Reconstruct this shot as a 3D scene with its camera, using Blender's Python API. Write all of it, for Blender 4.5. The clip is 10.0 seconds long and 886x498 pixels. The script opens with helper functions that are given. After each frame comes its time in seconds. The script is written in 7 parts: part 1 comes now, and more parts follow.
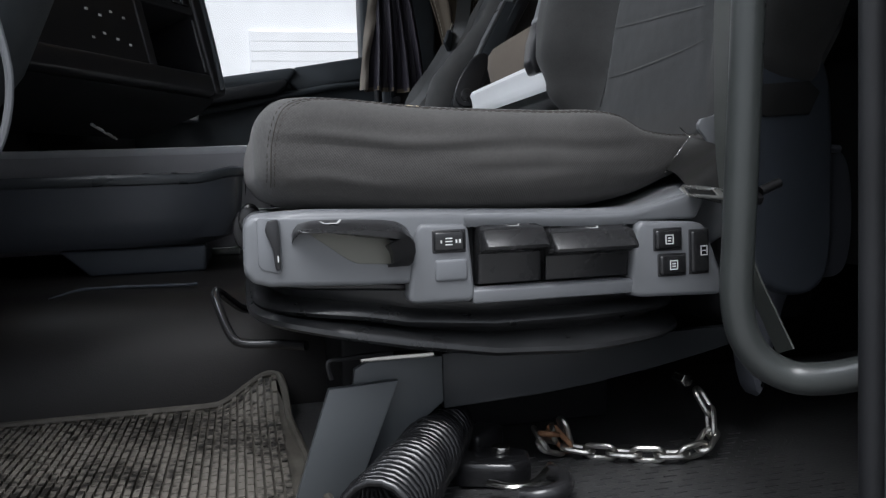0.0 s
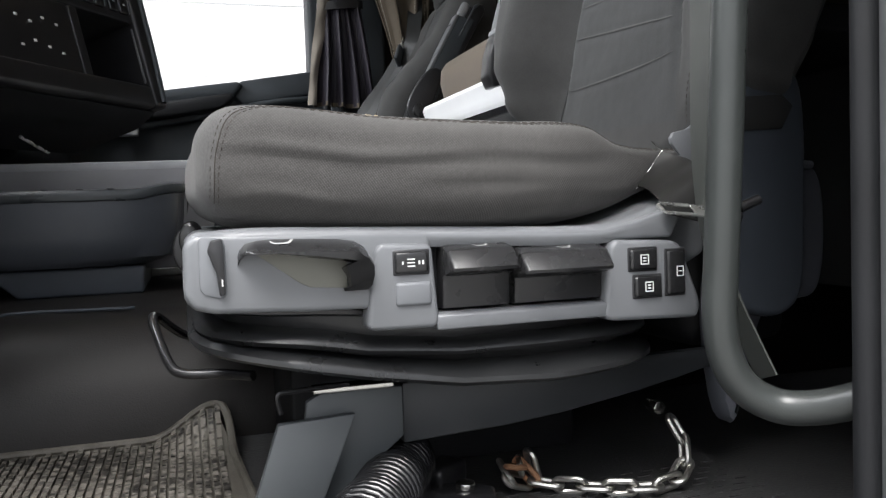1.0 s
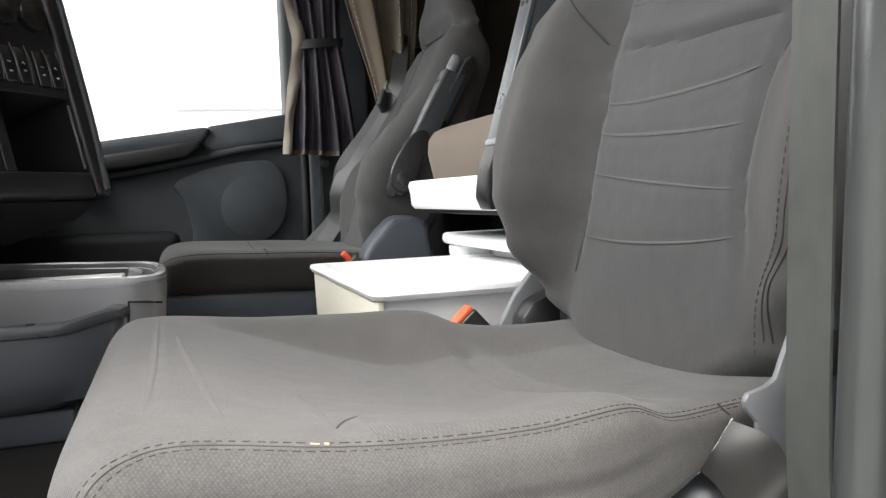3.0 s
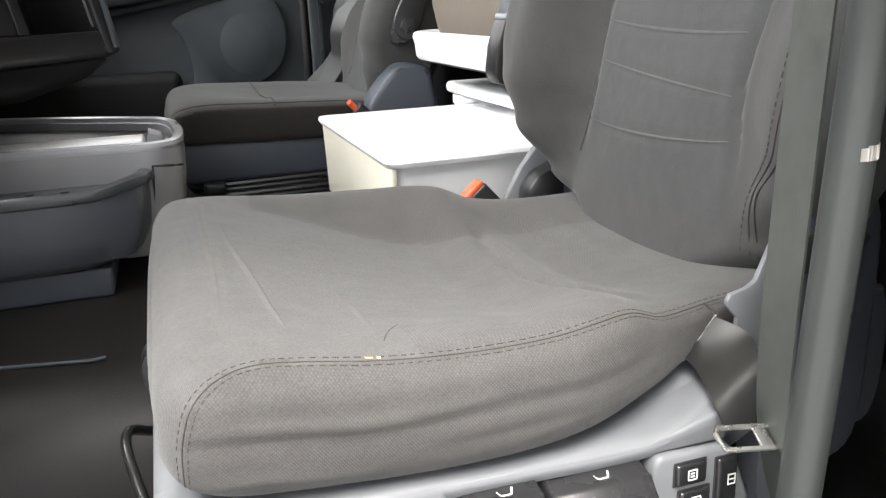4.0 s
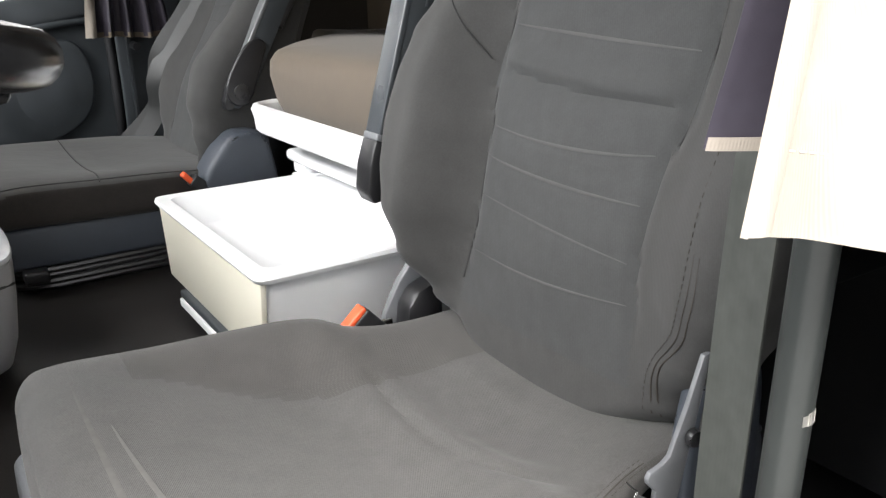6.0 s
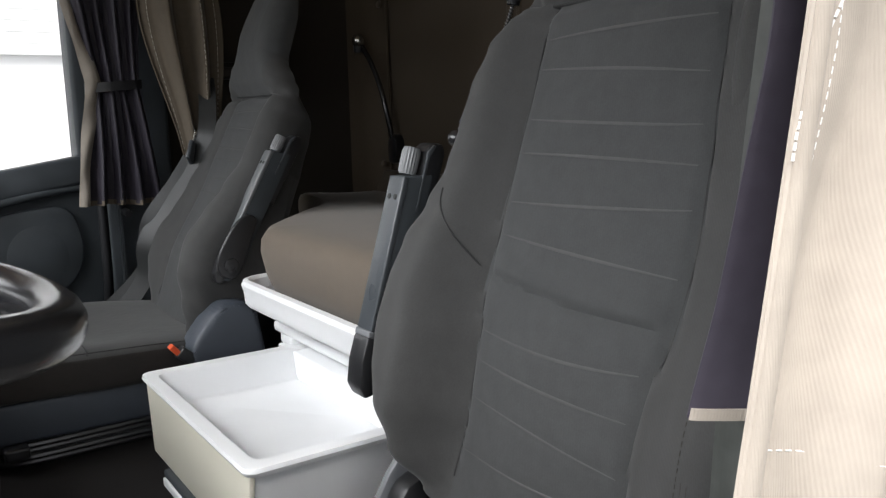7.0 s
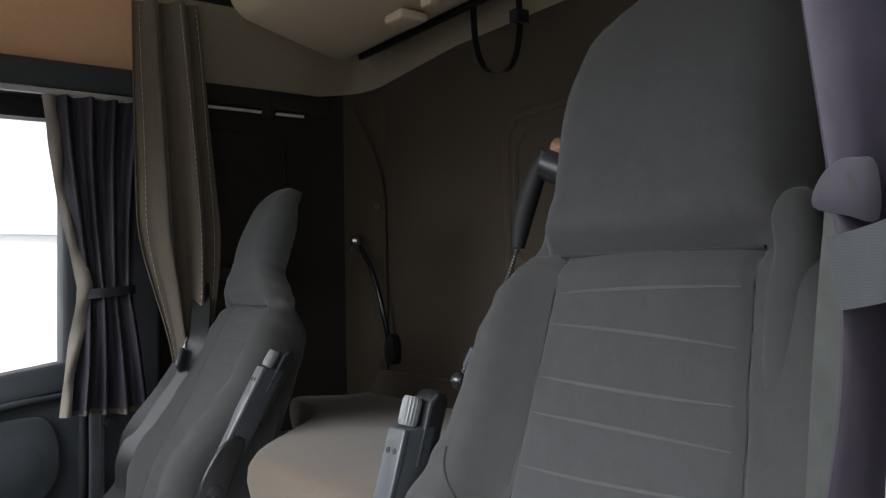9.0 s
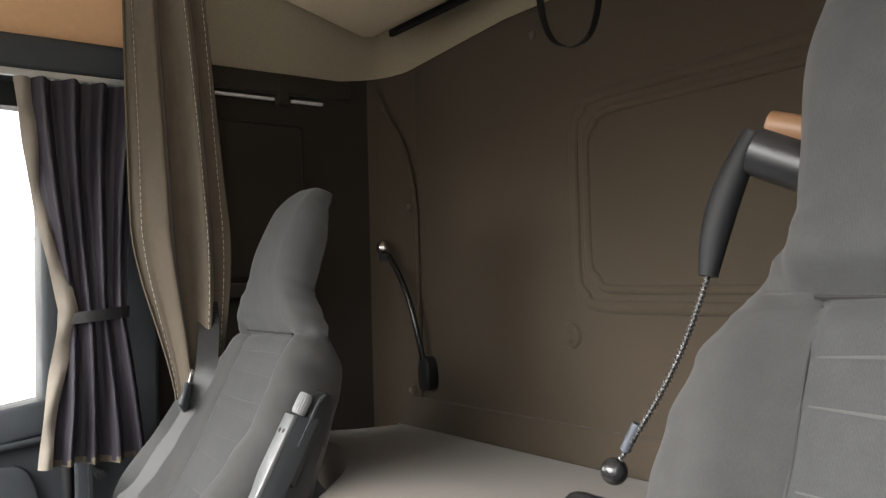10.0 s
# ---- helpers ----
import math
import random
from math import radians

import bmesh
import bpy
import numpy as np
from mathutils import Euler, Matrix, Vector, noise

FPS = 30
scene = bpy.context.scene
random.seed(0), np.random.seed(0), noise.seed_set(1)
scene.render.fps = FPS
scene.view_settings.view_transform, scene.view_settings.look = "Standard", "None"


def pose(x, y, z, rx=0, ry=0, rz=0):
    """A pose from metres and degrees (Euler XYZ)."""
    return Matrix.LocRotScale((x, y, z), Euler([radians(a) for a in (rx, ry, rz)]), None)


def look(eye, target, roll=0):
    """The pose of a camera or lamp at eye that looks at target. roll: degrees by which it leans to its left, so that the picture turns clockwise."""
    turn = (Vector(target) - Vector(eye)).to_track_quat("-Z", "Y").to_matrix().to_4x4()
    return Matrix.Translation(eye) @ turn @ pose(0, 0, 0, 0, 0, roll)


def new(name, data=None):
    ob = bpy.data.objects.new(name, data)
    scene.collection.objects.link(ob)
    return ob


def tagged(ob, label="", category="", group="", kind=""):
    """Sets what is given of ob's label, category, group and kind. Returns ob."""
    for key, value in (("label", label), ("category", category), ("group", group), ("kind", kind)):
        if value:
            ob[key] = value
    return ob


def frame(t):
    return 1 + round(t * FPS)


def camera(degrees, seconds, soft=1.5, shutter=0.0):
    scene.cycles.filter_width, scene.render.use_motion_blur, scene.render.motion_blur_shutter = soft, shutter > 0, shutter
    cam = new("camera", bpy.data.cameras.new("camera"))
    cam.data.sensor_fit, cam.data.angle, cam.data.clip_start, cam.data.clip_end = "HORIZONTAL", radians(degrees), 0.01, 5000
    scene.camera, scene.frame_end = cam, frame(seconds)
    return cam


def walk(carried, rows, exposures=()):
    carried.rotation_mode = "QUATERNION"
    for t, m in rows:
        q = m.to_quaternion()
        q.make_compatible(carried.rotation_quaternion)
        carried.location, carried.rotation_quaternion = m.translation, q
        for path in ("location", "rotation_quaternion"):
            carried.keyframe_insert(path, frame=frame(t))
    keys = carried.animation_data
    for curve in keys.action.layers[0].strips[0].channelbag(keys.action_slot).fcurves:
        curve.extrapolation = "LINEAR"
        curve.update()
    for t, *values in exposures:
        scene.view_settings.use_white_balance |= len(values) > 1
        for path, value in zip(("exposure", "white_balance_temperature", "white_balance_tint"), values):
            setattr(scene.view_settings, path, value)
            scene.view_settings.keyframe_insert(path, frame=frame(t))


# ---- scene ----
cam = camera(56.93, 10.0, soft=1.3)
PATH = [
    (0.0, 0.0000, 0.0000, 0.2794, 85.912, 2.062, -13.952),
    (0.5, -0.0062, 0.0201, 0.2868, 86.747, 1.994, -16.379),
    (1.0, 0.0027, 0.0561, 0.2789, 87.030, 2.009, -17.642),
    (1.5, 0.0236, 0.1492, 0.3324, 87.199, 1.961, -17.980),
    (2.0, 0.0530, 0.2375, 0.3821, 87.386, 1.928, -18.271),
    (3.5, 0.0811, 0.2678, 0.5259, 82.961, 2.353, -18.639),
    (4.0, 0.0433, 0.2217, 0.5637, 72.945, 2.222, -18.908),
    (4.5, 0.0229, 0.2161, 0.5859, 66.831, 2.153, -19.756),
    (5.0, 0.0219, 0.2697, 0.6289, 65.936, 2.361, -25.405),
    (6.5, -0.0294, 0.3151, 0.7777, 75.871, 1.420, -34.359),
    (7.0, -0.0323, 0.3080, 0.8205, 80.468, 1.286, -34.590),
    (7.5, -0.0355, 0.2942, 0.8554, 84.632, 1.177, -34.767),
    (8.0, -0.0443, 0.2849, 0.8760, 88.594, 1.153, -34.780),
    (8.5, -0.0425, 0.2915, 0.8941, 91.613, 1.105, -34.874),
    (9.0, -0.0026, 0.3691, 0.9155, 92.309, 1.048, -35.034),
    (9.5, 0.0479, 0.5161, 0.9025, 92.262, 1.179, -35.202),
    (10.0, 0.0849, 0.7362, 0.9617, 92.115, 1.527, -35.636),
]
EXPO = [(0.0, 0.45, 6000, 10), (0.5, 0.95, 6150, 10), (1.0, 1.30, 6350, 10), (2.0, 2.02, 6600, 10), (3.5, 1.8, 6650, 10), (4.5, 2.35, 6600, 10), (5.2, 2.2, 6600, 10), (6.5, 1.5, 6550, 10), (7.5, 0.95, 6250, 10), (8.5, 1.15, 6150, 10), (9.0, 1.4, 6250, 10), (9.5, 2.15, 6350, 10), (10.0, 2.65, 6850, 10)]
walk(cam, [(t, pose(x, y, z, rx, ry, rz)) for t, x, y, z, rx, ry, rz in PATH], EXPO)

# ---------------------------------------------------------------- light
world = bpy.data.worlds.new("overcast_sky")
scene.world = world
world.use_nodes = True
wn = world.node_tree
wbg = wn.nodes["Background"]
sky = wn.nodes.new("ShaderNodeTexSky")
sky.sky_type = "NISHITA"
sky.sun_disc = False
sky.sun_elevation = radians(62)
sky.sun_rotation = radians(215)
sky.dust_density = 4.0
grey = wn.nodes.new("ShaderNodeHueSaturation")
grey.inputs["Saturation"].default_value = 0.18
wn.links.new(sky.outputs[0], grey.inputs["Color"])
wn.links.new(grey.outputs[0], wbg.inputs["Color"])
wbg.inputs["Strength"].default_value = 0.11
sun_data = bpy.data.lights.new("sun", "SUN")
sun_data.energy = 2.2
sun_data.angle = radians(35)
sun_data.color = (1.0, 0.97, 0.93)
sun = new("sun", sun_data)
sun.matrix_basis = look((-3, -6, 13), (0, 0, 0))

# daylight that the windscreen lets in
ws_data = bpy.data.lights.new("windscreen_daylight", "AREA")
ws_data.shape = "RECTANGLE"
ws_data.size, ws_data.size_y = 2.1, 0.78
ws_data.energy = 11.5
ws_data.spread = radians(100)
ws_data.color = (0.97, 0.985, 1.0)
ws = new("windscreen_daylight", ws_data)
ws.matrix_basis = look((-0.79, 1.58, 1.14), (0.0, 1.58, 0.30))

# ---------------------------------------------------------------- materials


def mat(name, base, rough=0.5, metal=0.0, var=0.12, scale=30.0, bump=0.0, bump_scale=400.0, spec=0.5, second=None, big=3.0, sheen=0.0, stretch=(1, 1, 1)):
    """A surface with fine grain, blotches at a second size and optional relief."""
    m = bpy.data.materials.new(name)
    m.use_nodes = True
    nt = m.node_tree
    b = nt.nodes["Principled BSDF"]
    co = nt.nodes.new("ShaderNodeTexCoord")
    mp = nt.nodes.new("ShaderNodeMapping")
    mp.inputs["Scale"].default_value = stretch
    nt.links.new(co.outputs["Object"], mp.inputs["Vector"])
    n1 = nt.nodes.new("ShaderNodeTexNoise")
    n1.inputs["Scale"].default_value = scale
    n1.inputs["Detail"].default_value = 5
    n2 = nt.nodes.new("ShaderNodeTexNoise")
    n2.inputs["Scale"].default_value = big
    n2.inputs["Detail"].default_value = 3
    for n in (n1, n2):
        nt.links.new(mp.outputs[0], n.inputs["Vector"])
    mixf = nt.nodes.new("ShaderNodeMath")
    mixf.operation = "MULTIPLY_ADD"
    nt.links.new(n1.outputs[0], mixf.inputs[0])
    mixf.inputs[1].default_value = 0.5
    half = nt.nodes.new("ShaderNodeMath")
    half.operation = "MULTIPLY"
    half.inputs[1].default_value = 0.5
    nt.links.new(n2.outputs[0], half.inputs[0])
    nt.links.new(half.outputs[0], mixf.inputs[2])
    ramp = nt.nodes.new("ShaderNodeValToRGB")
    lo = second or tuple(c * (1 - var) for c in base)
    hi = base if second else tuple(min(1, c * (1 + var)) for c in base)
    ramp.color_ramp.elements[0].position, ramp.color_ramp.elements[1].position = 0.32, 0.68
    ramp.color_ramp.elements[0].color, ramp.color_ramp.elements[1].color = (*lo, 1), (*hi, 1)
    nt.links.new(mixf.outputs[0], ramp.inputs[0])
    nt.links.new(ramp.outputs[0], b.inputs["Base Color"])
    rr = nt.nodes.new("ShaderNodeMapRange")
    rr.inputs["To Min"].default_value, rr.inputs["To Max"].default_value = max(0, rough - 0.08), min(1, rough + 0.08)
    nt.links.new(n1.outputs[0], rr.inputs["Value"])
    nt.links.new(rr.outputs[0], b.inputs["Roughness"])
    b.inputs["Metallic"].default_value = metal
    b.inputs["Specular IOR Level"].default_value = spec
    if sheen:
        b.inputs["Sheen Weight"].default_value = sheen
        b.inputs["Sheen Roughness"].default_value = 0.5
    if bump:
        n3 = nt.nodes.new("ShaderNodeTexNoise")
        n3.inputs["Scale"].default_value = bump_scale
        n3.inputs["Detail"].default_value = 2
        nt.links.new(mp.outputs[0], n3.inputs["Vector"])
        bp = nt.nodes.new("ShaderNodeBump")
        bp.inputs["Strength"].default_value = bump
        bp.inputs["Distance"].default_value = 0.001
        nt.links.new(n3.outputs[0], bp.inputs["Height"])
        nt.links.new(bp.outputs[0], b.inputs["Normal"])
    return m


def weave(name, base, period=0.0022, depth=0.5, rough=0.9, var=0.15, diagonal=True, sheen=0.15):
    """Woven cloth: two crossing waves as relief, blotchy wear in the colour."""
    m = mat(name, base, rough, 0, var, 60, 0, 0, 0.25, None, 5.0, sheen)
    nt = m.node_tree
    b = nt.nodes["Principled BSDF"]
    co = nt.nodes["Texture Coordinate"]
    mp = nt.nodes.new("ShaderNodeMapping")
    mp.inputs["Rotation"].default_value = (0, 0.785, 0) if diagonal == "side" else (0.6, 0.5, 0.78) if diagonal else (0, 0, 0)
    nt.links.new(co.outputs["Object"], mp.inputs["Vector"])
    waves = []
    for axis in ("X", "Z"):
        w = nt.nodes.new("ShaderNodeTexWave")
        w.bands_direction = axis
        w.inputs["Scale"].default_value = 0.314 / period
        w.inputs["Distortion"].default_value = 0.4
        nt.links.new(mp.outputs[0], w.inputs["Vector"])
        waves.append(w)
    mul = nt.nodes.new("ShaderNodeMath")
    mul.operation = "MULTIPLY"
    nt.links.new(waves[0].outputs["Fac"], mul.inputs[0])
    nt.links.new(waves[1].outputs["Fac"], mul.inputs[1])
    bp = nt.nodes.new("ShaderNodeBump")
    bp.inputs["Strength"].default_value = depth
    bp.inputs["Distance"].default_value = 0.0006
    nt.links.new(mul.outputs[0], bp.inputs["Height"])
    nt.links.new(bp.outputs[0], b.inputs["Normal"])
    return m


def twill(name, base, period, depth, turn, dotted=False, contrast=0.10):
    """Twill cloth: fine slanting ribs broken up by yarn noise, worn in blotches."""
    m = mat(name, base, 0.9, 0, 0.13, 45, 0, 0, 0.22, None, 5.5, 0.12)
    nt = m.node_tree
    co = nt.nodes["Texture Coordinate"]
    mp = nt.nodes.new("ShaderNodeMapping")
    mp.inputs["Rotation"].default_value = turn
    nt.links.new(co.outputs["Object"], mp.inputs["Vector"])
    w = nt.nodes.new("ShaderNodeTexWave")
    w.inputs["Scale"].default_value = 0.314 / period
    nt.links.new(mp.outputs[0], w.inputs["Vector"])
    ribs = w.outputs["Fac"]
    if dotted:
        w2 = nt.nodes.new("ShaderNodeTexWave")
        w2.bands_direction = "Z"
        w2.inputs["Scale"].default_value = 0.314 / period
        nt.links.new(mp.outputs[0], w2.inputs["Vector"])
        mul = nt.nodes.new("ShaderNodeMath")
        mul.operation = "MULTIPLY"
        nt.links.new(w.outputs["Fac"], mul.inputs[0])
        nt.links.new(w2.outputs["Fac"], mul.inputs[1])
        ribs = mul.outputs[0]
    # shadows between the yarns put into the colour: pits darker, crowns paler
    pits = nt.nodes.new("ShaderNodeMapRange")
    pits.inputs["To Min"].default_value, pits.inputs["To Max"].default_value = (0.86, 1.15) if dotted else (1 - contrast, 1 + contrast)
    nt.links.new(ribs, pits.inputs["Value"])
    tone = nt.nodes.new("ShaderNodeMix")
    tone.data_type = "RGBA"
    tone.blend_type = "MULTIPLY"
    tone.inputs["Factor"].default_value = 1.0
    b = nt.nodes["Principled BSDF"]
    nt.links.new(nt.nodes["Color Ramp"].outputs[0], tone.inputs["A"])
    nt.links.new(tone.outputs["Result"], b.inputs["Base Color"])
    yarn = nt.nodes.new("ShaderNodeTexNoise")
    yarn.inputs["Scale"].default_value = 520
    # mixed light and dark fibres
    fibre = nt.nodes.new("ShaderNodeMapRange")
    fibre.inputs["From Min"].default_value, fibre.inputs["From Max"].default_value = 0.3, 0.7
    fibre.inputs["To Min"].default_value, fibre.inputs["To Max"].default_value = 0.955 - 0.32 * depth, 1.045 + 0.32 * depth
    nt.links.new(yarn.outputs[0], fibre.inputs["Value"])
    both = nt.nodes.new("ShaderNodeMath")
    both.operation = "MULTIPLY"
    nt.links.new(pits.outputs[0], both.inputs[0])
    nt.links.new(fibre.outputs[0], both.inputs[1])
    nt.links.new(both.outputs[0], tone.inputs["B"])
    soft_fold = nt.nodes.new("ShaderNodeTexNoise")
    soft_fold.inputs["Scale"].default_value = 22
    soft_fold.inputs["Detail"].default_value = 2
    for n in (yarn, soft_fold):
        nt.links.new(co.outputs["Object"], n.inputs["Vector"])
    add = nt.nodes.new("ShaderNodeMath")
    add.operation = "MULTIPLY_ADD"
    add.inputs[1].default_value = 0.5
    nt.links.new(yarn.outputs[0], add.inputs[0])
    nt.links.new(ribs, add.inputs[2])
    bp = nt.nodes.new("ShaderNodeBump")
    bp.inputs["Strength"].default_value = depth
    bp.inputs["Distance"].default_value = 0.0005
    nt.links.new(add.outputs[0], bp.inputs["Height"])
    bp2 = nt.nodes.new("ShaderNodeBump")
    bp2.inputs["Strength"].default_value = 0.35
    bp2.inputs["Distance"].default_value = 0.004
    nt.links.new(soft_fold.outputs[0], bp2.inputs["Height"])
    nt.links.new(bp.outputs[0], bp2.inputs["Normal"])
    nt.links.new(bp2.outputs[0], nt.nodes["Principled BSDF"].inputs["Normal"])
    return m


def ribbed(name, base, axis, period, depth, rough=0.85, var=0.12):
    m = mat(name, base, rough, 0, var, 40, 0, 0, 0.25, None, 6.0, 0.1)
    nt = m.node_tree
    w = nt.nodes.new("ShaderNodeTexWave")
    w.bands_direction = axis
    w.inputs["Scale"].default_value = 0.314 / period
    w.inputs["Distortion"].default_value = 0.15
    nt.links.new(nt.nodes["Texture Coordinate"].outputs["Object"], w.inputs["Vector"])
    bp = nt.nodes.new("ShaderNodeBump")
    bp.inputs["Strength"].default_value = depth
    bp.inputs["Distance"].default_value = 0.0008
    nt.links.new(w.outputs["Fac"], bp.inputs["Height"])
    nt.links.new(bp.outputs[0], nt.nodes["Principled BSDF"].inputs["Normal"])
    return m


CLOTH = twill("seat_cloth", (0.0815, 0.0800, 0.0785), 0.0015, 0.25, (0.0, 0.0, 0.5), False, 0.06)
CLOTH_SIDE = twill("seat_side_cloth", (0.0705, 0.0680, 0.0655), 0.0017, 0.30, (0.0, 0.62, 0.0), True)
CLOTH_BOLSTER = twill("seat_bolster_cloth", (0.0800, 0.0782, 0.0765), 0.0017, 0.30, (0.0, 0.62, 0.0), True)
CLOTH_BACK = twill("backrest_cloth", (0.0490, 0.0488, 0.0480), 0.0014, 0.05, (0.0, 0.0, 0.6), False, 0.03)
CLOTH_CENTRE = twill("backrest_centre_cloth", (0.0472, 0.0486, 0.0490), 0.0014, 0.05, (0.0, 0.0, 0.6), False, 0.03)
FLANK_DARK = twill("dark_flank_tone", (0.030, 0.0265, 0.0245), 0.0018, 0.3, (0.0, 0.785, 0.0), True)
PIPING = mat("pale_piping", (0.060, 0.060, 0.059), 0.85, 0, 0.2, 80)
STITCH = mat("brown_stitches", (0.040, 0.034, 0.029), 0.8)
CREASE = mat("dark_crease", (0.050, 0.046, 0.042), 0.9)
THREAD = mat("dark_thread", (0.02, 0.02, 0.02), 0.8)
FOAM = mat("yellow_foam", (0.46, 0.38, 0.26), 0.9, 0, 0.2, 200)
GREY = mat("grey_plastic", (0.163, 0.169, 0.179), 0.33, 0, 0.10, 20, 0.12, 1800, 0.5)
GREY_DARK = mat("slate_plastic", (0.050, 0.058, 0.072), 0.5, 0, 0.12, 14, 0.15, 1500, 0.4)
GREY_LIGHT = mat("blank_plastic", (0.165, 0.172, 0.184), 0.5, 0, 0.06, 20, 0.1, 1500)
BLACK = mat("black_plastic", (0.017, 0.017, 0.0185), 0.34, 0, 0.25, 25, 0.15, 1200)
BLACK_SATIN = mat("satin_black_plastic", (0.016, 0.016, 0.017), 0.24, 0, 0.2, 30, 0.05, 900, 0.65)
TRIM = mat("charcoal_trim", (0.046, 0.053, 0.059), 0.55, 0, 0.2, 12, 0.2, 1400, 0.35)
TRIM_BLACK = mat("black_trim", (0.010, 0.0105, 0.012), 0.6, 0, 0.25, 12, 0.2, 1400, 0.3)
VINYL = mat("floor_vinyl", (0.038, 0.038, 0.0385), 0.40, 0, 0.3, 30, 0.7, 260, 0.4)
VINYL_BROWN = mat("tunnel_vinyl", (0.0150, 0.0138, 0.0134), 0.46, 0, 0.3, 10, 0.3, 500, 0.22)
RUBBER = mat("rubber_mat", (0.115, 0.107, 0.092), 0.6, 0, 0.3, 35, 0.3, 500, 0.3, (0.035, 0.031, 0.026), 7.0)
RIB = mat("worn_rubber_ribs", (0.135, 0.124, 0.108), 0.55, 0, 0.3, 90, 0.2, 500, 0.35, (0.014, 0.0125, 0.011), 7.0)
stain = RIB.node_tree.nodes["Color Ramp"].color_ramp
stain.elements[0].position, stain.elements[1].position = 0.43, 0.53
LID_PALE = mat("pale_lid_plastic", (0.84, 0.85, 0.86), 0.3, 0, 0.05, 20)
BIN_SLATE = mat("bin_plastic", (0.068, 0.074, 0.088), 0.38, 0, 0.12, 12, 0.12, 1500, 0.45)
CONSOLE_GREY = mat("console_plastic", (0.205, 0.202, 0.214), 0.36, 0, 0.12, 9, 0.1, 1500, 0.45)
SHIELD = mat("shield_plastic", (0.085, 0.090, 0.105), 0.5, 0, 0.1, 14, 0.12, 1500, 0.4)
BELLOWS = mat("rubber_bellows", (0.019, 0.0195, 0.0205), 0.30, 0, 0.3, 30, 0.10, 700, 0.6)
# pedestal steel with the shadow under the seat mixed into its tone
PLATE_SHADED = mat("shaded_painted_steel", (0.031, 0.034, 0.038), 0.45, 0.1, 0.15, 12, 0.08, 500)
STEEL_PAINT = mat("painted_steel", (0.075, 0.082, 0.088), 0.42, 0.1, 0.15, 12, 0.08, 500)
CHROME = mat("chromed_steel", (0.62, 0.61, 0.58), 0.22, 1.0, 0.12, 60)
CHAIN_STEEL = mat("galvanised_chain", (0.55, 0.54, 0.51), 0.35, 1.0, 0.25, 120, 0.2, 600)
RUST = mat("rusty_chain", (0.30, 0.16, 0.09), 0.7, 0.5, 0.4, 150, 0.3, 500)
WHITE = mat("white_plastic", (0.86, 0.865, 0.87), 0.42, 0, 0.04, 8, 0.06, 900, 0.4)
milky = WHITE.node_tree.nodes["Principled BSDF"]
milky.inputs["Subsurface Weight"].default_value = 0.35
milky.inputs["Subsurface Radius"].default_value = (1.0, 1.0, 1.0)
milky.inputs["Subsurface Scale"].default_value = 0.02
WHITE_WARM = mat("yellowed_plastic", (0.66, 0.63, 0.53), 0.45, 0, 0.05, 6, 0.06, 900, 0.4)
WORN_PRINT = mat("worn_print", (0.42, 0.42, 0.42), 0.6, 0, 0.35, 600)
HANDLE = mat("handle_plastic", (0.021, 0.021, 0.022), 0.27, 0, 0.15, 25, 0.12, 1300, 0.5)
WHITE_PRINT = mat("white_print", (0.75, 0.75, 0.74), 0.6, 0, 0.05, 40)
MATTRESS = weave("mattress_cover", (0.128, 0.104, 0.080), 0.0025, 0.25, 0.9, 0.08)
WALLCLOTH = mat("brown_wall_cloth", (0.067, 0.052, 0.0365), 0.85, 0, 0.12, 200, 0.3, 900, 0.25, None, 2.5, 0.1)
# wall cloth darkened for the shade behind the sleeper curtain
SIDE_CLOTH_SHADED = mat("shaded_brown_side_cloth", (0.031, 0.0255, 0.020), 0.85, 0, 0.12, 200, 0.3, 900, 0.25, None, 2.5, 0.1)
# headliner tan with the shade below the upper bunk put into it
COVE_SHADED = mat("shaded_tan_cove", (0.34, 0.290, 0.205), 0.85, 0, 0.1, 150, 0.25, 800, 0.25, None, 2.0)
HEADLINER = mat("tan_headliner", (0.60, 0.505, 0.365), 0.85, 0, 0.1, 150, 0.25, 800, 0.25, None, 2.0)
PEACH = mat("peach_headliner", (0.68, 0.43, 0.25), 0.85, 0, 0.06, 60, 0.15, 800, 0.25, None, 2.0)
CURTAIN_DARK = mat("dark_curtain_lining", (0.029, 0.0255, 0.034), 0.55, 0, 0.2, 60, 0.1, 900, 0.25, None, 6.0, 0.0)
# the same lining, lightened for the daylight at the driver's door
LINING_LIT = mat("lit_curtain_lining", (0.055, 0.049, 0.066), 0.6, 0, 0.15, 60, 0.1, 900, 0.25, None, 6.0, 0.0)
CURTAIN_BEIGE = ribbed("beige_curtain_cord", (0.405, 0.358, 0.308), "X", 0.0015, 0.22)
# same cord as the door curtain's, with its shade mixed into the colour
BEIGE_SHADED = ribbed("shaded_beige_cord", (0.215, 0.190, 0.160), "X", 0.0015, 0.22)
CURTAIN_TAN = mat("tan_curtain", (0.106, 0.086, 0.064), 0.85, 0, 0.12, 60, 0.2, 700, 0.25, None, 8.0, 0.15)
SILVER_THREAD = mat("silver_thread", (0.6, 0.57, 0.5), 0.45, 0.3, 0.2, 300)
WEB = weave("belt_webbing", (0.024, 0.025, 0.025), 0.0014, 0.12, 0.38, 0.15, False, 0.0)
WEB_GREY = weave("grey_belt_webbing", (0.066, 0.070, 0.065), 0.0010, 0.06, 0.42, 0.25, False, 0.0)
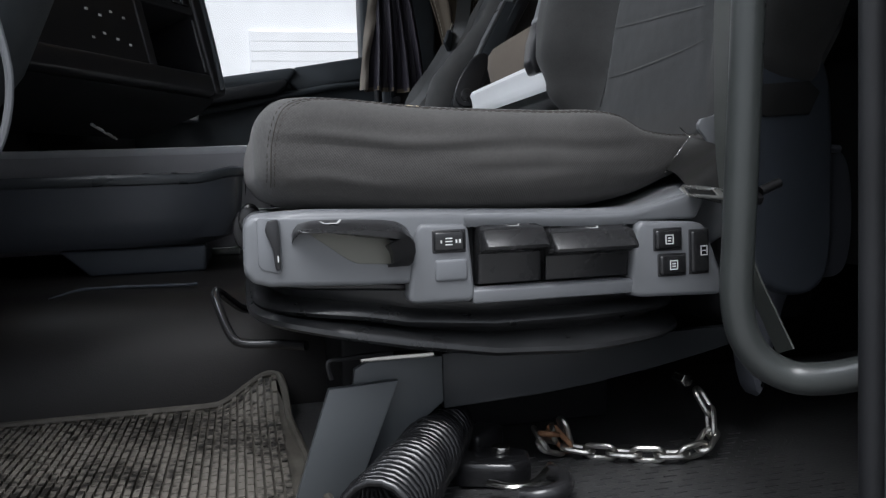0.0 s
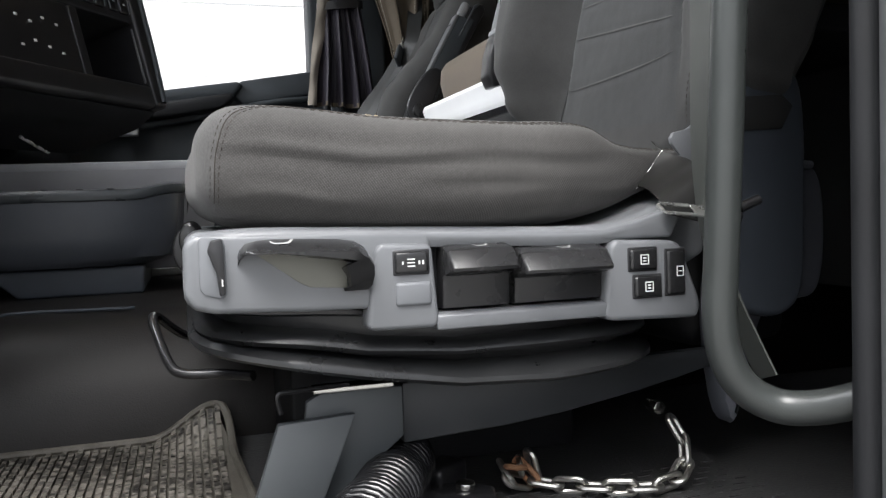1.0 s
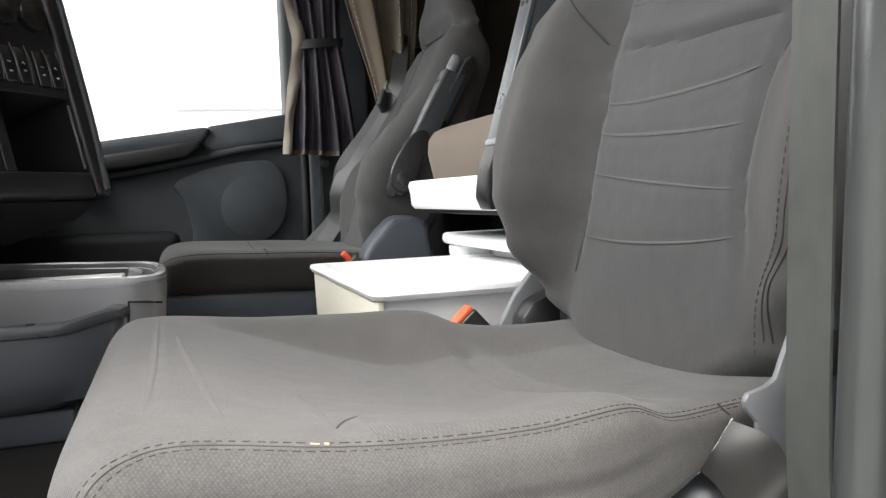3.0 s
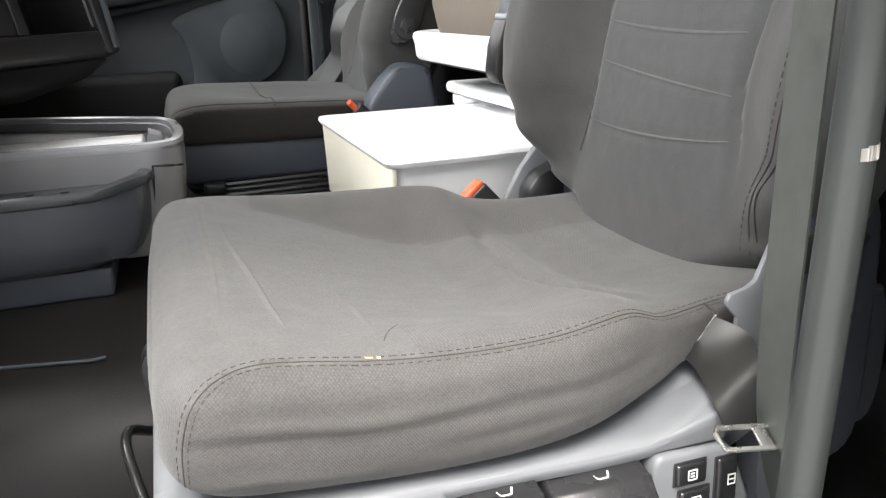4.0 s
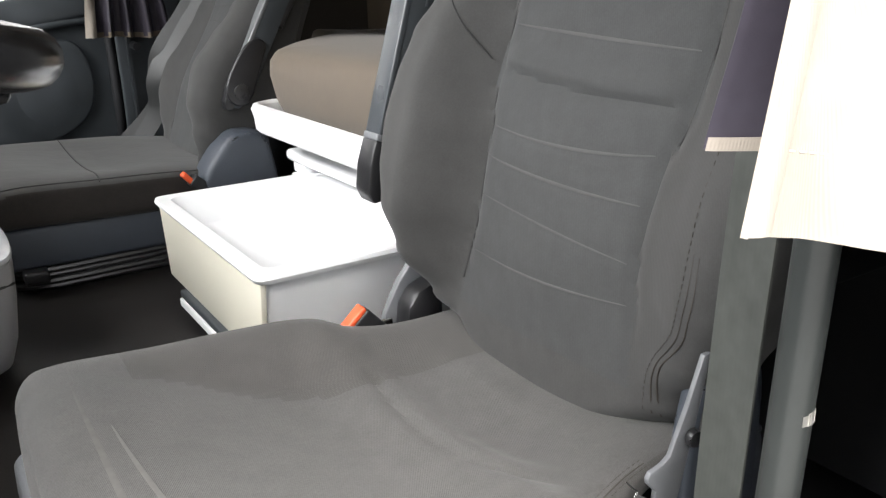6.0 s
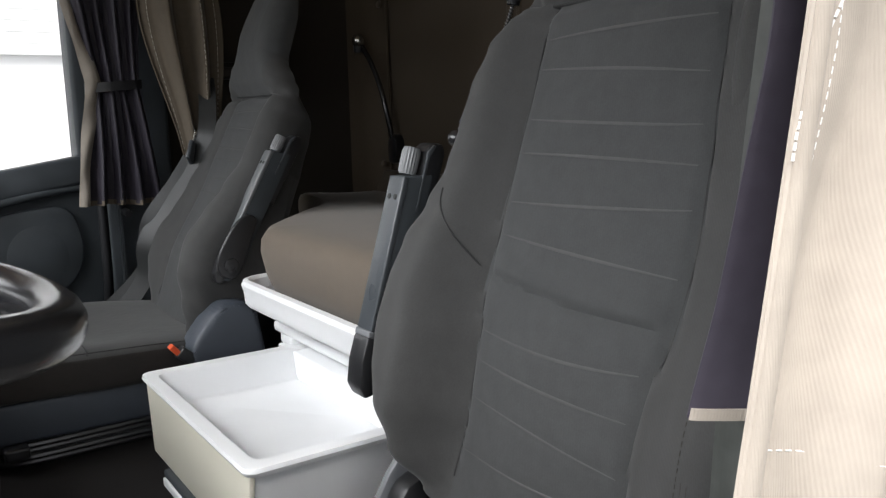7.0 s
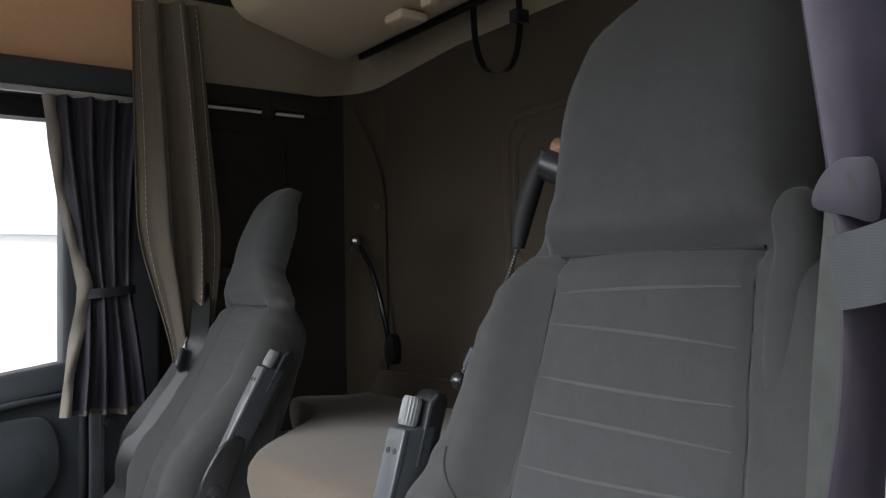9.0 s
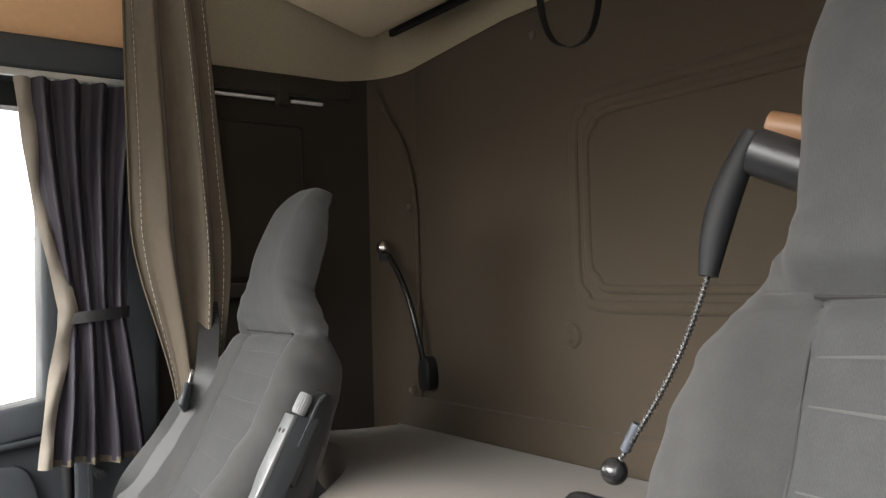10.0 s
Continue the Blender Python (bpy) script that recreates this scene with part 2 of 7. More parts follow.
# same belt as the grey webbing, darkened for the shade on its loop
WEB_SHADED = weave("shaded_belt_webbing", (0.019, 0.019, 0.0185), 0.0010, 0.06, 0.34, 0.12, False, 0.0)
ARM = mat("slate_armrest", (0.055, 0.061, 0.067), 0.3, 0, 0.12, 18, 0.1, 1400, 0.45)
# passenger's armrest plate, lightened for the daylight it reflects
ARM_LIT = mat("lit_armrest_plate", (0.150, 0.158, 0.162), 0.32, 0.2, 0.15, 30, 0.08, 1200, 0.5)
STEEL = mat("worn_steel", (0.62, 0.62, 0.60), 0.28, 0.9, 0.25, 90, 0.1, 500)
GLOSS = mat("gloss_black", (0.010, 0.010, 0.011), 0.22, 0, 0.2, 20, 0.03, 600, 0.6)
CORD = mat("dull_spring_steel", (0.16, 0.155, 0.15), 0.4, 0.7, 0.2, 90)
RIM_GREY = mat("worn_console_rim", (0.34, 0.345, 0.36), 0.20, 0.05, 0.15, 20, 0.08, 900)
PILLAR = mat("grey_pillar_trim", (0.105, 0.110, 0.116), 0.5, 0, 0.12, 12, 0.15, 1200)
TIE_GREY = weave("grey_tie_cloth", (0.052, 0.056, 0.060), 0.0014, 0.12, 0.75, 0.15, False, 0.0)
RED = mat("red_button", (0.75, 0.10, 0.03), 0.35, 0, 0.1, 40)
RAIL = mat("grey_coated_tube", (0.033, 0.0365, 0.0355), 0.31, 0, 0.12, 25, 0.08, 700)
BARE = mat("bare_metal", (0.72, 0.70, 0.66), 0.35, 0.8, 0.2, 80)
FACADE = mat("white_facade", (0.93, 0.94, 0.95), 0.6, 0, 0.03, 3)
FACADE_JOINT = mat("facade_joint", (0.78, 0.79, 0.81), 0.7, 0, 0.05, 3)
GROUND_BOUNCE = mat("pale_bounce_ground", (0.27, 0.268, 0.262), 0.85, 0, 0.2, 8, 0.5, 120)
SILVER = mat("silver_plastic", (0.50, 0.51, 0.52), 0.35, 0.5, 0.1, 30)
BODY_PAINT = mat("cab_paint", (0.35, 0.36, 0.38), 0.35, 0, 0.05, 5)


def glass_mat():
    m = bpy.data.materials.new("window_glass")
    m.use_nodes = True
    b = m.node_tree.nodes["Principled BSDF"]
    b.inputs["Transmission Weight"].default_value = 1.0
    b.inputs["Roughness"].default_value = 0.0
    b.inputs["IOR"].default_value = 1.1
    return m


GLASS = glass_mat()

# ---------------------------------------------------------------- mesh tools
ORIGIN = {}


def finish(bm, smooth=True):
    bmesh.ops.recalc_face_normals(bm, faces=bm.faces)
    for f in bm.faces:
        f.smooth = smooth
    if smooth:
        for e in bm.edges:
            if len(e.link_faces) == 2 and e.calc_face_angle() > 0.7:
                e.smooth = False


def thing(name, at, label, category, group="", kind=""):
    ob = new(name)
    ob.location = at
    ob.empty_display_size = 0.05
    ORIGIN[ob.name] = Vector(at)
    return tagged(ob, label, category, group, kind)


def part(name, bm, material, parent, label="", smooth=True):
    """Links a bmesh, given in world places, as one mesh under a thing or a part."""
    o = ORIGIN[parent.name]
    bmesh.ops.translate(bm, verts=bm.verts, vec=-o)
    finish(bm, smooth)
    me = bpy.data.meshes.new(name)
    bm.to_mesh(me)
    bm.free()
    me.materials.append(material)
    ob = new(name, me)
    ob.parent = parent
    ORIGIN[ob.name] = o
    return tagged(ob, label)


def single(name, bm, material, at, label, category, group="", kind="", smooth=True):
    """A thing of one mesh."""
    bmesh.ops.translate(bm, verts=bm.verts, vec=-Vector(at))
    finish(bm, smooth)
    me = bpy.data.meshes.new(name)
    bm.to_mesh(me)
    bm.free()
    me.materials.append(material)
    ob = new(name, me)
    ob.location = at
    ORIGIN[ob.name] = Vector(at)
    return tagged(ob, label, category, group, kind)


def box(x0, x1, y0, y1, z0, z1, r=0.0, seg=3, bm=None):
    bm = bm or bmesh.new()
    vs = bmesh.ops.create_cube(bm, size=1)["verts"]
    bmesh.ops.scale(bm, verts=vs, vec=(x1 - x0, y1 - y0, z1 - z0))
    bmesh.ops.translate(bm, verts=vs, vec=((x0 + x1) / 2, (y0 + y1) / 2, (z0 + z1) / 2))
    if r:
        es = list({e for v in vs for e in v.link_edges})
        bmesh.ops.bevel(bm, geom=es, offset=r, segments=seg, profile=0.5, affect="EDGES")
    return bm


def move(bm, m):
    bmesh.ops.transform(bm, matrix=m, verts=bm.verts)
    return bm


def join(*bms):
    out = bms[0]
    for b in bms[1:]:
        me = bpy.data.meshes.new("tmp")
        b.to_mesh(me)
        b.free()
        out.from_mesh(me)
        bpy.data.meshes.remove(me)
    return out


def smooth_path(pts, n=8, closed=False):
    """Catmull-Rom through the points."""
    P = [Vector(p) for p in pts]
    out = []
    k = len(P)
    for i in range(k if closed else k - 1):
        if closed:
            a, b, c, d = P[i - 1], P[i], P[(i + 1) % k], P[(i + 2) % k]
        else:
            a, b, c, d = P[max(i - 1, 0)], P[i], P[i + 1], P[min(i + 2, k - 1)]
        for j in range(n):
            t = j / n
            out.append(0.5 * (2 * b + (c - a) * t + (2 * a - 5 * b + 4 * c - d) * t * t + (3 * b - a - 3 * c + d) * t ** 3))
    if not closed:
        out.append(P[-1])
    return out


def tube(pts, r, sides=12, closed=False, bm=None, flat=1.0, up=None):
    """A round (or flattened) bar along points; r may be a list."""
    bm = bm or bmesh.new()
    P = [Vector(p) for p in pts]
    k = len(P)
    rings = []
    ref = Vector(up) if up else None
    for i, p in enumerate(P):
        if closed:
            t = (P[(i + 1) % k] - P[i - 1]).normalized()
        else:
            t = (P[min(i + 1, k - 1)] - P[max(i - 1, 0)]).normalized()
        if ref is None:
            ref = Vector((0, 0, 1)) if abs(t.z) < 0.9 else Vector((1, 0, 0))
        side = t.cross(ref)
        if side.length < 1e-6:
            side = t.orthogonal()
        side.normalize()
        upv = side.cross(t).normalized()
        if not up:
            ref = upv
        rr = r[i] if isinstance(r, (list, tuple)) else r
        rings.append([bm.verts.new(p + rr * (math.cos(a) * side + flat * math.sin(a) * upv)) for a in (2 * math.pi * j / sides for j in range(sides))])
    for i in range(k if closed else k - 1):
        a, b = rings[i], rings[(i + 1) % k]
        for j in range(sides):
            bm.faces.new((a[j], a[(j + 1) % sides], b[(j + 1) % sides], b[j]))
    if not closed:
        bm.faces.new(rings[0][::-1])
        bm.faces.new(rings[-1])
    return bm


def loft(rings, caps=True, bm=None):
    """Skin through rings of equally many points."""
    bm = bm or bmesh.new()
    R = [[bm.verts.new(p) for p in ring] for ring in rings]
    n = len(R[0])
    for a, b in zip(R, R[1:]):
        for j in range(n):
            bm.faces.new((a[j], a[(j + 1) % n], b[(j + 1) % n], b[j]))
    if caps:
        bm.faces.new(R[0][::-1])
        bm.faces.new(R[-1])
    return bm


def sheet(fn, nu, nv, thick=0.0, direction=None):
    """A surface fn(u, v), given a thickness along direction."""
    bm = bmesh.new()
    g = [[bm.verts.new(fn(i / nu, j / nv)) for j in range(nv + 1)] for i in range(nu + 1)]
    for i in range(nu):
        for j in range(nv):
            bm.faces.new((g[i][j], g[i + 1][j], g[i + 1][j + 1], g[i][j + 1]))
    if thick:
        bmesh.ops.recalc_face_normals(bm, faces=bm.faces)
        bmesh.ops.solidify(bm, geom=list(bm.faces), thickness=thick)
    return bm


def prism(outline, axis, a, b, r=0.0, seg=2):
    """An outline in the plane across axis ('x', 'y' or 'z'), drawn out from a to b."""
    bm = bmesh.new()

    def at(p, d):
        return {"x": (d, p[0], p[1]), "y": (p[0], d, p[1]), "z": (p[0], p[1], d)}[axis]
    va = [bm.verts.new(at(p, a)) for p in outline]
    vb = [bm.verts.new(at(p, b)) for p in outline]
    n = len(outline)
    bm.faces.new(va)
    bm.faces.new(vb[::-1])
    for i in range(n):
        bm.faces.new((va[i], va[(i + 1) % n], vb[(i + 1) % n], vb[i]))
    bmesh.ops.recalc_face_normals(bm, faces=bm.faces)
    if r:
        bmesh.ops.bevel(bm, geom=list(bm.edges), offset=r, segments=seg, profile=0.5, affect="EDGES")
    return bm


def ring_xy(cx, cy, hx, hy, z, p=3.5, n=48):
    out = []
    for i in range(n):
        a = 2 * math.pi * i / n
        c, s = math.cos(a), math.sin(a)
        out.append(Vector((cx + hx * math.copysign(abs(c) ** (2 / p), c), cy + hy * math.copysign(abs(s) ** (2 / p), s), z)))
    return out


def lerp_table(tab, x):
    for (x0, y0), (x1, y1) in zip(tab, tab[1:]):
        if x <= x1:
            t = max(0.0, min(1.0, (x - x0) / (x1 - x0)))
            t = t * t * (3 - 2 * t)
            return y0 + (y1 - y0) * t
    return tab[-1][1]


def flow(tab, x):
    """Smooth curve through the points of a table."""
    if x <= tab[0][0]:
        return tab[0][1]
    for i in range(len(tab) - 1):
        (x0, y0), (x1, y1) = tab[i], tab[i + 1]
        if x <= x1:
            h = x1 - x0
            ma = (y1 - tab[i - 1][1]) / (x1 - tab[i - 1][0]) if i else (y1 - y0) / h
            mb = (tab[i + 2][1] - y0) / (tab[i + 2][0] - x0) if i + 2 < len(tab) else (y1 - y0) / h
            t = (x - x0) / h
            return (2 * t ** 3 - 3 * t * t + 1) * y0 + (t ** 3 - 2 * t * t + t) * h * ma + (3 * t * t - 2 * t ** 3) * y1 + (t ** 3 - t * t) * h * mb
    return tab[-1][1]


def bell(x, w):
    return math.exp(-(x / w) ** 2)

# ---------------------------------------------------------------- the setting
CY = 1.58            # middle of the cab
FAR, NEAR, REAR = 2.74, 0.46, 1.37


def setting(name, bm, material, label, category, smooth=False):
    return single(name, bm, material, (0, 0, 0), label, category, "", "structure", smooth)


# ground out of view, made pale to bounce light up into the cab
g = bmesh.new()
bmesh.ops.create_grid(g, x_segments=8, y_segments=8, size=400)
bmesh.ops.translate(g, verts=g.verts, vec=(0, 0, -1.3))
setting("ground", g, GROUND_BOUNCE, "pale unseen ground around the truck that bounces light into it", "ground")

floor = setting("floor", box(-0.8, REAR, NEAR, 1.14, -0.06, 0.0), VINYL, "dark vinyl cab floor under the driver's seat", "floor")
# raised floor over the engine, rounded towards the driver's footwell
hump = [(1.10, -0.06), (1.10, 0.02), (1.115, 0.07), (1.14, 0.115), (1.18, 0.145), (1.25, 0.155), (FAR, 0.155), (FAR, -0.06)]
setting("engine_tunnel", prism(hump, "x", -0.8, REAR), VINYL_BROWN, "dark moulded engine tunnel cover beside the driver's seat", "floor", True)
setting("wall_rear", box(REAR, REAR + 0.08, NEAR - 0.08, FAR + 0.1, -0.1, 2.15), WALLCLOTH, "brown cloth-covered rear wall of the sleeper", "wall")
setting("ceiling", box(-0.9, REAR + 0.08, NEAR - 0.08, FAR + 0.1, 1.98, 2.06), HEADLINER, "tan headliner of the cab roof", "ceiling")
setting("wall_sleeper_side", box(0.66, REAR, FAR, FAR + 0.1, -0.1, 2.0), SIDE_CLOTH_SHADED, "brown cloth-covered side wall beside the bunk, toned down for shade", "wall")
setting("wall_pillar_passenger", box(0.47, 0.66, FAR - 0.06, FAR + 0.1, -0.1, 1.5, 0.012), TRIM, "charcoal plastic pillar behind the passenger door", "wall", True)
setting("wall_above_passenger_door", box(-0.8, 0.66, FAR - 0.02, FAR + 0.1, 1.5, 2.0), PEACH, "peach-coloured cloth panel above the passenger door", "wall")
setting("trim_passenger_header", box(-0.8, 0.575, FAR - 0.13, FAR + 0.02, 1.425, 1.498, 0.008), TRIM, "charcoal plastic header over the passenger window", "trim", True)
setting("trim_window_head", box(-0.8, 0.42, FAR + 0.0, FAR + 0.06, 1.37, 1.424), TRIM_BLACK, "black seal above the passenger window", "trim")
setting("wall_driver_side", box(0.60, REAR, NEAR - 0.08, NEAR, -0.1, 2.0), TRIM_BLACK, "dark trim on the side wall behind the driver's door", "wall")
setting("wall_above_driver_door", box(-0.8, REAR, NEAR - 0.1, NEAR, 1.62, 2.0), BODY_PAINT, "painted frame above the open driver's door", "wall")
setting("wall_front", box(-0.88, -0.8, NEAR - 0.08, FAR + 0.1, -0.1, 0.72), TRIM_BLACK, "black front bulkhead below the windscreen", "wall")
setting("wall_front_header", box(-0.88, -0.8, NEAR - 0.08, FAR + 0.1, 1.55, 2.0), HEADLINER, "tan header above the windscreen", "wall")
for nm, y0, y1 in (("wall_corner_driver", NEAR - 0.08, NEAR), ("wall_corner_passenger", FAR, FAR + 0.1)):
    setting(nm, box(-0.88, -0.74, y0, y1, -0.1, 2.0), TRIM, "charcoal windscreen pillar", "wall")
# door pillar with its rubber seal, beside the open driver's door
setting("wall_pillar_driver", box(0.430, 0.62, 0.36, 0.50, -0.3, 2.0, 0.01), PILLAR, "grey door pillar of the open driver's door", "wall", True)
setting("trim_door_seal", tube([(0.426, 0.480, z) for z in (-0.3, 0.0, 0.5, 1.0, 2.0)], 0.009, 10), TRIM_BLACK, "black rubber seal along the door pillar", "trim", True)

setting("trim_pillar_lip", tube([(0.4285, 0.449, z) for z in (-0.3, 0.0, 0.5, 1.0, 2.0)], 0.0055, 10), TRIM_BLACK, "black rubber lip along the door pillar", "trim", True)
setting("trim_pillar_bead", tube([(0.4290, 0.424, z) for z in (-0.3, 0.0, 0.5, 1.0, 2.0)], 0.0030, 8), GREY_LIGHT, "pale bead along the door pillar", "trim", True)

# sloping ledge where the rear wall meets the bunk, and the corner moulding
setting("trim_rear_ledge", prism([(REAR, 0.635), (REAR - 0.012, 0.632), (REAR - 0.045, 0.50), (REAR, 0.50)], "y", NEAR, FAR, 0.003), WALLCLOTH, "brown padded ledge along the foot of the rear wall", "trim", True)
setting("trim_sleeper_corner", prism([(REAR - 0.10, FAR), (REAR - 0.062, FAR - 0.012), (REAR - 0.03, FAR - 0.03), (REAR - 0.012, FAR - 0.062), (REAR, FAR - 0.10), (REAR, FAR)], "z", 0.3, 1.62), WALLCLOTH, "rounded brown corner moulding of the sleeper", "trim", True)


def cove(u, v):
    # tan strip between walls and upper bunk: along the side, round the corner, along the rear
    s = u * 3.0
    if s < 1.0:
        x, y = 0.62 + s * (REAR - 0.12 - 0.62), FAR - 0.004
        nx, ny = 0, -1
    elif s < 1.3:
        a = (s - 1.0) / 0.3 * math.pi / 2
        x, y = REAR - 0.12 + 0.115 * math.sin(a), FAR - 0.12 + 0.115 * math.cos(a)
        nx, ny = -math.sin(a), -math.cos(a)
    else:
        x, y = REAR - 0.004, FAR - 0.12 - (s - 1.3) / 1.7 * (FAR - 0.12 - NEAR)
        nx, ny = -1, 0
    z0 = 1.505 + 0.085 * min(1, max(0, (s - 0.7) / 0.9))
    d = 0.16 * v ** 1.2
    return Vector((x + nx * d, y + ny * d, z0 + 0.20 * v))


setting("trim_cove", sheet(cove, 60, 8, 0.006), COVE_SHADED, "tan padded cove below the upper bunk", "trim", True)


# pressed hatch in the rear wall: double raised rim
for k, (ins, r) in enumerate(((0.0, 0.014), (0.036, 0.010))):
    y0, y1, z0, z1 = 1.2 + ins, 2.022 - ins, 0.893 + ins, 1.347 - ins
    c = 0.05
    ring = [(y0 + c, z0), (y1 - c, z0), (y1, z0 + c), (y1, z1 - c), (y1 - c, z1), (y0 + c, z1), (y0, z1 - c), (y0, z0 + c)]
    pts = []
    for i in range(len(ring)):
        a, b = Vector((REAR, *ring[i])), Vector((REAR, *ring[(i + 1) % len(ring)]))
        pts += [a.lerp(b, 0.12), a.lerp(b, 0.5), a.lerp(b, 0.88)]
    setting("trim_hatch_rim" if k == 0 else "trim_hatch_inner_rim", tube(smooth_path(pts, 5, True), r, 14, True, None, 0.55, (1, 0, 0)), WALLCLOTH, "raised rim of the hatch pressed into the rear wall", "trim", True)

# ---------------------------------------------------------------- passenger door
door = thing("door_1", (0, FAR, 0.2), "charcoal plastic passenger door with a speaker panel and closed window", "door", "", "structure")
sill = [(-0.75, 0.60), (-0.40, 0.617), (-0.119, 0.645), (0.179, 0.684), (0.42, 0.722), (0.46, 0.722), (0.46, -0.05), (-0.75, -0.05)]
part("door_panel", prism(sill, "y", FAR - 0.03, FAR + 0.06, 0.01), TRIM, door)
part("sill_rail", prism([(-0.75, 0.602), (-0.12, 0.648), (0.185, 0.688), (0.20, 0.675), (0.17, 0.640), (-0.12, 0.602), (-0.75, 0.56)], "y", FAR - 0.075, FAR - 0.028, 0.012, 3), TRIM, door, "charcoal window sill rail")
part("door_pull", prism([(-0.18, 0.600), (0.10, 0.640), (0.165, 0.650), (0.17, 0.630), (0.13, 0.600), (-0.02, 0.575), (-0.18, 0.56)], "y", FAR - 0.10, FAR - 0.05, 0.01, 3), TRIM_BLACK, door, "black recessed door pull")
part("rear_rail", prism([(0.19, 0.690), (0.455, 0.730), (0.455, 0.655), (0.20, 0.615), (0.17, 0.640)], "y", FAR - 0.06, FAR - 0.028, 0.01, 3), TRIM, door)
part("swage", tube(smooth_path([(-0.5, FAR - 0.045, 0.50), (-0.15, FAR - 0.055, 0.545), (0.12, FAR - 0.055, 0.592), (0.30, FAR - 0.05, 0.628), (0.45, FAR - 0.04, 0.645)], 6), 0.012, 10), TRIM, door)
spk = smooth_path([(0.09, 0, 0.53), (0.18, 0, 0.572), (0.30, 0, 0.590), (0.37, 0, 0.585), (0.40, 0, 0.53), (0.405, 0, 0.46), (0.385, 0, 0.40), (0.33, 0, 0.355), (0.25, 0, 0.33), (0.14, 0, 0.33), (0.135, 0, 0.40), (0.115, 0, 0.48)], 5, True)
part("speaker_panel", prism([(p.x, p.z) for p in spk], "y", FAR - 0.052, FAR - 0.02, 0.008, 2), TRIM, door, "oval charcoal speaker cover")
part("speaker_grille", prism([(0.29 + 0.075 * math.cos(a), 0.46 + 0.085 * math.sin(a)) for a in (i * math.pi / 16 for i in range(32))], "y", FAR - 0.0528, FAR - 0.05, 0.0003), TRIM, door)
part("map_pocket", box(-0.7, 0.10, FAR - 0.11, FAR - 0.03, 0.16, 0.40, 0.03), TRIM_BLACK, door)
part("door_handle", box(-0.170, -0.110, FAR - 0.095, FAR - 0.07, 0.518, 0.555, 0.008), SILVER, door, "silver inner door handle")
frame_bm = join(box(0.412, 0.47, FAR - 0.05, FAR + 0.05, 0.70, 1.425, 0.012), box(-0.74, -0.70, FAR - 0.02, FAR + 0.05, 0.6, 1.425, 0.01))
part("window_frame", frame_bm, TRIM, door)
win = part("window_pane", box(-0.72, 0.415, FAR + 0.02, FAR + 0.025, 0.58, 1.38), GLASS, door)
win.visible_shadow = False
handle = tube(smooth_path([(0.455, FAR - 0.06, 0.72), (0.452, FAR - 0.09, 0.705), (0.452, FAR - 0.095, 0.60), (0.452, FAR - 0.095, 0.40), (0.452, FAR - 0.07, 0.30)], 6), 0.013, 10)
part("grab_handle", handle, TRIM_BLACK, door, "slim black grab bar on the door edge")
part("edge_strip", box(0.498, 0.505, FAR - 0.085, FAR - 0.062, 0.0, 0.66), ARM, door)

# ---------------------------------------------------------------- outside
b = thing("warehouse_building", (2, 9.5, -1.3), "white warehouse facade with horizontal cladding boards", "building")
part("wall", box(-14, 16, 9.56, 9.8, -1.3, 6.5), FACADE, b)
part("roof", box(-14.2, 16.2, 9.4, 9.9, 6.5, 6.7), FACADE_JOINT, b)
board = box(0.205, 2.4, 9.50, 9.545, 0, 0.106, 0.002, 2)
me = bpy.data.meshes.new("louvre_board")
bmesh.ops.translate(board, verts=board.verts, vec=-Vector((2, 9.5, -1.3)))
board.to_mesh(me)
board.free()
me.materials.append(FACADE)
for i in range(6):
    o = new("louvre_board", me)
    o.parent = b
    o.location = (0, 0, 1.474 + 0.11 * i)
part("louvre_frame", box(0.19, 2.42, 9.535, 9.558, 1.46, 2.135), FACADE_JOINT, b)
part("panel_joint", box(-14, 0.15, 9.552, 9.562, 1.515, 1.525), FACADE_JOINT, b)
part("panel_joint", box(2.45, 16, 9.552, 9.562, 1.72, 1.735), FACADE_JOINT, b)
part("panel_joint", box(-14, 16, 9.552, 9.562, 2.62, 2.635), FACADE_JOINT, b)

# ---------------------------------------------------------------- seats


def step01(t):
    t = max(0.0, min(1.0, t))
    return t * t * (3 - 2 * t)


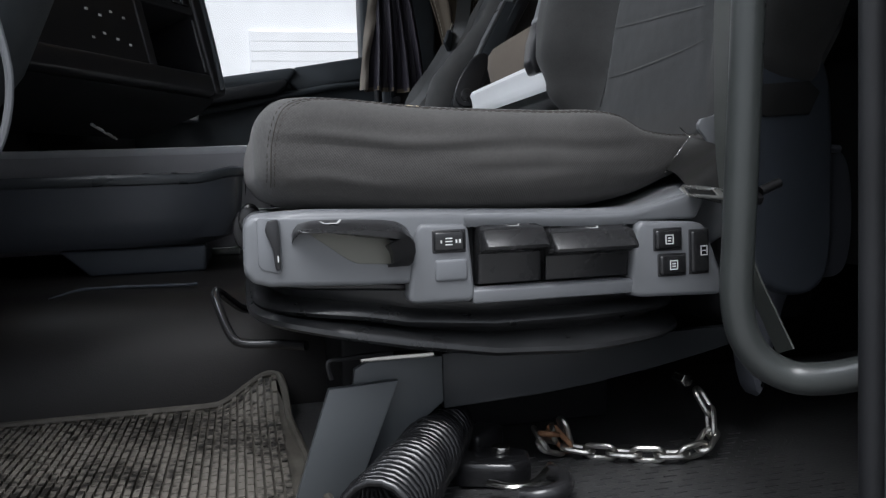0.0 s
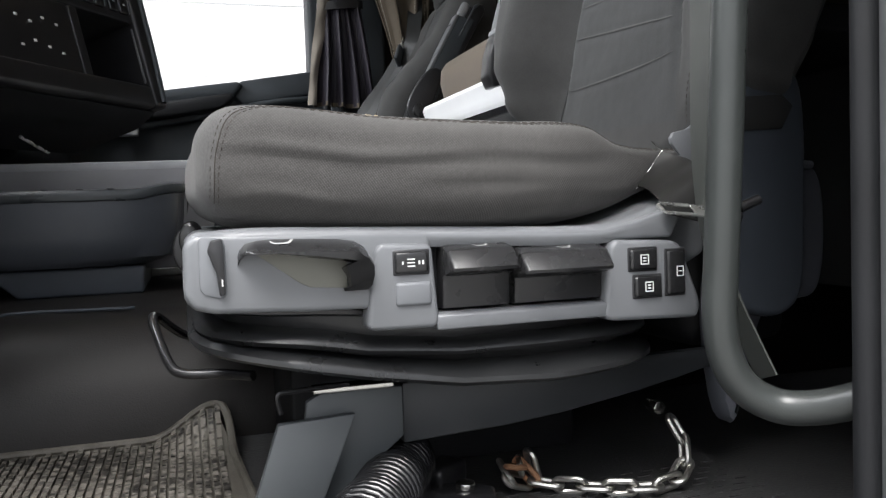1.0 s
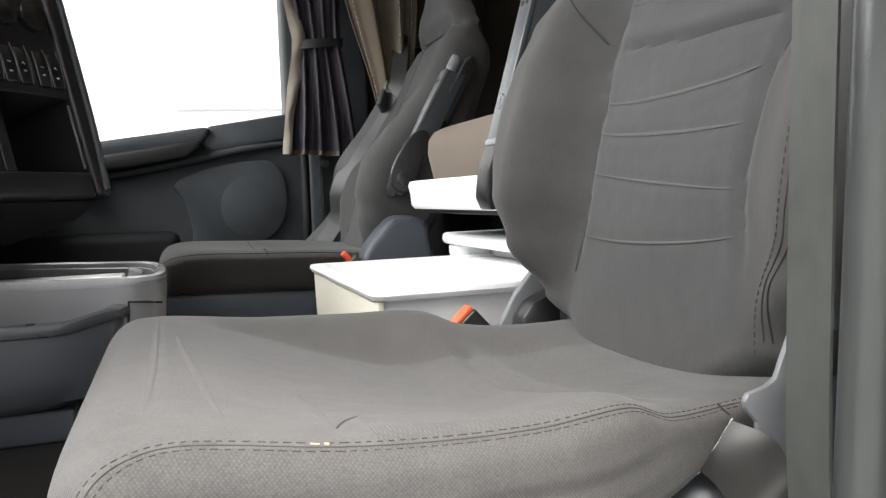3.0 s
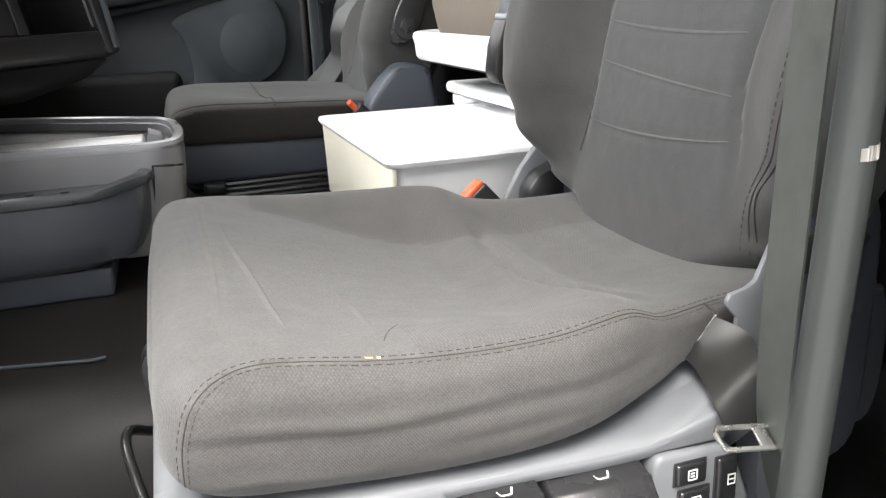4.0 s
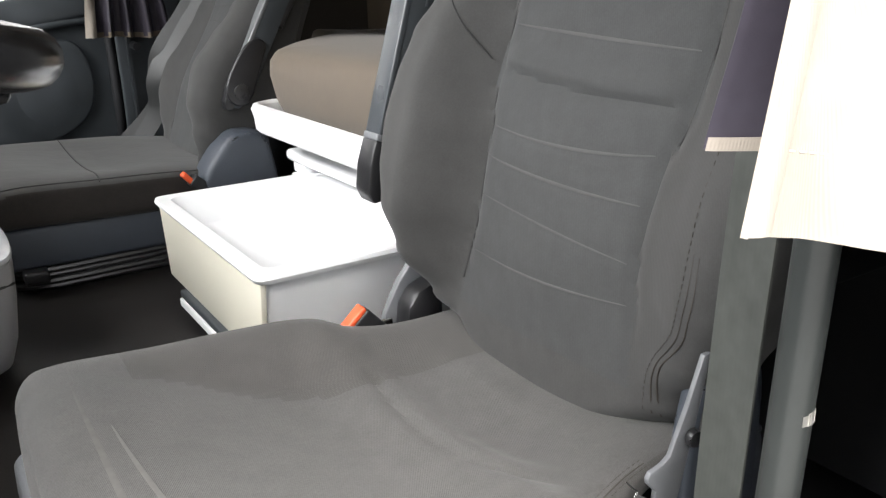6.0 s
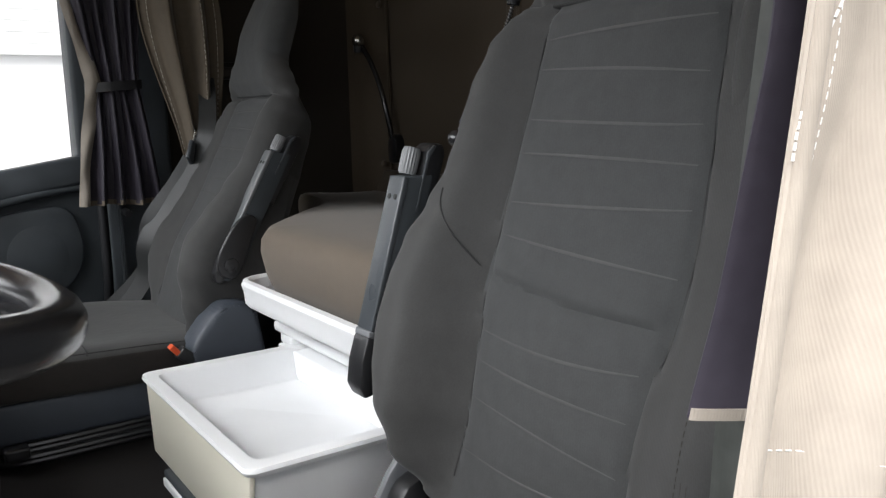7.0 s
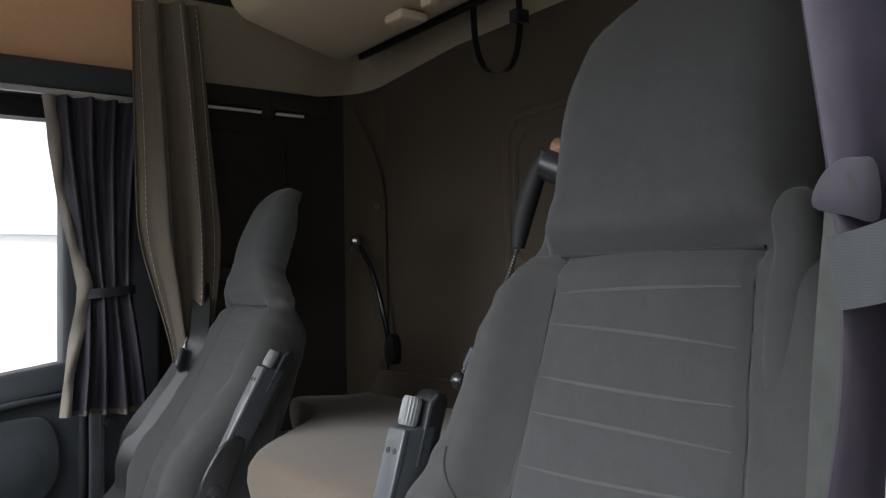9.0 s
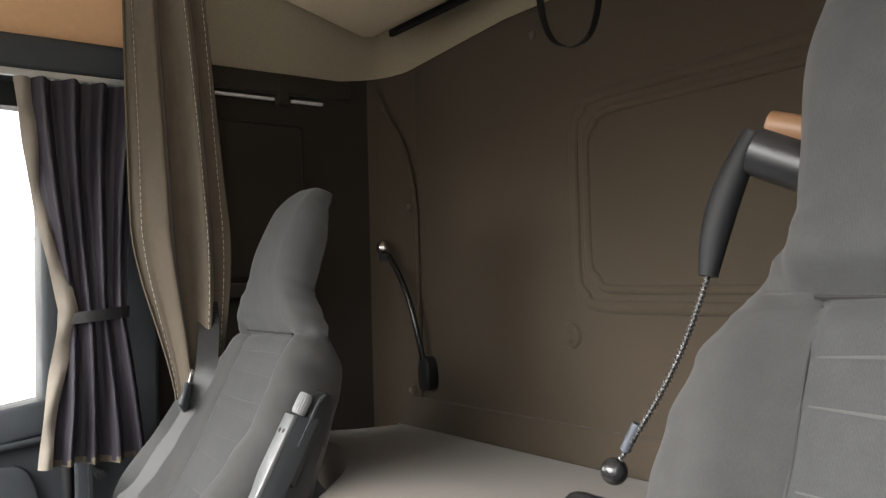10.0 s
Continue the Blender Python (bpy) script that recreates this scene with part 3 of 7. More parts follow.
def backrest_fn(base, ang, yc, tall=1.0, nod=0.0, head=1.0, thick=0.105, outline=None, slim=0.055, bolster=None, panel=None, head_out=0.022, quilt=None, slump=None, flat_side=0):
    a = radians(ang)
    U = Vector((math.sin(a), 0, math.cos(a))) * tall
    N = Vector((-math.cos(a), 0, math.sin(a)))
    width = [(-0.06, 0.17), (0.0, 0.215), (0.07, 0.245), (0.16, 0.262), (0.30, 0.262), (0.40, 0.256), (0.50, 0.250), (0.565, 0.241), (0.605, 0.226), (0.630, 0.210), (0.652, 0.188), (0.672, 0.167), (0.72, 0.164 * head), (0.80, 0.170 * head), (0.86, 0.160 * head), (0.895, 0.138 * head), (0.915, 0.116 * head), (0.925, 0.090 * head)]
    width = outline or width
    lines = quilt or ((0.555, 0.562, 0.562), (0.520, 0.515, 0.508), (0.465, 0.457, 0.460), (0.424, 0.426, 0.420), (0.366, 0.372, 0.380), (0.333, 0.328, 0.315), (0.276, 0.262, 0.252), (0.209, 0.200, 0.214), (0.176, 0.168, 0.168), (0.138, 0.121, 0.111), (0.068, 0.066, 0.074))

    def line_h(q, s):
        t = (0.15 - s) / 0.30
        return q[0] * (1 - t) * (1 - 2 * t) + q[1] * 4 * t * (1 - t) + q[2] * t * (2 * t - 1)
    lift = bolster or [(-0.06, 0.0), (0.0, 0.0074), (0.06, 0.028), (0.15, 0.059), (0.32, 0.062), (0.45, 0.0465), (0.55, 0.031), (0.65, 0.0186)]
    panel = panel or [(-0.06, 0.150), (0.65, 0.150)]

    def front(s, h):
        w = lerp_table(width, h)
        d = 0.0
        edge = lerp_table(panel, h)
        t = (abs(s) - edge) / 0.055
        k = max(0.0, min(1.0, t))
        if h < 0.605:
            if s * flat_side > 0:
                # worn flat where one climbs in
                k = max(0.0, min(1.0, (abs(s) - edge) / 0.10))
                d += 0.40 * lerp_table(lift, h) * k * k * (3 - 2 * k)
            else:
                d += lerp_table(lift, h) * k * k * (3 - 2 * k)
            d -= 0.006 * bell(abs(s) - edge, 0.006) * min(1.0, max(0.0, (h - 0.03) / 0.06))
            if abs(s) < edge:
                fade = step01((edge - abs(s)) / 0.030)
                for q in lines:
                    d -= 0.0012 * fade * bell(h - line_h(q, s), 0.005)
                if slump:
                    # the sitter's fold: the cloth above hangs over a dark crease
                    e = h - line_h(slump, s)
                    d += fade * (0.005 * bell(e - 0.014, 0.014) - 0.006 * bell(e, 0.005))
                d += 0.006 * math.cos(s / edge * 1.57)
                # slack cloth between the quilting
                d += fade * 0.0012 * math.sin(31 * h + 9 * s) * math.sin(23 * s + 14 * h)
            d += 0.018 * bell(h - 0.16, 0.12)
            d -= 0.012 * bell(h - 0.605, 0.012) * (1 - k)
        else:
            d += head_out + 0.02 * bell(h - 0.74, 0.1) - 0.03 * bell(h - 0.605, 0.016) * (1 - k) - 0.032 * max(0, (h - 0.84) / 0.085) ** 2
            d += nod * (h - 0.605)
            d -= 0.010 * k
            # the bolsters run up beside the headrest as rounded shoulders
            d -= 0.008 * bell(abs(s) - 0.158, 0.011) * step01((0.70 - h) / 0.05)
        r = min(0.05 + 0.012 * step01((h - 0.64) / 0.08), w * 0.45)
        t = (abs(s) - (w - r)) / r
        if t > 0:
            d -= r * (1 - math.sqrt(max(0.0, 1 - min(1, t) ** 2))) * 1.1
        return d

    def at(s, h, off=0.0):
        return Vector(base) + Vector((0, yc - base[1] + s, 0)) + U * h + N * (front(s, h) + off)

    def shell(bm=None, h0=-0.06, h1=0.925, nh=190, ns=92):
        rings = []
        for i in range(nh + 1):
            h = h0 + (h1 - h0) * i / nh
            w = lerp_table(width, h)
            ring = []
            for j in range(ns + 1):
                # denser towards the edges
                q = -1 + 2 * j / ns
                s = w * math.copysign(1 - (1 - abs(q)) ** 1.25, q)
                ring.append(at(s, h))
            back = -thick if h < 0.55 else -thick + (thick - slim) * step01((h - 0.55) / 0.12) + 0.050 * max(0, (h - 0.79) / 0.135) ** 2
            back += nod * max(0, h - 0.605)
            back = min(back, front(0.0, h) - 0.03)
            for q in (0.985, 0.9, 0.6, 0.2, -0.2, -0.6, -0.9, -0.985):
                d = back * (1 - 0.45 * abs(q) ** 6)
                ring.append(Vector(base) + Vector((0, yc - base[1] + w * q, 0)) + U * h + N * d)
            rings.append(ring)
        return loft(rings)
    return at, shell, lines, panel


# where the far bolster begins, as a share of the half width
FAR_EDGE = [(0.0, 0.76), (0.23, 0.68), (0.36, 0.48), (0.45, 0.40), (0.55, 0.34), (1.0, 0.30)]


def cushion_fn(x0, yc, z_top, hw, length, prof, bottom, dish, plan, folds=(), cross=()):
    def at(u, a):
        """u from front to back, a: angle round the section, 90 degrees is the top middle."""
        e = max(0.0, 1 - u / 0.055)
        k = 1 - math.sqrt(max(0.0, 1 - e * e))
        zt = flow(prof, u * length) - 0.028 * k
        w = hw * flow(plan, u) * (1 - 0.16 * k)
        c, s = math.cos(a), math.sin(a)
        p = 6.5
        cy = math.copysign(abs(c) ** (2 / p), c)
        cz = math.copysign(abs(s) ** (2 / p), s)
        zb = flow(bottom, u)
        zm, zh = (zt + zb) / 2, (zt - zb) / 2
        z = zm + zh * cz
        if cz > 0:
            z -= dish * (max(0, cz) ** 6) * (max(0.0, 1 - (cy * 1.15) ** 2) if cy < 0 or dish < 0.03 else 1 - step01((cy - flow(FAR_EDGE, u)) / (0.90 - flow(FAR_EDGE, u)))) * min(1, max(0, (u - 0.10) / 0.35)) * (1 - 0.75 * min(1, max(0, (u - 0.50) / 0.25)))
        bulge = 1 + 0.015 * math.sin((cz + 1) * 1.57)
        y = yc + w * bulge * cy
        if dish > 0.03 and cz < 0:
            # the flank tucks in towards the console
            y -= math.copysign(0.022 * (-cz) ** 3, cy) * min(1, abs(cy))
        if cross and cz > 0.5 and cross[0][0] < y < cross[-1][0]:
            e = x0 + u * length - lerp_table(cross, y)
            z -= (0.0065 * bell(e, 0.006) - 0.0042 * bell(e - 0.017, 0.014)) * step01((y - cross[0][0]) / 0.05) * step01((cross[-1][0] - y) / 0.05)
        # pulled wrinkles along the side
        if abs(cy) > 0.8:
            x = u * length
            for xa, za, xb, zb_, amp in folds:
                if xa < x < xb:
                    t = (x - xa) / (xb - xa)
                    zc = za + (zb_ - za) * t + 0.003 * math.sin(7 * t + 40 * za)
                    y += math.copysign(amp, cy) * math.sin(math.pi * t) ** 0.7 * (bell(z - zc, 0.005) - 0.7 * bell(z - zc + 0.009, 0.005)) * (abs(cy) - 0.8) / 0.2
        return Vector((x0 + u * length, y, z_top + z))

    def near_at(x, c):
        """Place on the door-side flank at length x; c from -1 (bottom edge) to 1 (top)."""
        u = max(0.001, (x - x0) / length)
        a = math.pi - math.asin(math.copysign(abs(c) ** 3.25, c))
        p = at(u, a)
        ju, ja = (at(u + 0.002, a) - p) / 0.002, (at(u, a + 0.002) - p) / 0.002
        return p, u, a, ju, ja
    return at, near_at


def section_angles(na):
    """Angles that spread points evenly round the section, closer on the flanks."""
    P = []
    for i in range(4001):
        a = 2 * math.pi * i / 4000
        c, s = math.cos(a), math.sin(a)
        P.append((0.26 * math.copysign(abs(c) ** 0.3077, c), 0.24 * math.copysign(abs(s) ** 0.3077, s)))
    acc = [0.0]
    for p, q in zip(P, P[1:]):
        acc.append(acc[-1] + math.hypot(q[0] - p[0], q[1] - p[1]))
    out, k = [], 0
    for j in range(na):
        d = acc[-1] * j / na
        while acc[k + 1] < d:
            k += 1
        out.append(2 * math.pi * (k + (d - acc[k]) / max(1e-9, acc[k + 1] - acc[k])) / 4000)
    return out


def cushion_mesh(at, nu=120, na=176):
    angles = section_angles(na)
    rings = [[at((i / nu) ** 1.5, a) for a in angles] for i in range(nu + 1)]
    # the front face is crowned
    mid = sum(rings[0], Vector()) / na
    crown = [[mid.lerp(p, k) - Vector((0.006 * (1 - k ** 3), 0, 0)) for p in rings[0]] for k in (0.1, 0.3, 0.5, 0.7, 0.82, 0.91, 0.97)]
    return loft(crown + rings)


def dashes(pts, length, gap, r, bm=None):
    """Stitches: short bars along a path."""
    bm = bm or bmesh.new()
    P = [Vector(p) for p in pts]
    acc, on, start = 0.0, True, P[0]
    for a, c in zip(P, P[1:]):
        acc += (c - a).length
        if on and acc >= length:
            tube([start, c], r, 5, False, bm)
            on, acc = False, 0.0
        elif not on and acc >= gap:
            start, on, acc = c, True, 0.0
    return bm


# driver's seat: everything that rides on the suspension
DSY = 0.927
dseat = thing("driver_seat", (0.22, DSY, 0.0), "worn dark grey cloth driver's seat with grey plastic side console", "seat")
prof = [(0.0, 0.360), (0.02, 0.3635), (0.06, 0.365), (0.15, 0.356), (0.25, 0.352), (0.325, 0.351), (0.365, 0.335), (0.43, 0.329), (0.52, 0.331), (0.58, 0.335)]
plan = [(0.0, 0.985), (0.1, 1.0), (0.46, 1.0), (0.74, 0.765), (1.0, 0.72)]
folds = ((0.006, 0.3275, 0.21, 0.319, 0.0022), (0.008, 0.2915, 0.13, 0.287, 0.0017), (0.05, 0.312, 0.26, 0.306, 0.0006), (0.17, 0.318, 0.38, 0.326, 0.0010), (0.14, 0.298, 0.38, 0.306, 0.0008), (0.22, 0.288, 0.38, 0.293, 0.0007))
cush, flank = cushion_fn(0.012, DSY, 0.0, 0.264, 0.575, prof, [(0, 0.289), (0.015, 0.278), (0.04, 0.270), (0.075, 0.2635), (0.14, 0.2590), (0.24, 0.2565), (0.38, 0.255), (0.47, 0.256), (0.55, 0.259), (0.62, 0.266), (0.70, 0.282), (0.75, 0.292), (0.82, 0.300), (1.0, 0.300)], 0.040, plan, folds, ((0.735, 0.372), (0.776, 0.354), (0.815, 0.341), (0.865, 0.334), (0.915, 0.334), (0.965, 0.338), (1.02, 0.346), (1.06, 0.352)))
seat_part = part("seat", cushion_mesh(cush), CLOTH, dseat, "worn dark grey cloth seat cushion with pale creases")
# seam: along the top edge, rounding the front corner and down to the console
seam_xz = [(0.455, 0.80), (0.41, 0.81), (0.378, 0.82), (0.352, 0.83), (0.335, 0.84), (0.315, 0.845), (0.28, 0.85), (0.22, 0.85), (0.15, 0.86), (0.10, 0.875), (0.074, 0.875), (0.056, 0.845), (0.043, 0.77), (0.0345, 0.62), (0.0295, 0.36), (0.0265, 0.04), (0.0255, -0.32), (0.0250, -0.70)]
mid_line = smooth_path([Vector((x, 0, z)) for x, z in seam_xz], 24)


def seam_path(shift, out):
    """The seam's line on the cushion, shifted sideways along the cloth and lifted off it."""
    F = [flank(p.x, p.z) for p in mid_line]
    P = []
    for i, (p, u, a, ju, ja) in enumerate(F):
        t = (F[min(i + 1, len(F) - 1)][0] - F[max(i - 1, 0)][0]).normalized()
        n = ju.cross(ja).normalized()
        if n.y > 0:
            n = -n
        side = n.cross(t).normalized()
        # solve side * shift = ju * du + ja * da
        g11, g12, g22 = ju.dot(ju), ju.dot(ja), ja.dot(ja)
        r1, r2 = side.dot(ju) * shift, side.dot(ja) * shift
        det = g11 * g22 - g12 * g12
        du, da = (r1 * g22 - r2 * g12) / det, (r2 * g11 - r1 * g12) / det
        P.append(cush(max(0.0, u + du), a + da) + n * out)
    return P


# the side panel of coarser cloth lies below and behind the seam
seat_part.data.materials.append(CLOTH_SIDE)
seat_part.data.materials.append(CLOTH_BOLSTER)
line = seam_path(0.0, 0.0)[::3]
for f in seat_part.data.polygons:
    c = f.center + ORIGIN[seat_part.name]
    if f.normal.y < -0.12 and c.y < DSY - 0.15:
        i = min(range(1, len(line) - 1), key=lambda j: (line[j] - c).length_squared)
        t, d = line[i + 1] - line[i - 1], c - line[i]
        if -t.z * d.x + t.x * d.z > 0:
            f.material_index = 1
    elif f.normal.y > 0.62:
        f.material_index = 1
    # bolsters of the same twill on the far side and behind the split seam
    if c.z > 0.30 and c.x > 0.12 and c.y > DSY + 0.264 * flow(FAR_EDGE, (c.x - 0.012) / 0.575):
        f.material_index = 1
    elif c.x > 0.176 and c.y < 0.732 and f.material_index == 0:
        f.material_index = 2
part("seam", tube(seam_path(0.0, 0.0), 0.0005, 6), STITCH, seat_part, "dark sewn seam")
st = dashes(seam_path(-0.0040, 0.0001), 0.0028, 0.0020, 0.00036)
dashes(seam_path(0.0040, 0.0001), 0.0028, 0.0020, 0.00036, st)
tagged(part("stitching", st, STITCH, seat_part), "twin rows of brown stitches", "", "", "stuff")
rnd = random.Random(11)
foam = bmesh.new()
upper = min((seam_path(s, 0.0002) for s in (-0.0030, 0.0030)), key=lambda P: -sum(p.z for p in P))
for x0, x1, r in ((0.139, 0.146, 0.0011), (0.1455, 0.151, 0.0015), (0.1515, 0.1545, 0.0008), (0.163, 0.1665, 0.0009), (0.170, 0.172, 0.0006)):
    P = [p + Vector((0, 0.0006 * rnd.uniform(-1, 1), 0)) for p in upper if x0 <= p.x <= x1]
    if len(P) > 1:
        tube(P, [r * rnd.uniform(0.5, 1.1) for p in P], 7, False, foam, 0.5)
part("tear", foam, FOAM, seat_part, "torn seam with pale yellow foam showing")


def on_top(x, y):
    """Place on the cushion's top at x, y."""
    u = (x - 0.012) / 0.575
    best, pa = 9, None
    for k in range(1, 720):
        p = cush(u, math.radians(k / 4))
        if abs(p.y - y) < best:
            best, pa = abs(p.y - y), p
    return pa + Vector((0, 0, 0.0004))


for pts in ([(0.061, 1.10), (0.061, 1.0), (0.061, 0.90), (0.060, 0.80), (0.059, 0.735)], [(0.078, 1.0), (0.082, 0.93), (0.087, 0.865), (0.094, 0.78), (0.100, 0.725)], [(0.152, 0.83), (0.155, 0.79), (0.156, 0.75), (0.157, 0.705)], [(0.346, 1.020), (0.338, 0.965), (0.334, 0.915), (0.334, 0.865), (0.341, 0.815), (0.354, 0.776)]):
    P = smooth_path([on_top(*p) for p in pts], 8)
    n = len(P)
    part("crease", tube(P, [0.0026 * math.sin(math.pi * (i + 0.6) / n) + 0.0003 for i in range(n)], 8, False, None, 0.06), mat("worn_crease", (0.102, 0.099, 0.096), 0.9, 0, 0.2, 90) if "worn_crease" not in bpy.data.materials else bpy.data.materials["worn_crease"], seat_part, "pale worn crease")
part("crease", tube(smooth_path([on_top(*p) for p in ((0.176, 0.733), (0.168, 0.722), (0.162, 0.710), (0.158, 0.700))], 8), 0.0005, 6, False, None, 0.3), CREASE, seat_part, "dark split at the seam")

DBY = DSY + 0.006
dat, dshell, dlines, dpanel = backrest_fn(
    (0.495, DBY, 0.357), 14.25, DBY,
    outline=[(-0.06, 0.12), (0.0, 0.190), (0.05, 0.226), (0.10, 0.245), (0.15, 0.257), (0.20, 0.266), (0.25, 0.272), (0.30, 0.273), (0.35, 0.264), (0.40, 0.255), (0.45, 0.249), (0.50, 0.239), (0.55, 0.222), (0.60, 0.198), (0.63, 0.182), (0.652, 0.170), (0.672, 0.160), (0.72, 0.160), (0.80, 0.166), (0.86, 0.157), (0.895, 0.137), (0.915, 0.116), (0.925, 0.090)],
    bolster=[(-0.06, 0.02), (0.0, 0.042), (0.05, 0.066), (0.10, 0.080), (0.15, 0.080), (0.20, 0.079), (0.25, 0.075), (0.30, 0.068), (0.35, 0.053), (0.40, 0.041), (0.45, 0.037), (0.50, 0.037), (0.55, 0.034), (0.585, 0.024), (0.605, 0.010)],
    panel=[(-0.06, 0.142), (0.0, 0.140), (0.06, 0.131), (0.12, 0.124), (0.19, 0.126), (0.26, 0.142), (0.34, 0.144), (0.42, 0.139), (0.50, 0.132), (0.60, 0.127), (0.66, 0.130)],
    head_out=0.012,
    quilt=((0.558, 0.565, 0.567), (0.526, 0.520, 0.509), (0.468, 0.461, 0.461), (0.426, 0.424, 0.421), (0.367, 0.370, 0.380), (0.329, 0.318, 0.312), (0.217, 0.206, 0.222), (0.183, 0.169, 0.172), (0.140, 0.123, 0.114), (0.072, 0.066, 0.082)),
    slump=(0.281, 0.263, 0.262), flat_side=-1)
dback = part("backrest", dshell(), CLOTH_BACK, dseat, "dark grey cloth backrest with quilted centre and integral headrest")


def back_lines(at, parent, lines, panel):
    for k, q in enumerate(lines):
        pts = []
        for i in range(11):
            s = (0.93 - 0.186 * i) * lerp_table(panel, q[1])
            t = (0.15 - s) / 0.30
            pts.append((s, q[0] * (1 - t) * (1 - 2 * t) + q[1] * 4 * t * (1 - t) + q[2] * t * (2 * t - 1), 0.0009))
        P = smooth_path([at(*p) for p in pts], 4)
        n = len(P)
        part("quilt_line", tube(P, [(0.0019 if q[1] > 0.15 else 0.0014) * (0.35 + 0.65 * math.sin(math.pi * (i + 0.5) / n)) for i in range(n)], 8, False, None, 0.18, (-0.94, 0.0, 0.34)), PIPING, parent, "pale quilting line")
    for sgn in (1, -1):
        h0 = 0.03 if sgn > 0 else 0.22
        P = smooth_path([at(sgn * lerp_table(panel, h), h, 0.0008) for h in (h0 + (0.60 - h0) / 16 * i for i in range(17))], 6)
        part("seam", tube(P, 0.0011, 6), THREAD, parent, "dark sewn seam")
    part("seam", tube(smooth_path([at((-1 + 0.2 * i) * (lerp_table(panel, 0.606) + 0.004), 0.606, 0.003) for i in range(11)], 5), 0.002, 6), THREAD, parent, "dark fold below the headrest")


back_lines(dat, dback, dlines, dpanel)


def two_tone(ob, base, ang, tall, panel):
    """Slate cloth in the quilted centre, brown-grey on the bolsters."""
    ob.data.materials.append(CLOTH_CENTRE)
    o = ORIGIN[ob.name]
    for f in ob.data.polygons:
        c = f.center + o
        h = ((c.x - base[0]) * math.sin(radians(ang)) + (c.z - base[2]) * math.cos(radians(ang))) / tall
        if 0.0 < h and abs(c.y - base[1]) < lerp_table(panel, h) and f.normal.x < 0:
            f.material_index = 1


two_tone(dback, (0.495, DBY, 0.357), 14.25, 1.0, dpanel)
part("seam", tube(smooth_path([dat(0.152, 0.285, 0.001), dat(0.175, 0.315, 0.001), dat(0.195, 0.345, 0.001), dat(0.205, 0.37, 0.001)], 6), 0.0011, 6), THREAD, dback)
# the door-side bolster ends in a rounded shoulder beside the headrest
part("shoulder", tube(smooth_path([dat(-0.163, 0.48, -0.020), dat(-0.163, 0.55, -0.013), dat(-0.162, 0.60, -0.008), dat(-0.161, 0.630, 0.000), dat(-0.160, 0.648, -0.003), dat(-0.159, 0.656, -0.009)], 6), [0.021] * 19 + [0.0208, 0.0202, 0.0194, 0.0185, 0.0170, 0.0155, 0.0138, 0.0118, 0.0098, 0.0075, 0.0050, 0.0022], 16), CLOTH_BACK, dback, "rounded upper end of the bolster")
edge_line = ((-0.157, -0.010), (-0.157, 0.008), (-0.160, 0.026), (-0.168, 0.044), (-0.181, 0.060), (-0.193, 0.076), (-0.200, 0.096), (-0.203, 0.120), (-0.203, 0.150), (-0.201, 0.190), (-0.198, 0.240))
tagged(part("stitching", dashes(smooth_path([dat(s, h, 0.0008) for s, h in edge_line], 26), 0.0035, 0.0025, 0.0004), STITCH, dback), "row of dark stitches on the bolster", "", "", "stuff")
for off, r in ((-0.007, 0.0009), (-0.013, 0.0011)):
    part("seam", tube(smooth_path([dat(s + off, h - 0.2 * abs(off), 0.0004) for s, h in edge_line[:9]], 8), [r * (1 - 0.011 * i) for i in range(65)], 6), STITCH, dback, "dark pulled crease beside the stitches")


# grey side console of the seat
PY = 0.662


back = [(0.0, 0.215), (0.002, 0.255), (0.012, 0.264), (0.10, 0.263), (0.25, 0.258), (0.34, 0.257), (0.365, 0.264), (0.40, 0.275), (0.45, 0.287), (0.452, 0.23), (0.405, 0.205), (0.155, 0.206), (0.02, 0.206), (0.008, 0.208)]
console = part("side_console", prism(back, "y", PY + 0.026, PY + 0.53, 0.006, 3), GREY, dseat, "grey moulded plastic console along the cushion")
front = [(0.0, 0.222), (0.001, 0.258), (0.010, 0.265), (0.10, 0.2635), (0.185, 0.2605), (0.185, 0.202), (0.10, 0.2035), (0.02, 0.207), (0.006, 0.211)]
part("front_panel", prism(front, "y", PY, PY + 0.025, 0.005, 3), GREY, console)
part("upper_rim", prism([(0.180, 0.2515), (0.180, 0.2605), (0.25, 0.2585), (0.335, 0.256), (0.365, 0.262), (0.395, 0.270), (0.41, 0.265), (0.40, 0.246), (0.34, 0.2465)], "y", PY + 0.001, PY + 0.026, 0.003, 3), GREY, console)


def ledge_ring(x, zt, back_y):
    """Section of the console's rounded shoulder at x."""
    return [Vector((x, PY + y + back_y, zt + z)) for y, z in ((0.060, -0.002), (0.030, -0.0005), (0.014, -0.0002), (0.007, -0.0006), (0.0030, -0.0030), (0.0008, -0.0062), (0.0006, -0.0095), (0.004, -0.016), (0.060, -0.016))]


LEDGE = [(0.010, 0.2665), (0.05, 0.2685), (0.10, 0.2670), (0.185, 0.2640), (0.25, 0.2615), (0.335, 0.2595), (0.365, 0.2655), (0.40, 0.2755), (0.440, 0.2870)]
ledge = [ledge_ring(0.002, 0.2590, 0.004), ledge_ring(0.0045, 0.2635, 0.0015)]
for i in range(44):
    x = 0.010 + 0.43 * i / 43
    ledge.append(ledge_ring(x, flow(LEDGE, x), 0.016 * step01((x - 0.35) / 0.08)))
part("top_ledge", loft(ledge), GREY, dseat, "rounded shoulder of the console")
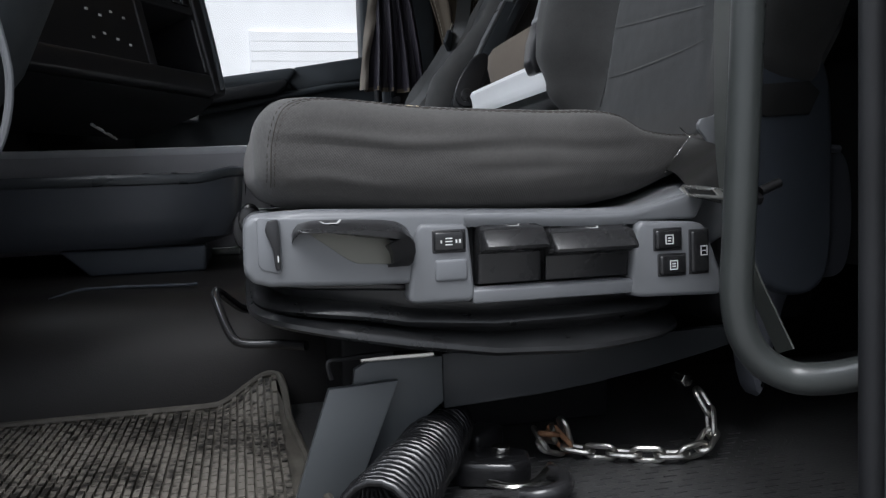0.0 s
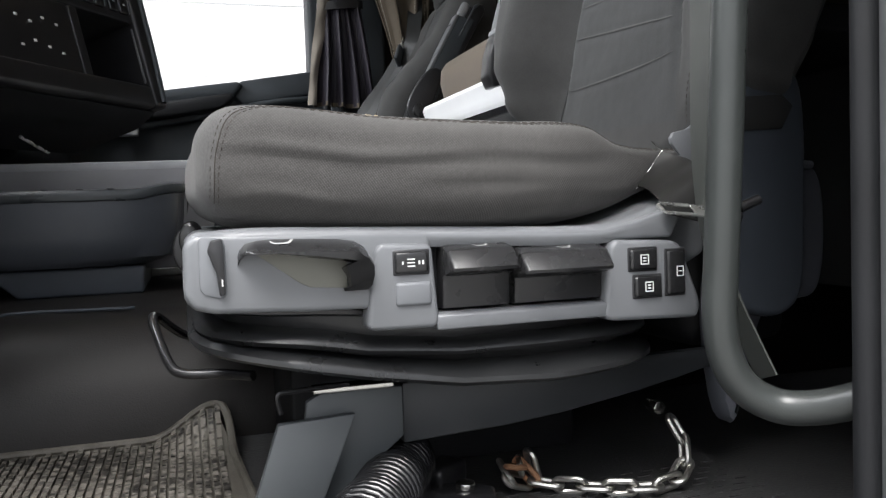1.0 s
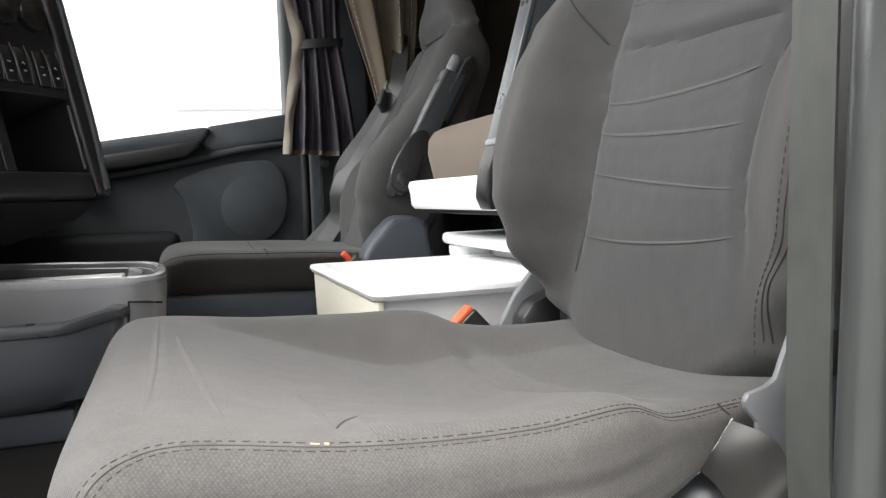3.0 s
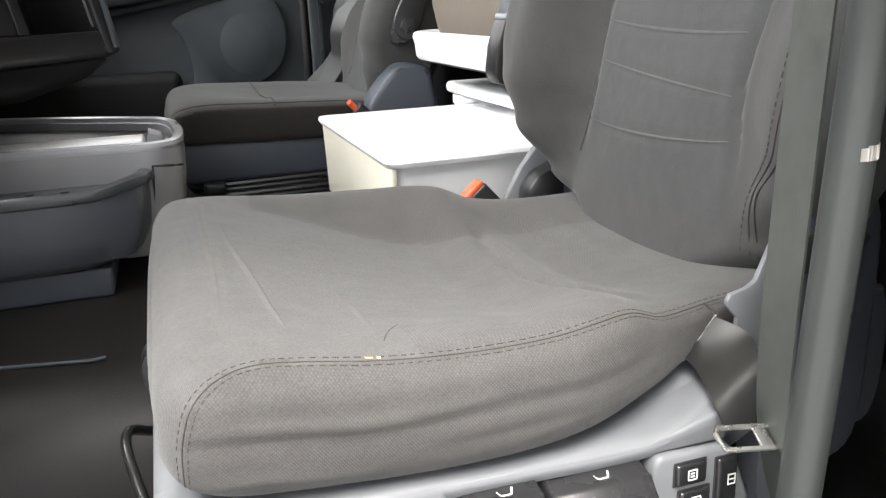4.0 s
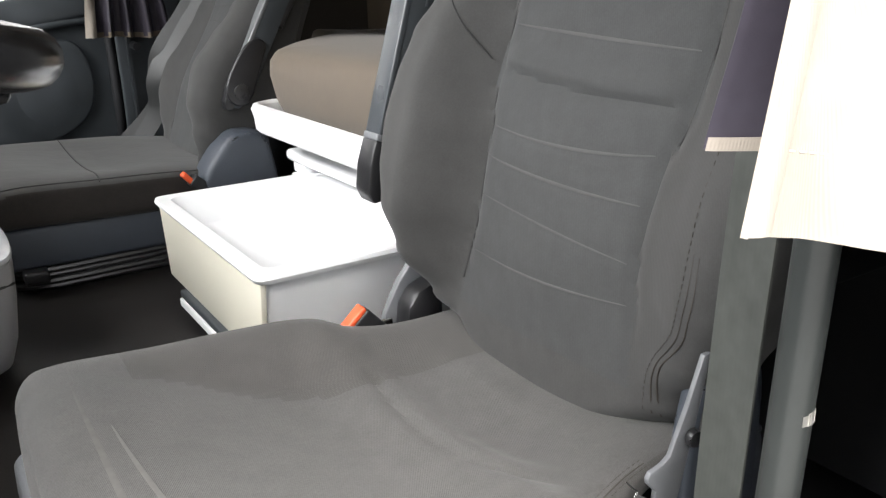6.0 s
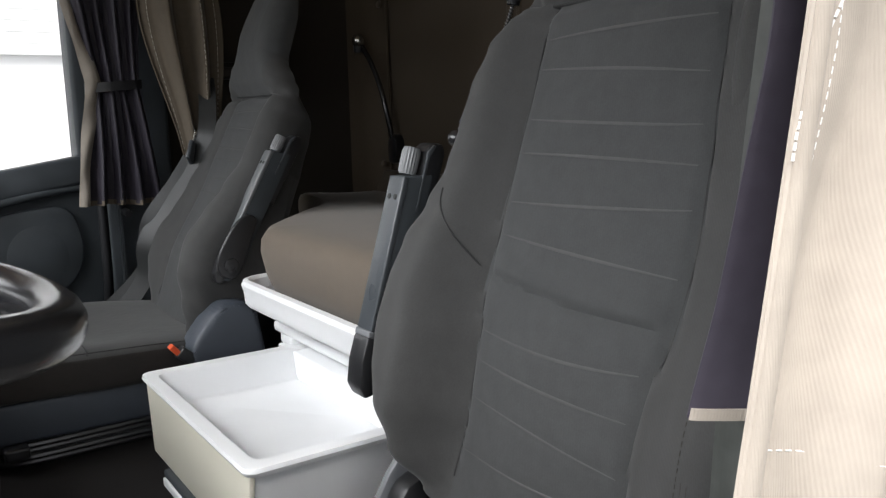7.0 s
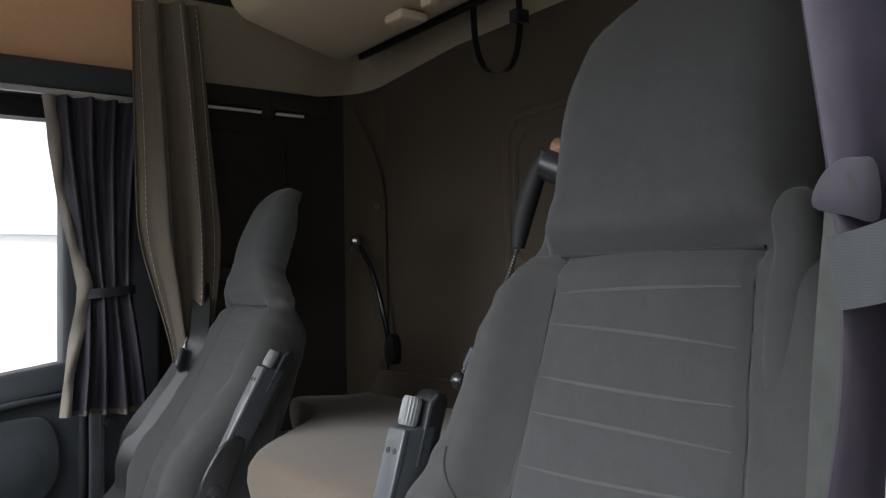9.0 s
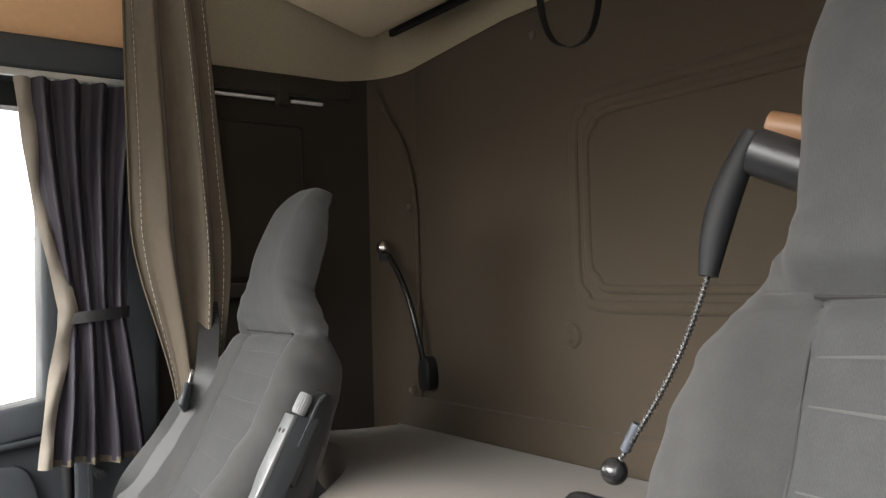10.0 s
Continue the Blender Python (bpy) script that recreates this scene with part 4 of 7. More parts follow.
# lever in its scooped recess
part("recess", prism([(0.0115, 0.2605), (0.014, 0.2635), (0.0285, 0.2615), (0.0300, 0.258), (0.0300, 0.221), (0.027, 0.218), (0.0145, 0.2215), (0.0115, 0.226)], "y", PY - 0.0015, PY + 0.004, 0.001), GREY_LIGHT, console, "pale scooped recess")
lev = part("tilt_lever", prism([(0.0175, 0.253), (0.020, 0.2605), (0.0280, 0.2615), (0.0292, 0.255), (0.0292, 0.221), (0.0250, 0.2205), (0.0235, 0.236)], "y", PY - 0.006, PY + 0.002, 0.0015), BLACK, console, "small black tilt lever")
part("lever_mark", box(0.0265, 0.0275, PY - 0.0064, PY - 0.0058, 0.2275, 0.2325), WHITE_PRINT, lev)
# large lever handle in front of a dished recess
part("handle_recess", prism([(0.050, 0.250), (0.066, 0.2385), (0.082, 0.2265), (0.090, 0.2225), (0.118, 0.2205), (0.118, 0.250)], "y", PY - 0.0012, PY + 0.004, 0.001), mat("olive_plastic", (0.175, 0.174, 0.150), 0.5, 0, 0.1, 12, 0.1, 1500), console, "dull olive-grey recess behind the handle")
blade = []
for x, zt, dep in ((0.0385, 0.2490, 0.002), (0.040, 0.2530, 0.008), (0.044, 0.2575, 0.016), (0.052, 0.2595, 0.022), (0.065, 0.2600, 0.025), (0.090, 0.2592, 0.026), (0.112, 0.2580, 0.026), (0.124, 0.2560, 0.024), (0.131, 0.2520, 0.021), (0.1355, 0.2450, 0.017), (0.1365, 0.2360, 0.013), (0.1350, 0.2260, 0.009), (0.1325, 0.2215, 0.006)):
    low = zt - (0.008 + 0.008 * min(1, max(0, (x - 0.045) / 0.06)))
    xin = x - 0.018 * step01((x - 0.122) / 0.010)
    zin = low if x < 0.124 else max(0.2205, min(low, zt - 0.004))
    blade.append([Vector((x, PY + 0.002, zt)), Vector((x, PY - dep * 0.72, zt - 0.0055 * min(1, dep / 0.02))), Vector((x, PY - dep, zt - 0.009 * min(1, dep / 0.02))), Vector((xin, PY - dep, min(zin + 0.002, zt - 0.010 * min(1, dep / 0.02)))), Vector((xin, PY - dep * 0.6, zin)), Vector((xin, PY + 0.002, zin))])
hnd = part("adjust_handle", loft(blade), HANDLE, console, "black lever handle")


def seat_symbol(parent, m, k=1.0):
    """Small printed seat seen from the side: cushion, backrest and headrest strokes."""
    for x0, y0, x1, y1, w in ((-0.006, -0.0030, 0.004, -0.0030, 0.0022), (0.004, -0.0030, 0.0075, 0.0055, 0.0022), (-0.006, -0.0030, -0.008, 0.0005, 0.0018), (-0.0085, 0.0015, -0.0085, 0.0030, 0.0016)):
        a, c = Vector((x0, y0, 0)) * k, Vector((x1, y1, 0)) * k
        part("seat_symbol", move(tube([a, c], w * 0.5 * k, 6, False, None, 0.25, (0, 0, 1)), m), WORN_PRINT, parent)


seat_symbol(hnd, pose(0.070, PY - 0.0095, 0.2576, 17, 0, 0))


def button(x, z, w, h, name, material, parent, label, y=None, marks=(), tilt=0):
    y = PY - 0.012 if y is None else y
    part("button_surround", box(x - w / 2 - 0.0018, x + w / 2 + 0.0018, y - 0.0007, y + 0.004, z - h / 2 - 0.0018, z + h / 2 + 0.0018, 0.002), BLACK if material is not GREY_LIGHT else GREY_DARK, parent)
    bt = part(name, box(x - w / 2, x + w / 2, y - 0.0035, y + 0.004, z - h / 2, z + h / 2, 0.0028, 3), material, parent, label)
    for mx, mz, mw, mh in marks:
        part("button_symbol", box(x + mx - mw / 2, x + mx + mw / 2, y - 0.0039, y - 0.0034, z + mz - mh / 2, z + mz + mh / 2), WHITE_PRINT, bt)
    return bt


# heater switch block
BF = PY - 0.004
blk = part("switch_block", prism([(0.131, 0.190), (0.139, 0.247), (0.143, 0.2525), (0.181, 0.2510), (0.1845, 0.247), (0.1885, 0.192), (0.186, 0.1855), (0.135, 0.1865)], "y", BF, PY + 0.02, 0.0035, 3), GREY, console, "raised grey switch block")
button(0.1670, 0.2372, 0.0265, 0.0170, "heater_switch", BLACK_SATIN, blk, "black rocker switch with white heater symbol", BF, [(-0.0075, 0, 0.0012, 0.0025), (-0.001, 0.0026, 0.006, 0.0010), (-0.001, 0, 0.006, 0.0010), (-0.001, -0.0026, 0.006, 0.0010), (0.0055, 0, 0.0014, 0.0028), (0.0085, 0, 0.0016, 0.0032)])
button(0.1680, 0.2130, 0.0285, 0.0185, "blank_cover", GREY_LIGHT, blk, "blank grey switch cover", BF + 0.0010)
# twin paddles in an open black pocket
part("paddle_pocket", box(0.186, 0.338, PY + 0.018, PY + 0.0255, 0.190, 0.252, 0.001), TRIM_BLACK, console, "deep black pocket behind the paddles")
part("lower_rim", prism([(PY - 0.004, 0.1945), (PY - 0.003, 0.183), (PY + 0.02, 0.182), (PY + 0.02, 0.1965), (PY + 0.004, 0.1965)], "x", 0.1865, 0.335, 0.002), GREY, console)
for x0, x1, sh, lean_ in ((0.1935, 0.2500, 0.0, 0.0), (0.2545, 0.3320, -0.0050, 0.0)):
    prof_p = [(PY + 0.016, 0.2500 + sh), (PY + 0.004, 0.2490 + sh), (PY - 0.010, 0.2462 + sh), (PY - 0.0130, 0.2445 + sh), (PY - 0.0235, 0.2320 + sh), (PY - 0.0225, 0.2295 + sh), (PY - 0.002, 0.2245 + sh), (PY + 0.004, 0.1990), (PY + 0.016, 0.1980)]
    rings = []
    for k, (xx, ins) in enumerate(((x0, 0.0035), (x0 + 0.0012, 0.001), (x0 + 0.003, 0.0), (x1 - 0.003, 0.0), (x1 - 0.0012, 0.001), (x1, 0.0035))):
        rings.append([Vector((xx, y + (ins if y < PY else 0), z - (ins if z > 0.24 else 0))) for y, z in prof_p])
    pad = part("paddle", loft(rings), HANDLE, console, "black adjusting paddle")
    xm = x0 + 0.55 * (x1 - x0)
    zz = 0.2478 + sh
    seat_symbol(pad, pose(xm, PY - 0.0035, zz + 0.0003, 11, 0, 0), 0.72)
# rear switch block
rb = part("switch_block", prism([(0.331, 0.186), (0.338, 0.240), (0.343, 0.2465), (0.398, 0.2435), (0.406, 0.240), (0.4225, 0.196), (0.425, 0.186), (0.421, 0.176), (0.34, 0.1785), (0.333, 0.181)], "y", PY - 0.004, PY + 0.02, 0.004, 3), GREY, console, "raised grey switch block")
sq = [(0, 0.0038, 0.0075, 0.0009), (0, -0.0038, 0.0075, 0.0009), (-0.0035, 0, 0.0009, 0.0075), (0.0035, 0, 0.0009, 0.0075), (0, 0.0012, 0.0032, 0.0012), (0, -0.0012, 0.0032, 0.0012)]
button(0.3680, 0.2290, 0.0260, 0.0180, "lumbar_switch", BLACK_SATIN, rb, "black lumbar switch with white symbol", PY - 0.004, sq)
button(0.3720, 0.2060, 0.0260, 0.0180, "lumbar_switch", BLACK_SATIN, rb, "black lumbar switch with white symbol", PY - 0.004, sq)
button(0.3990, 0.2165, 0.0180, 0.0380, "damper_switch", BLACK_SATIN, rb, "tall black damper switch with white symbol", PY - 0.004, [(0.003, 0.005, 0.0065, 0.0009), (0.003, -0.003, 0.0065, 0.0009), (0.003, 0.001, 0.0035, 0.0009), (0.000, 0.001, 0.0008, 0.009), (0.006, 0.001, 0.0008, 0.009)])
# bellows: sagging pleats round the suspension
plan_ring = ring_xy(0.212, DSY, 0.196, 0.238, 0, 6, 120)


def pleats(grow, fn):
    """One ring of the bellows: grown outward, at a height that sags along the seat."""
    return [Vector((0.212 + (p.x - 0.212) * (1 + grow / 0.197), DSY + (p.y - DSY) * (1 + grow / 0.239), fn(p.x))) for p in plan_ring]


def under(x):
    return flow([(0.0, 0.209), (0.12, 0.204), (0.30, 0.186), (0.43, 0.180)], x)


def upper_fold(x):
    return flow([(0.0, 0.187), (0.095, 0.178), (0.17, 0.165), (0.26, 0.163), (0.35, 0.165), (0.43, 0.168)], x)


def lower_fold(x):
    return flow([(0.0, 0.178), (0.04, 0.173), (0.12, 0.156), (0.19, 0.142), (0.25, 0.137), (0.30, 0.136), (0.38, 0.143), (0.43, 0.150)], x)


part("bellows_fold", loft([pleats(0.0, under), pleats(0.005, lambda x: under(x) - 0.003), pleats(0.005, lambda x: under(x) - 0.006), pleats(-0.003, lambda x: under(x) - 0.009), pleats(-0.006, lambda x: upper_fold(x) + 0.008)], False), BELLOWS, dseat, "fold of black rubber bellows")
part("bellows_fold", loft([pleats(-0.006, lambda x: upper_fold(x) + 0.008), pleats(0.004, lambda x: upper_fold(x) + 0.0065), pleats(0.010, lambda x: upper_fold(x) + 0.003), pleats(0.0115, lambda x: upper_fold(x) - 0.001), pleats(0.008, lambda x: upper_fold(x) - 0.005), pleats(0.0, lambda x: upper_fold(x) - 0.007), pleats(-0.006, lambda x: 0.6 * upper_fold(x) + 0.4 * lower_fold(x) - 0.002)], False), BELLOWS, dseat, "sagging fold of black rubber bellows")
part("bellows_fold", loft([pleats(-0.006, lambda x: 0.6 * upper_fold(x) + 0.4 * lower_fold(x) - 0.002), pleats(0.002, lambda x: 0.35 * upper_fold(x) + 0.65 * lower_fold(x)), pleats(0.010, lambda x: lower_fold(x) + 0.005), pleats(0.0145, lambda x: lower_fold(x) + 0.001), pleats(0.0150, lambda x: lower_fold(x) - 0.003), pleats(0.012, lambda x: lower_fold(x) - 0.006), pleats(0.004, lambda x: lower_fold(x) - 0.008), pleats(-0.03, lambda x: lower_fold(x) - 0.006)]), BELLOWS, dseat, "sagging fold of black rubber bellows")
# chrome-black slide bar in front
hoop = smooth_path([(0.06, 0.86, 0.122), (0.03, 0.885, 0.122), (-0.005, 0.900, 0.123), (-0.018, 0.915, 0.132), (-0.030, 0.955, 0.158), (-0.034, 0.982, 0.169), (-0.030, 1.005, 0.169), (-0.015, 1.03, 0.152), (0.0, 1.05, 0.140), (0.03, 1.07, 0.136), (0.06, 1.08, 0.134)], 8)
part("slide_bar", tube(hoop, 0.0052, 10), BLACK_SATIN, dseat, "glossy black bent slide bar")
# far-side recline knob seen past the front of the cushion
part("front_knob", move(prism([(0.013 * math.cos(i * math.pi / 12), 0.019 * math.sin(i * math.pi / 12)) for i in range(24)], "y", 0, 0.018, 0.005), pose(0.010, 0.946, 0.254)), BLACK_SATIN, dseat, "glossy black round knob")
part("knob_collar", move(prism([(0.015 * math.cos(i * math.pi / 12), 0.024 * math.sin(i * math.pi / 12)) for i in range(24)], "y", 0, 0.03, 0.005), pose(0.005, 0.964, 0.242)), BLACK, dseat)
# side bracket between cushion and backrest, door side
br = [(0.440, 0.300), (0.440, 0.319), (0.431, 0.329), (0.430, 0.334), (0.433, 0.339), (0.447, 0.342), (0.455, 0.347), (0.461, 0.361), (0.472, 0.386), (0.488, 0.43), (0.497, 0.43), (0.482, 0.36), (0.476, 0.335), (0.470, 0.31), (0.462, 0.28), (0.448, 0.275)]
part("recliner_bracket", prism(br, "y", 0.707, 0.712, 0.001), GREY, dseat, "grey painted steel recliner bracket")
part("bracket_bolt", move(prism([(0.008 * math.cos(i * math.pi / 8), 0.008 * math.sin(i * math.pi / 8)) for i in range(16)], "y", 0, 0.008, 0.002), pose(0.476, 0.698, 0.360)), BLACK, dseat)
part("recliner_bracket", prism([(0.445, 0.27), (0.452, 0.31), (0.475, 0.350), (0.50, 0.38), (0.54, 0.38), (0.53, 0.27)], "y", 1.187, 1.20, 0.003), GREY, dseat, "grey painted steel recliner bracket")
part("recliner_cover", prism([(0.462, 0.290), (0.467, 0.325), (0.482, 0.345), (0.52, 0.36), (0.52, 0.27)], "y", 1.15, 1.186, 0.008), BLACK, dseat, "black moulded recliner cover")
# seat pan rear and lower side shield behind the rail
sh = smooth_path([(0.52, 0, 0.05), (0.50, 0, 0.15), (0.515, 0, 0.235), (0.56, 0, 0.295), (0.62, 0, 0.308), (0.635, 0, 0.25), (0.622, 0, 0.176), (0.56, 0, 0.165)], 5, True)
part("side_shield", prism([(p.x, p.z) for p in sh], "y", 0.74, 0.775, 0.008), SHIELD, dseat, "slate plastic side shield behind the seat")
part("shield_rim", tube(smooth_path([(0.512, 0.735, 0.235), (0.527, 0.735, 0.272), (0.548, 0.735, 0.296), (0.575, 0.735, 0.308), (0.610, 0.735, 0.308)], 6), 0.0055, 10, False, None, 0.8), SHIELD, dseat, "slightly paler rolled rim")
sc_ = smooth_path([Vector(p) for p in ((0.492, 0, 0.20), (0.490, 0, 0.32), (0.502, 0, 0.385), (0.522, 0, 0.408), (0.548, 0, 0.414), (0.575, 0, 0.405), (0.590, 0, 0.37), (0.592, 0, 0.28), (0.585, 0, 0.18), (0.54, 0, 0.16))], 5, True)
cover = part("back_cover", prism([(p.x, p.z) for p in sc_], "y", 0.718, 0.742, 0.008, 3), GREY_DARK, dseat, "dark slate cover over the recliner")
part("cover_slot", prism([(0.500, 0.345), (0.506, 0.373), (0.560, 0.376), (0.573, 0.365), (0.560, 0.343), (0.51, 0.341)], "y", 0.715, 0.7185, 0.001), THREAD, cover)
part("seat_rear", box(0.50, 0.63, 0.79, 1.06, 0.12, 0.40, 0.02), TRIM_BLACK, dseat)


def armrest(parent, foot, top, y0, y1, depth, plate=ARM):
    """Folded-up armrest: dark channel, pale plate with two bolt holes on its front, ridged wheel at the end."""
    f, t = Vector(foot), Vector(top)
    ax = (t - f).normalized()
    ang = math.degrees(math.atan2(ax.x, ax.z))
    L = (t - f).length
    ym, hw, w = (y0 + y1) / 2, (y1 - y0) / 2, depth

    def place(bm):
        return move(bm, pose(f.x, ym, f.z, 0, ang, 0))
    arm = part("armrest", place(prism([(0.004, 0.05), (0.0, 0.0), (0.012, -0.03), (w * 0.75, -0.022), (w, 0.03), (w * 0.92, L * 0.87), (0.012, L * 0.84), (0.004, L * 0.83)], "y", -hw * 0.9, hw, 0.004)), TRIM, parent, "charcoal armrest folded up beside the backrest")
    part("face_plate", place(box(-0.002, 0.006, -hw * 1.0, hw * 0.75, 0.052, L * 0.83, 0.002)), plate, arm, "grey face plate with two bolt holes")
    part("plate_step", place(box(-0.004, 0.006, -hw * 1.0, hw * 0.75, 0.044, 0.053, 0.002)), GREY, arm)
    part("lower_cap", place(prism([(-0.004, 0.045), (-0.005, 0.01), (0.0, -0.022), (0.012, -0.036), (w * 0.5, -0.03), (w * 0.45, 0.045)], "y", -hw * 1.02, hw * 0.8, 0.004)), BLACK, arm)
    for yy in (-0.45, 0.25):
        part("bolt_hole", place(move(prism([(0.0038 * math.cos(i * math.pi / 8), 0.0038 * math.sin(i * math.pi / 8)) for i in range(16)], "x", -0.0028, -0.001), pose(0, hw * yy, L * 0.74))), THREAD, arm)
    rings = []
    for q in range(7):
        h = L * 0.845 + 0.036 * q / 6
        k = 0.85 if q in (0, 6) else 1
        rings.append([Vector((0.013 + (0.0115 + 0.0010 * (i % 2)) * math.cos(i * math.pi / 18) * k, (0.0115 + 0.0010 * (i % 2)) * math.sin(i * math.pi / 18) * k - 0.001, h)) for i in range(36)])
    part("adjusting_wheel", place(loft(rings)), bpy.data.materials.get("ridged_grey") or mat("ridged_grey", (0.16, 0.165, 0.17), 0.45), arm, "ridged grey adjusting wheel")
    part("back_shell", place(prism([(w * 0.55, L * 0.55), (w * 0.55, L * 0.96), (w * 0.70, L * 1.0), (w * 1.05, L * 1.01), (w * 1.2, L * 0.97), (w * 1.15, L * 0.5)], "y", -hw * 0.8, hw, 0.006)), BLACK, arm)
    part("shell_edge", place(prism([(w * 0.56, L * 0.70), (w * 0.56, L * 0.955), (w * 0.70, L * 0.99), (w * 0.80, L * 0.99), (w * 0.66, L * 0.94), (w * 0.64, L * 0.70)], "y", -hw * 0.95, -hw * 0.78, 0.001)), ARM, arm)
    return arm


armrest(dseat, (0.452, 0, 0.492), (0.540, 0, 0.790), 1.204, 1.246, 0.048)

# inner belt buckle
bk = thing("belt_buckle", (0.40, 1.152, 0.30), "black belt buckle with orange-red release button beside the driver's seat", "seat belt", "belt buckles")
m_bk = pose(0.388, 1.152, 0.333, 0, -42, 0)
part("buckle_body", move(box(-0.020, 0.020, -0.011, 0.011, -0.062, -0.002, 0.004), m_bk), BLACK, bk)
part("release_button", move(box(-0.0185, 0.0185, -0.0095, 0.0095, -0.004, 0.004, 0.003), m_bk), RED, bk, "orange-red release button")
part("stalk", tube([(0.425, 1.155, 0.292), (0.46, 1.165, 0.265), (0.48, 1.17, 0.24)], 0.009, 8), BLACK, bk)
part("stalk_plate", box(0.430, 0.448, 1.160, 1.166, 0.285, 0.315, 0.002), CHROME, bk)

# ---------------------------------------------------------------- passenger seat
PSY = 2.245
pseat = thing("passenger_seat", (0.32, PSY, 0.155), "dark grey cloth passenger seat on a low black suspension base", "seat")
pprof = [(0.0, 0.362), (0.02, 0.370), (0.05, 0.378), (0.10, 0.380), (0.20, 0.376), (0.34, 0.370), (0.42, 0.362), (0.52, 0.355)]
pc, pflank = cushion_fn(0.045, PSY, 0.0, 0.258, 0.52, pprof, [(0, 0.285), (1.0, 0.268)], 0.02, [(0.0, 0.98), (0.1, 1.0), (0.7, 1.0), (1.0, 0.85)])
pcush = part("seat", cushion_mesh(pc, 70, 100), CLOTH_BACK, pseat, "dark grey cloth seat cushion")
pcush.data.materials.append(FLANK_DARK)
# faces that do not point upwards get the darker flank tone
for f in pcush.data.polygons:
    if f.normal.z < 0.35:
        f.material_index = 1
part("seam", tube([pc(0.02 + 0.96 * i / 60, math.radians(180 - 30)) for i in range(61)], 0.0012, 6), THREAD, pcush)
part("seam", tube([pc(0.42, math.radians(20 + 140 * i / 30)) + Vector((0, 0, 0.001)) for i in range(31)], 0.0012, 6), THREAD, pcush)
part("seat_base", box(0.055, 0.545, PSY - 0.245, PSY + 0.245, 0.205, 0.290, 0.012), GREY_DARK, pseat, "slate plastic seat base")
for i in range(4):
    ring = ring_xy(0.30, PSY, 0.235 - 0.006 * (i % 2), 0.236 - 0.006 * (i % 2), 0.200 - 0.012 * i, 6, 60)
    part("bellows_fold", tube([p + Vector((0, 0, 0.014 * (p.x - 0.3))) for p in ring], 0.007, 8, True, None, 1, (0, 0, 1)), BELLOWS, pseat)
part("bellows_core", loft([ring_xy(0.30, PSY, 0.225, 0.226, z, 6, 40) for z in (0.155, 0.205)]), BELLOWS, pseat)
part("floor_rail", box(-0.066, -0.005, 1.835, 1.865, 0.156, 0.172, 0.003), SILVER, pseat, "bright steel seat rail")
part("base_lever", box(0.10, 0.145, PSY - 0.275, PSY - 0.24, 0.185, 0.210, 0.006), BLACK, pseat, "black height lever")
pat, pshell, plines, ppanel = backrest_fn(
    (0.508, PSY, 0.355), 24.5, PSY, 0.93, 0.14, 1.0, 0.120, [(-0.06, 0.17), (0.0, 0.215), (0.07, 0.245), (0.16, 0.258), (0.30, 0.255), (0.40, 0.240), (0.50, 0.220), (0.57, 0.198), (0.62, 0.174), (0.66, 0.146), (0.69, 0.120), (0.71, 0.104), (0.80, 0.100), (0.86, 0.092), (0.895, 0.080), (0.915, 0.066), (0.925, 0.050)], 0.034,
    [(-0.06, 0.02), (0.0, 0.035), (0.06, 0.055), (0.12, 0.078), (0.20, 0.086), (0.27, 0.076), (0.34, 0.060), (0.42, 0.042), (0.52, 0.034), (0.605, 0.020)], [(-0.06, 0.140), (0.20, 0.135), (0.40, 0.128), (0.605, 0.105)], flat_side=1)
pback = part("backrest", pshell(nh=130, ns=64), CLOTH_BACK, pseat, "dark grey cloth backrest with quilted centre and integral headrest")
back_lines(pat, pback, plines, ppanel)
two_tone(pback, (0.508, PSY, 0.355), 24.5, 0.93, ppanel)
armrest(pseat, (0.532, 0, 0.512), (0.692, 0, 0.795), 1.968, 2.008, 0.050, ARM_LIT)
hinge = smooth_path([Vector((x, 0, z)) for x, z in ((0.526, 0.520), (0.530, 0.497), (0.548, 0.483), (0.568, 0.486), (0.582, 0.505), (0.600, 0.550), (0.618, 0.600), (0.600, 0.615), (0.572, 0.600), (0.540, 0.555))], 5, True)
part("arm_housing", prism([(p.x, p.z) for p in hinge], "y", 1.957, 1.968, 0.004, 3), BLACK, pseat, "black housing of the armrest hinge")
part("arm_pivot", move(prism([(0.016 * math.cos(i * math.pi / 10), 0.016 * math.sin(i * math.pi / 10)) for i in range(20)], "y", 0, 0.008, 0.002), pose(0.555, 1.950, 0.511)), HANDLE, pseat, "round black hinge cap")
gb = smooth_path([(0.455, 0, 0.335), (0.500, 0, 0.405), (0.535, 0, 0.432), (0.590, 0, 0.425), (0.607, 0, 0.39), (0.612, 0, 0.27), (0.50, 0, 0.27)], 5, True)
part("recliner_cover", prism([(p.x, p.z) for p in gb], "y", 1.945, 2.03, 0.014, 3), GREY_DARK, pseat, "slate rounded recliner cover")
bk = thing("belt_buckle", (0.42, 1.965, 0.30), "black belt buckle with orange-red release button beside the passenger seat", "seat belt", "belt buckles")
m_bk = pose(0.432, 1.962, 0.342, 0, -40, 0)
part("buckle_body", move(box(-0.013, 0.013, -0.012, 0.012, -0.05, 0.018, 0.004), pose(0.447, 1.962, 0.335, 0, -50, 0)), BLACK, bk)
part("release_button", move(box(-0.006, 0.006, -0.010, 0.010, -0.004, 0.024, 0.003), m_bk), RED, bk, "orange-red release button")


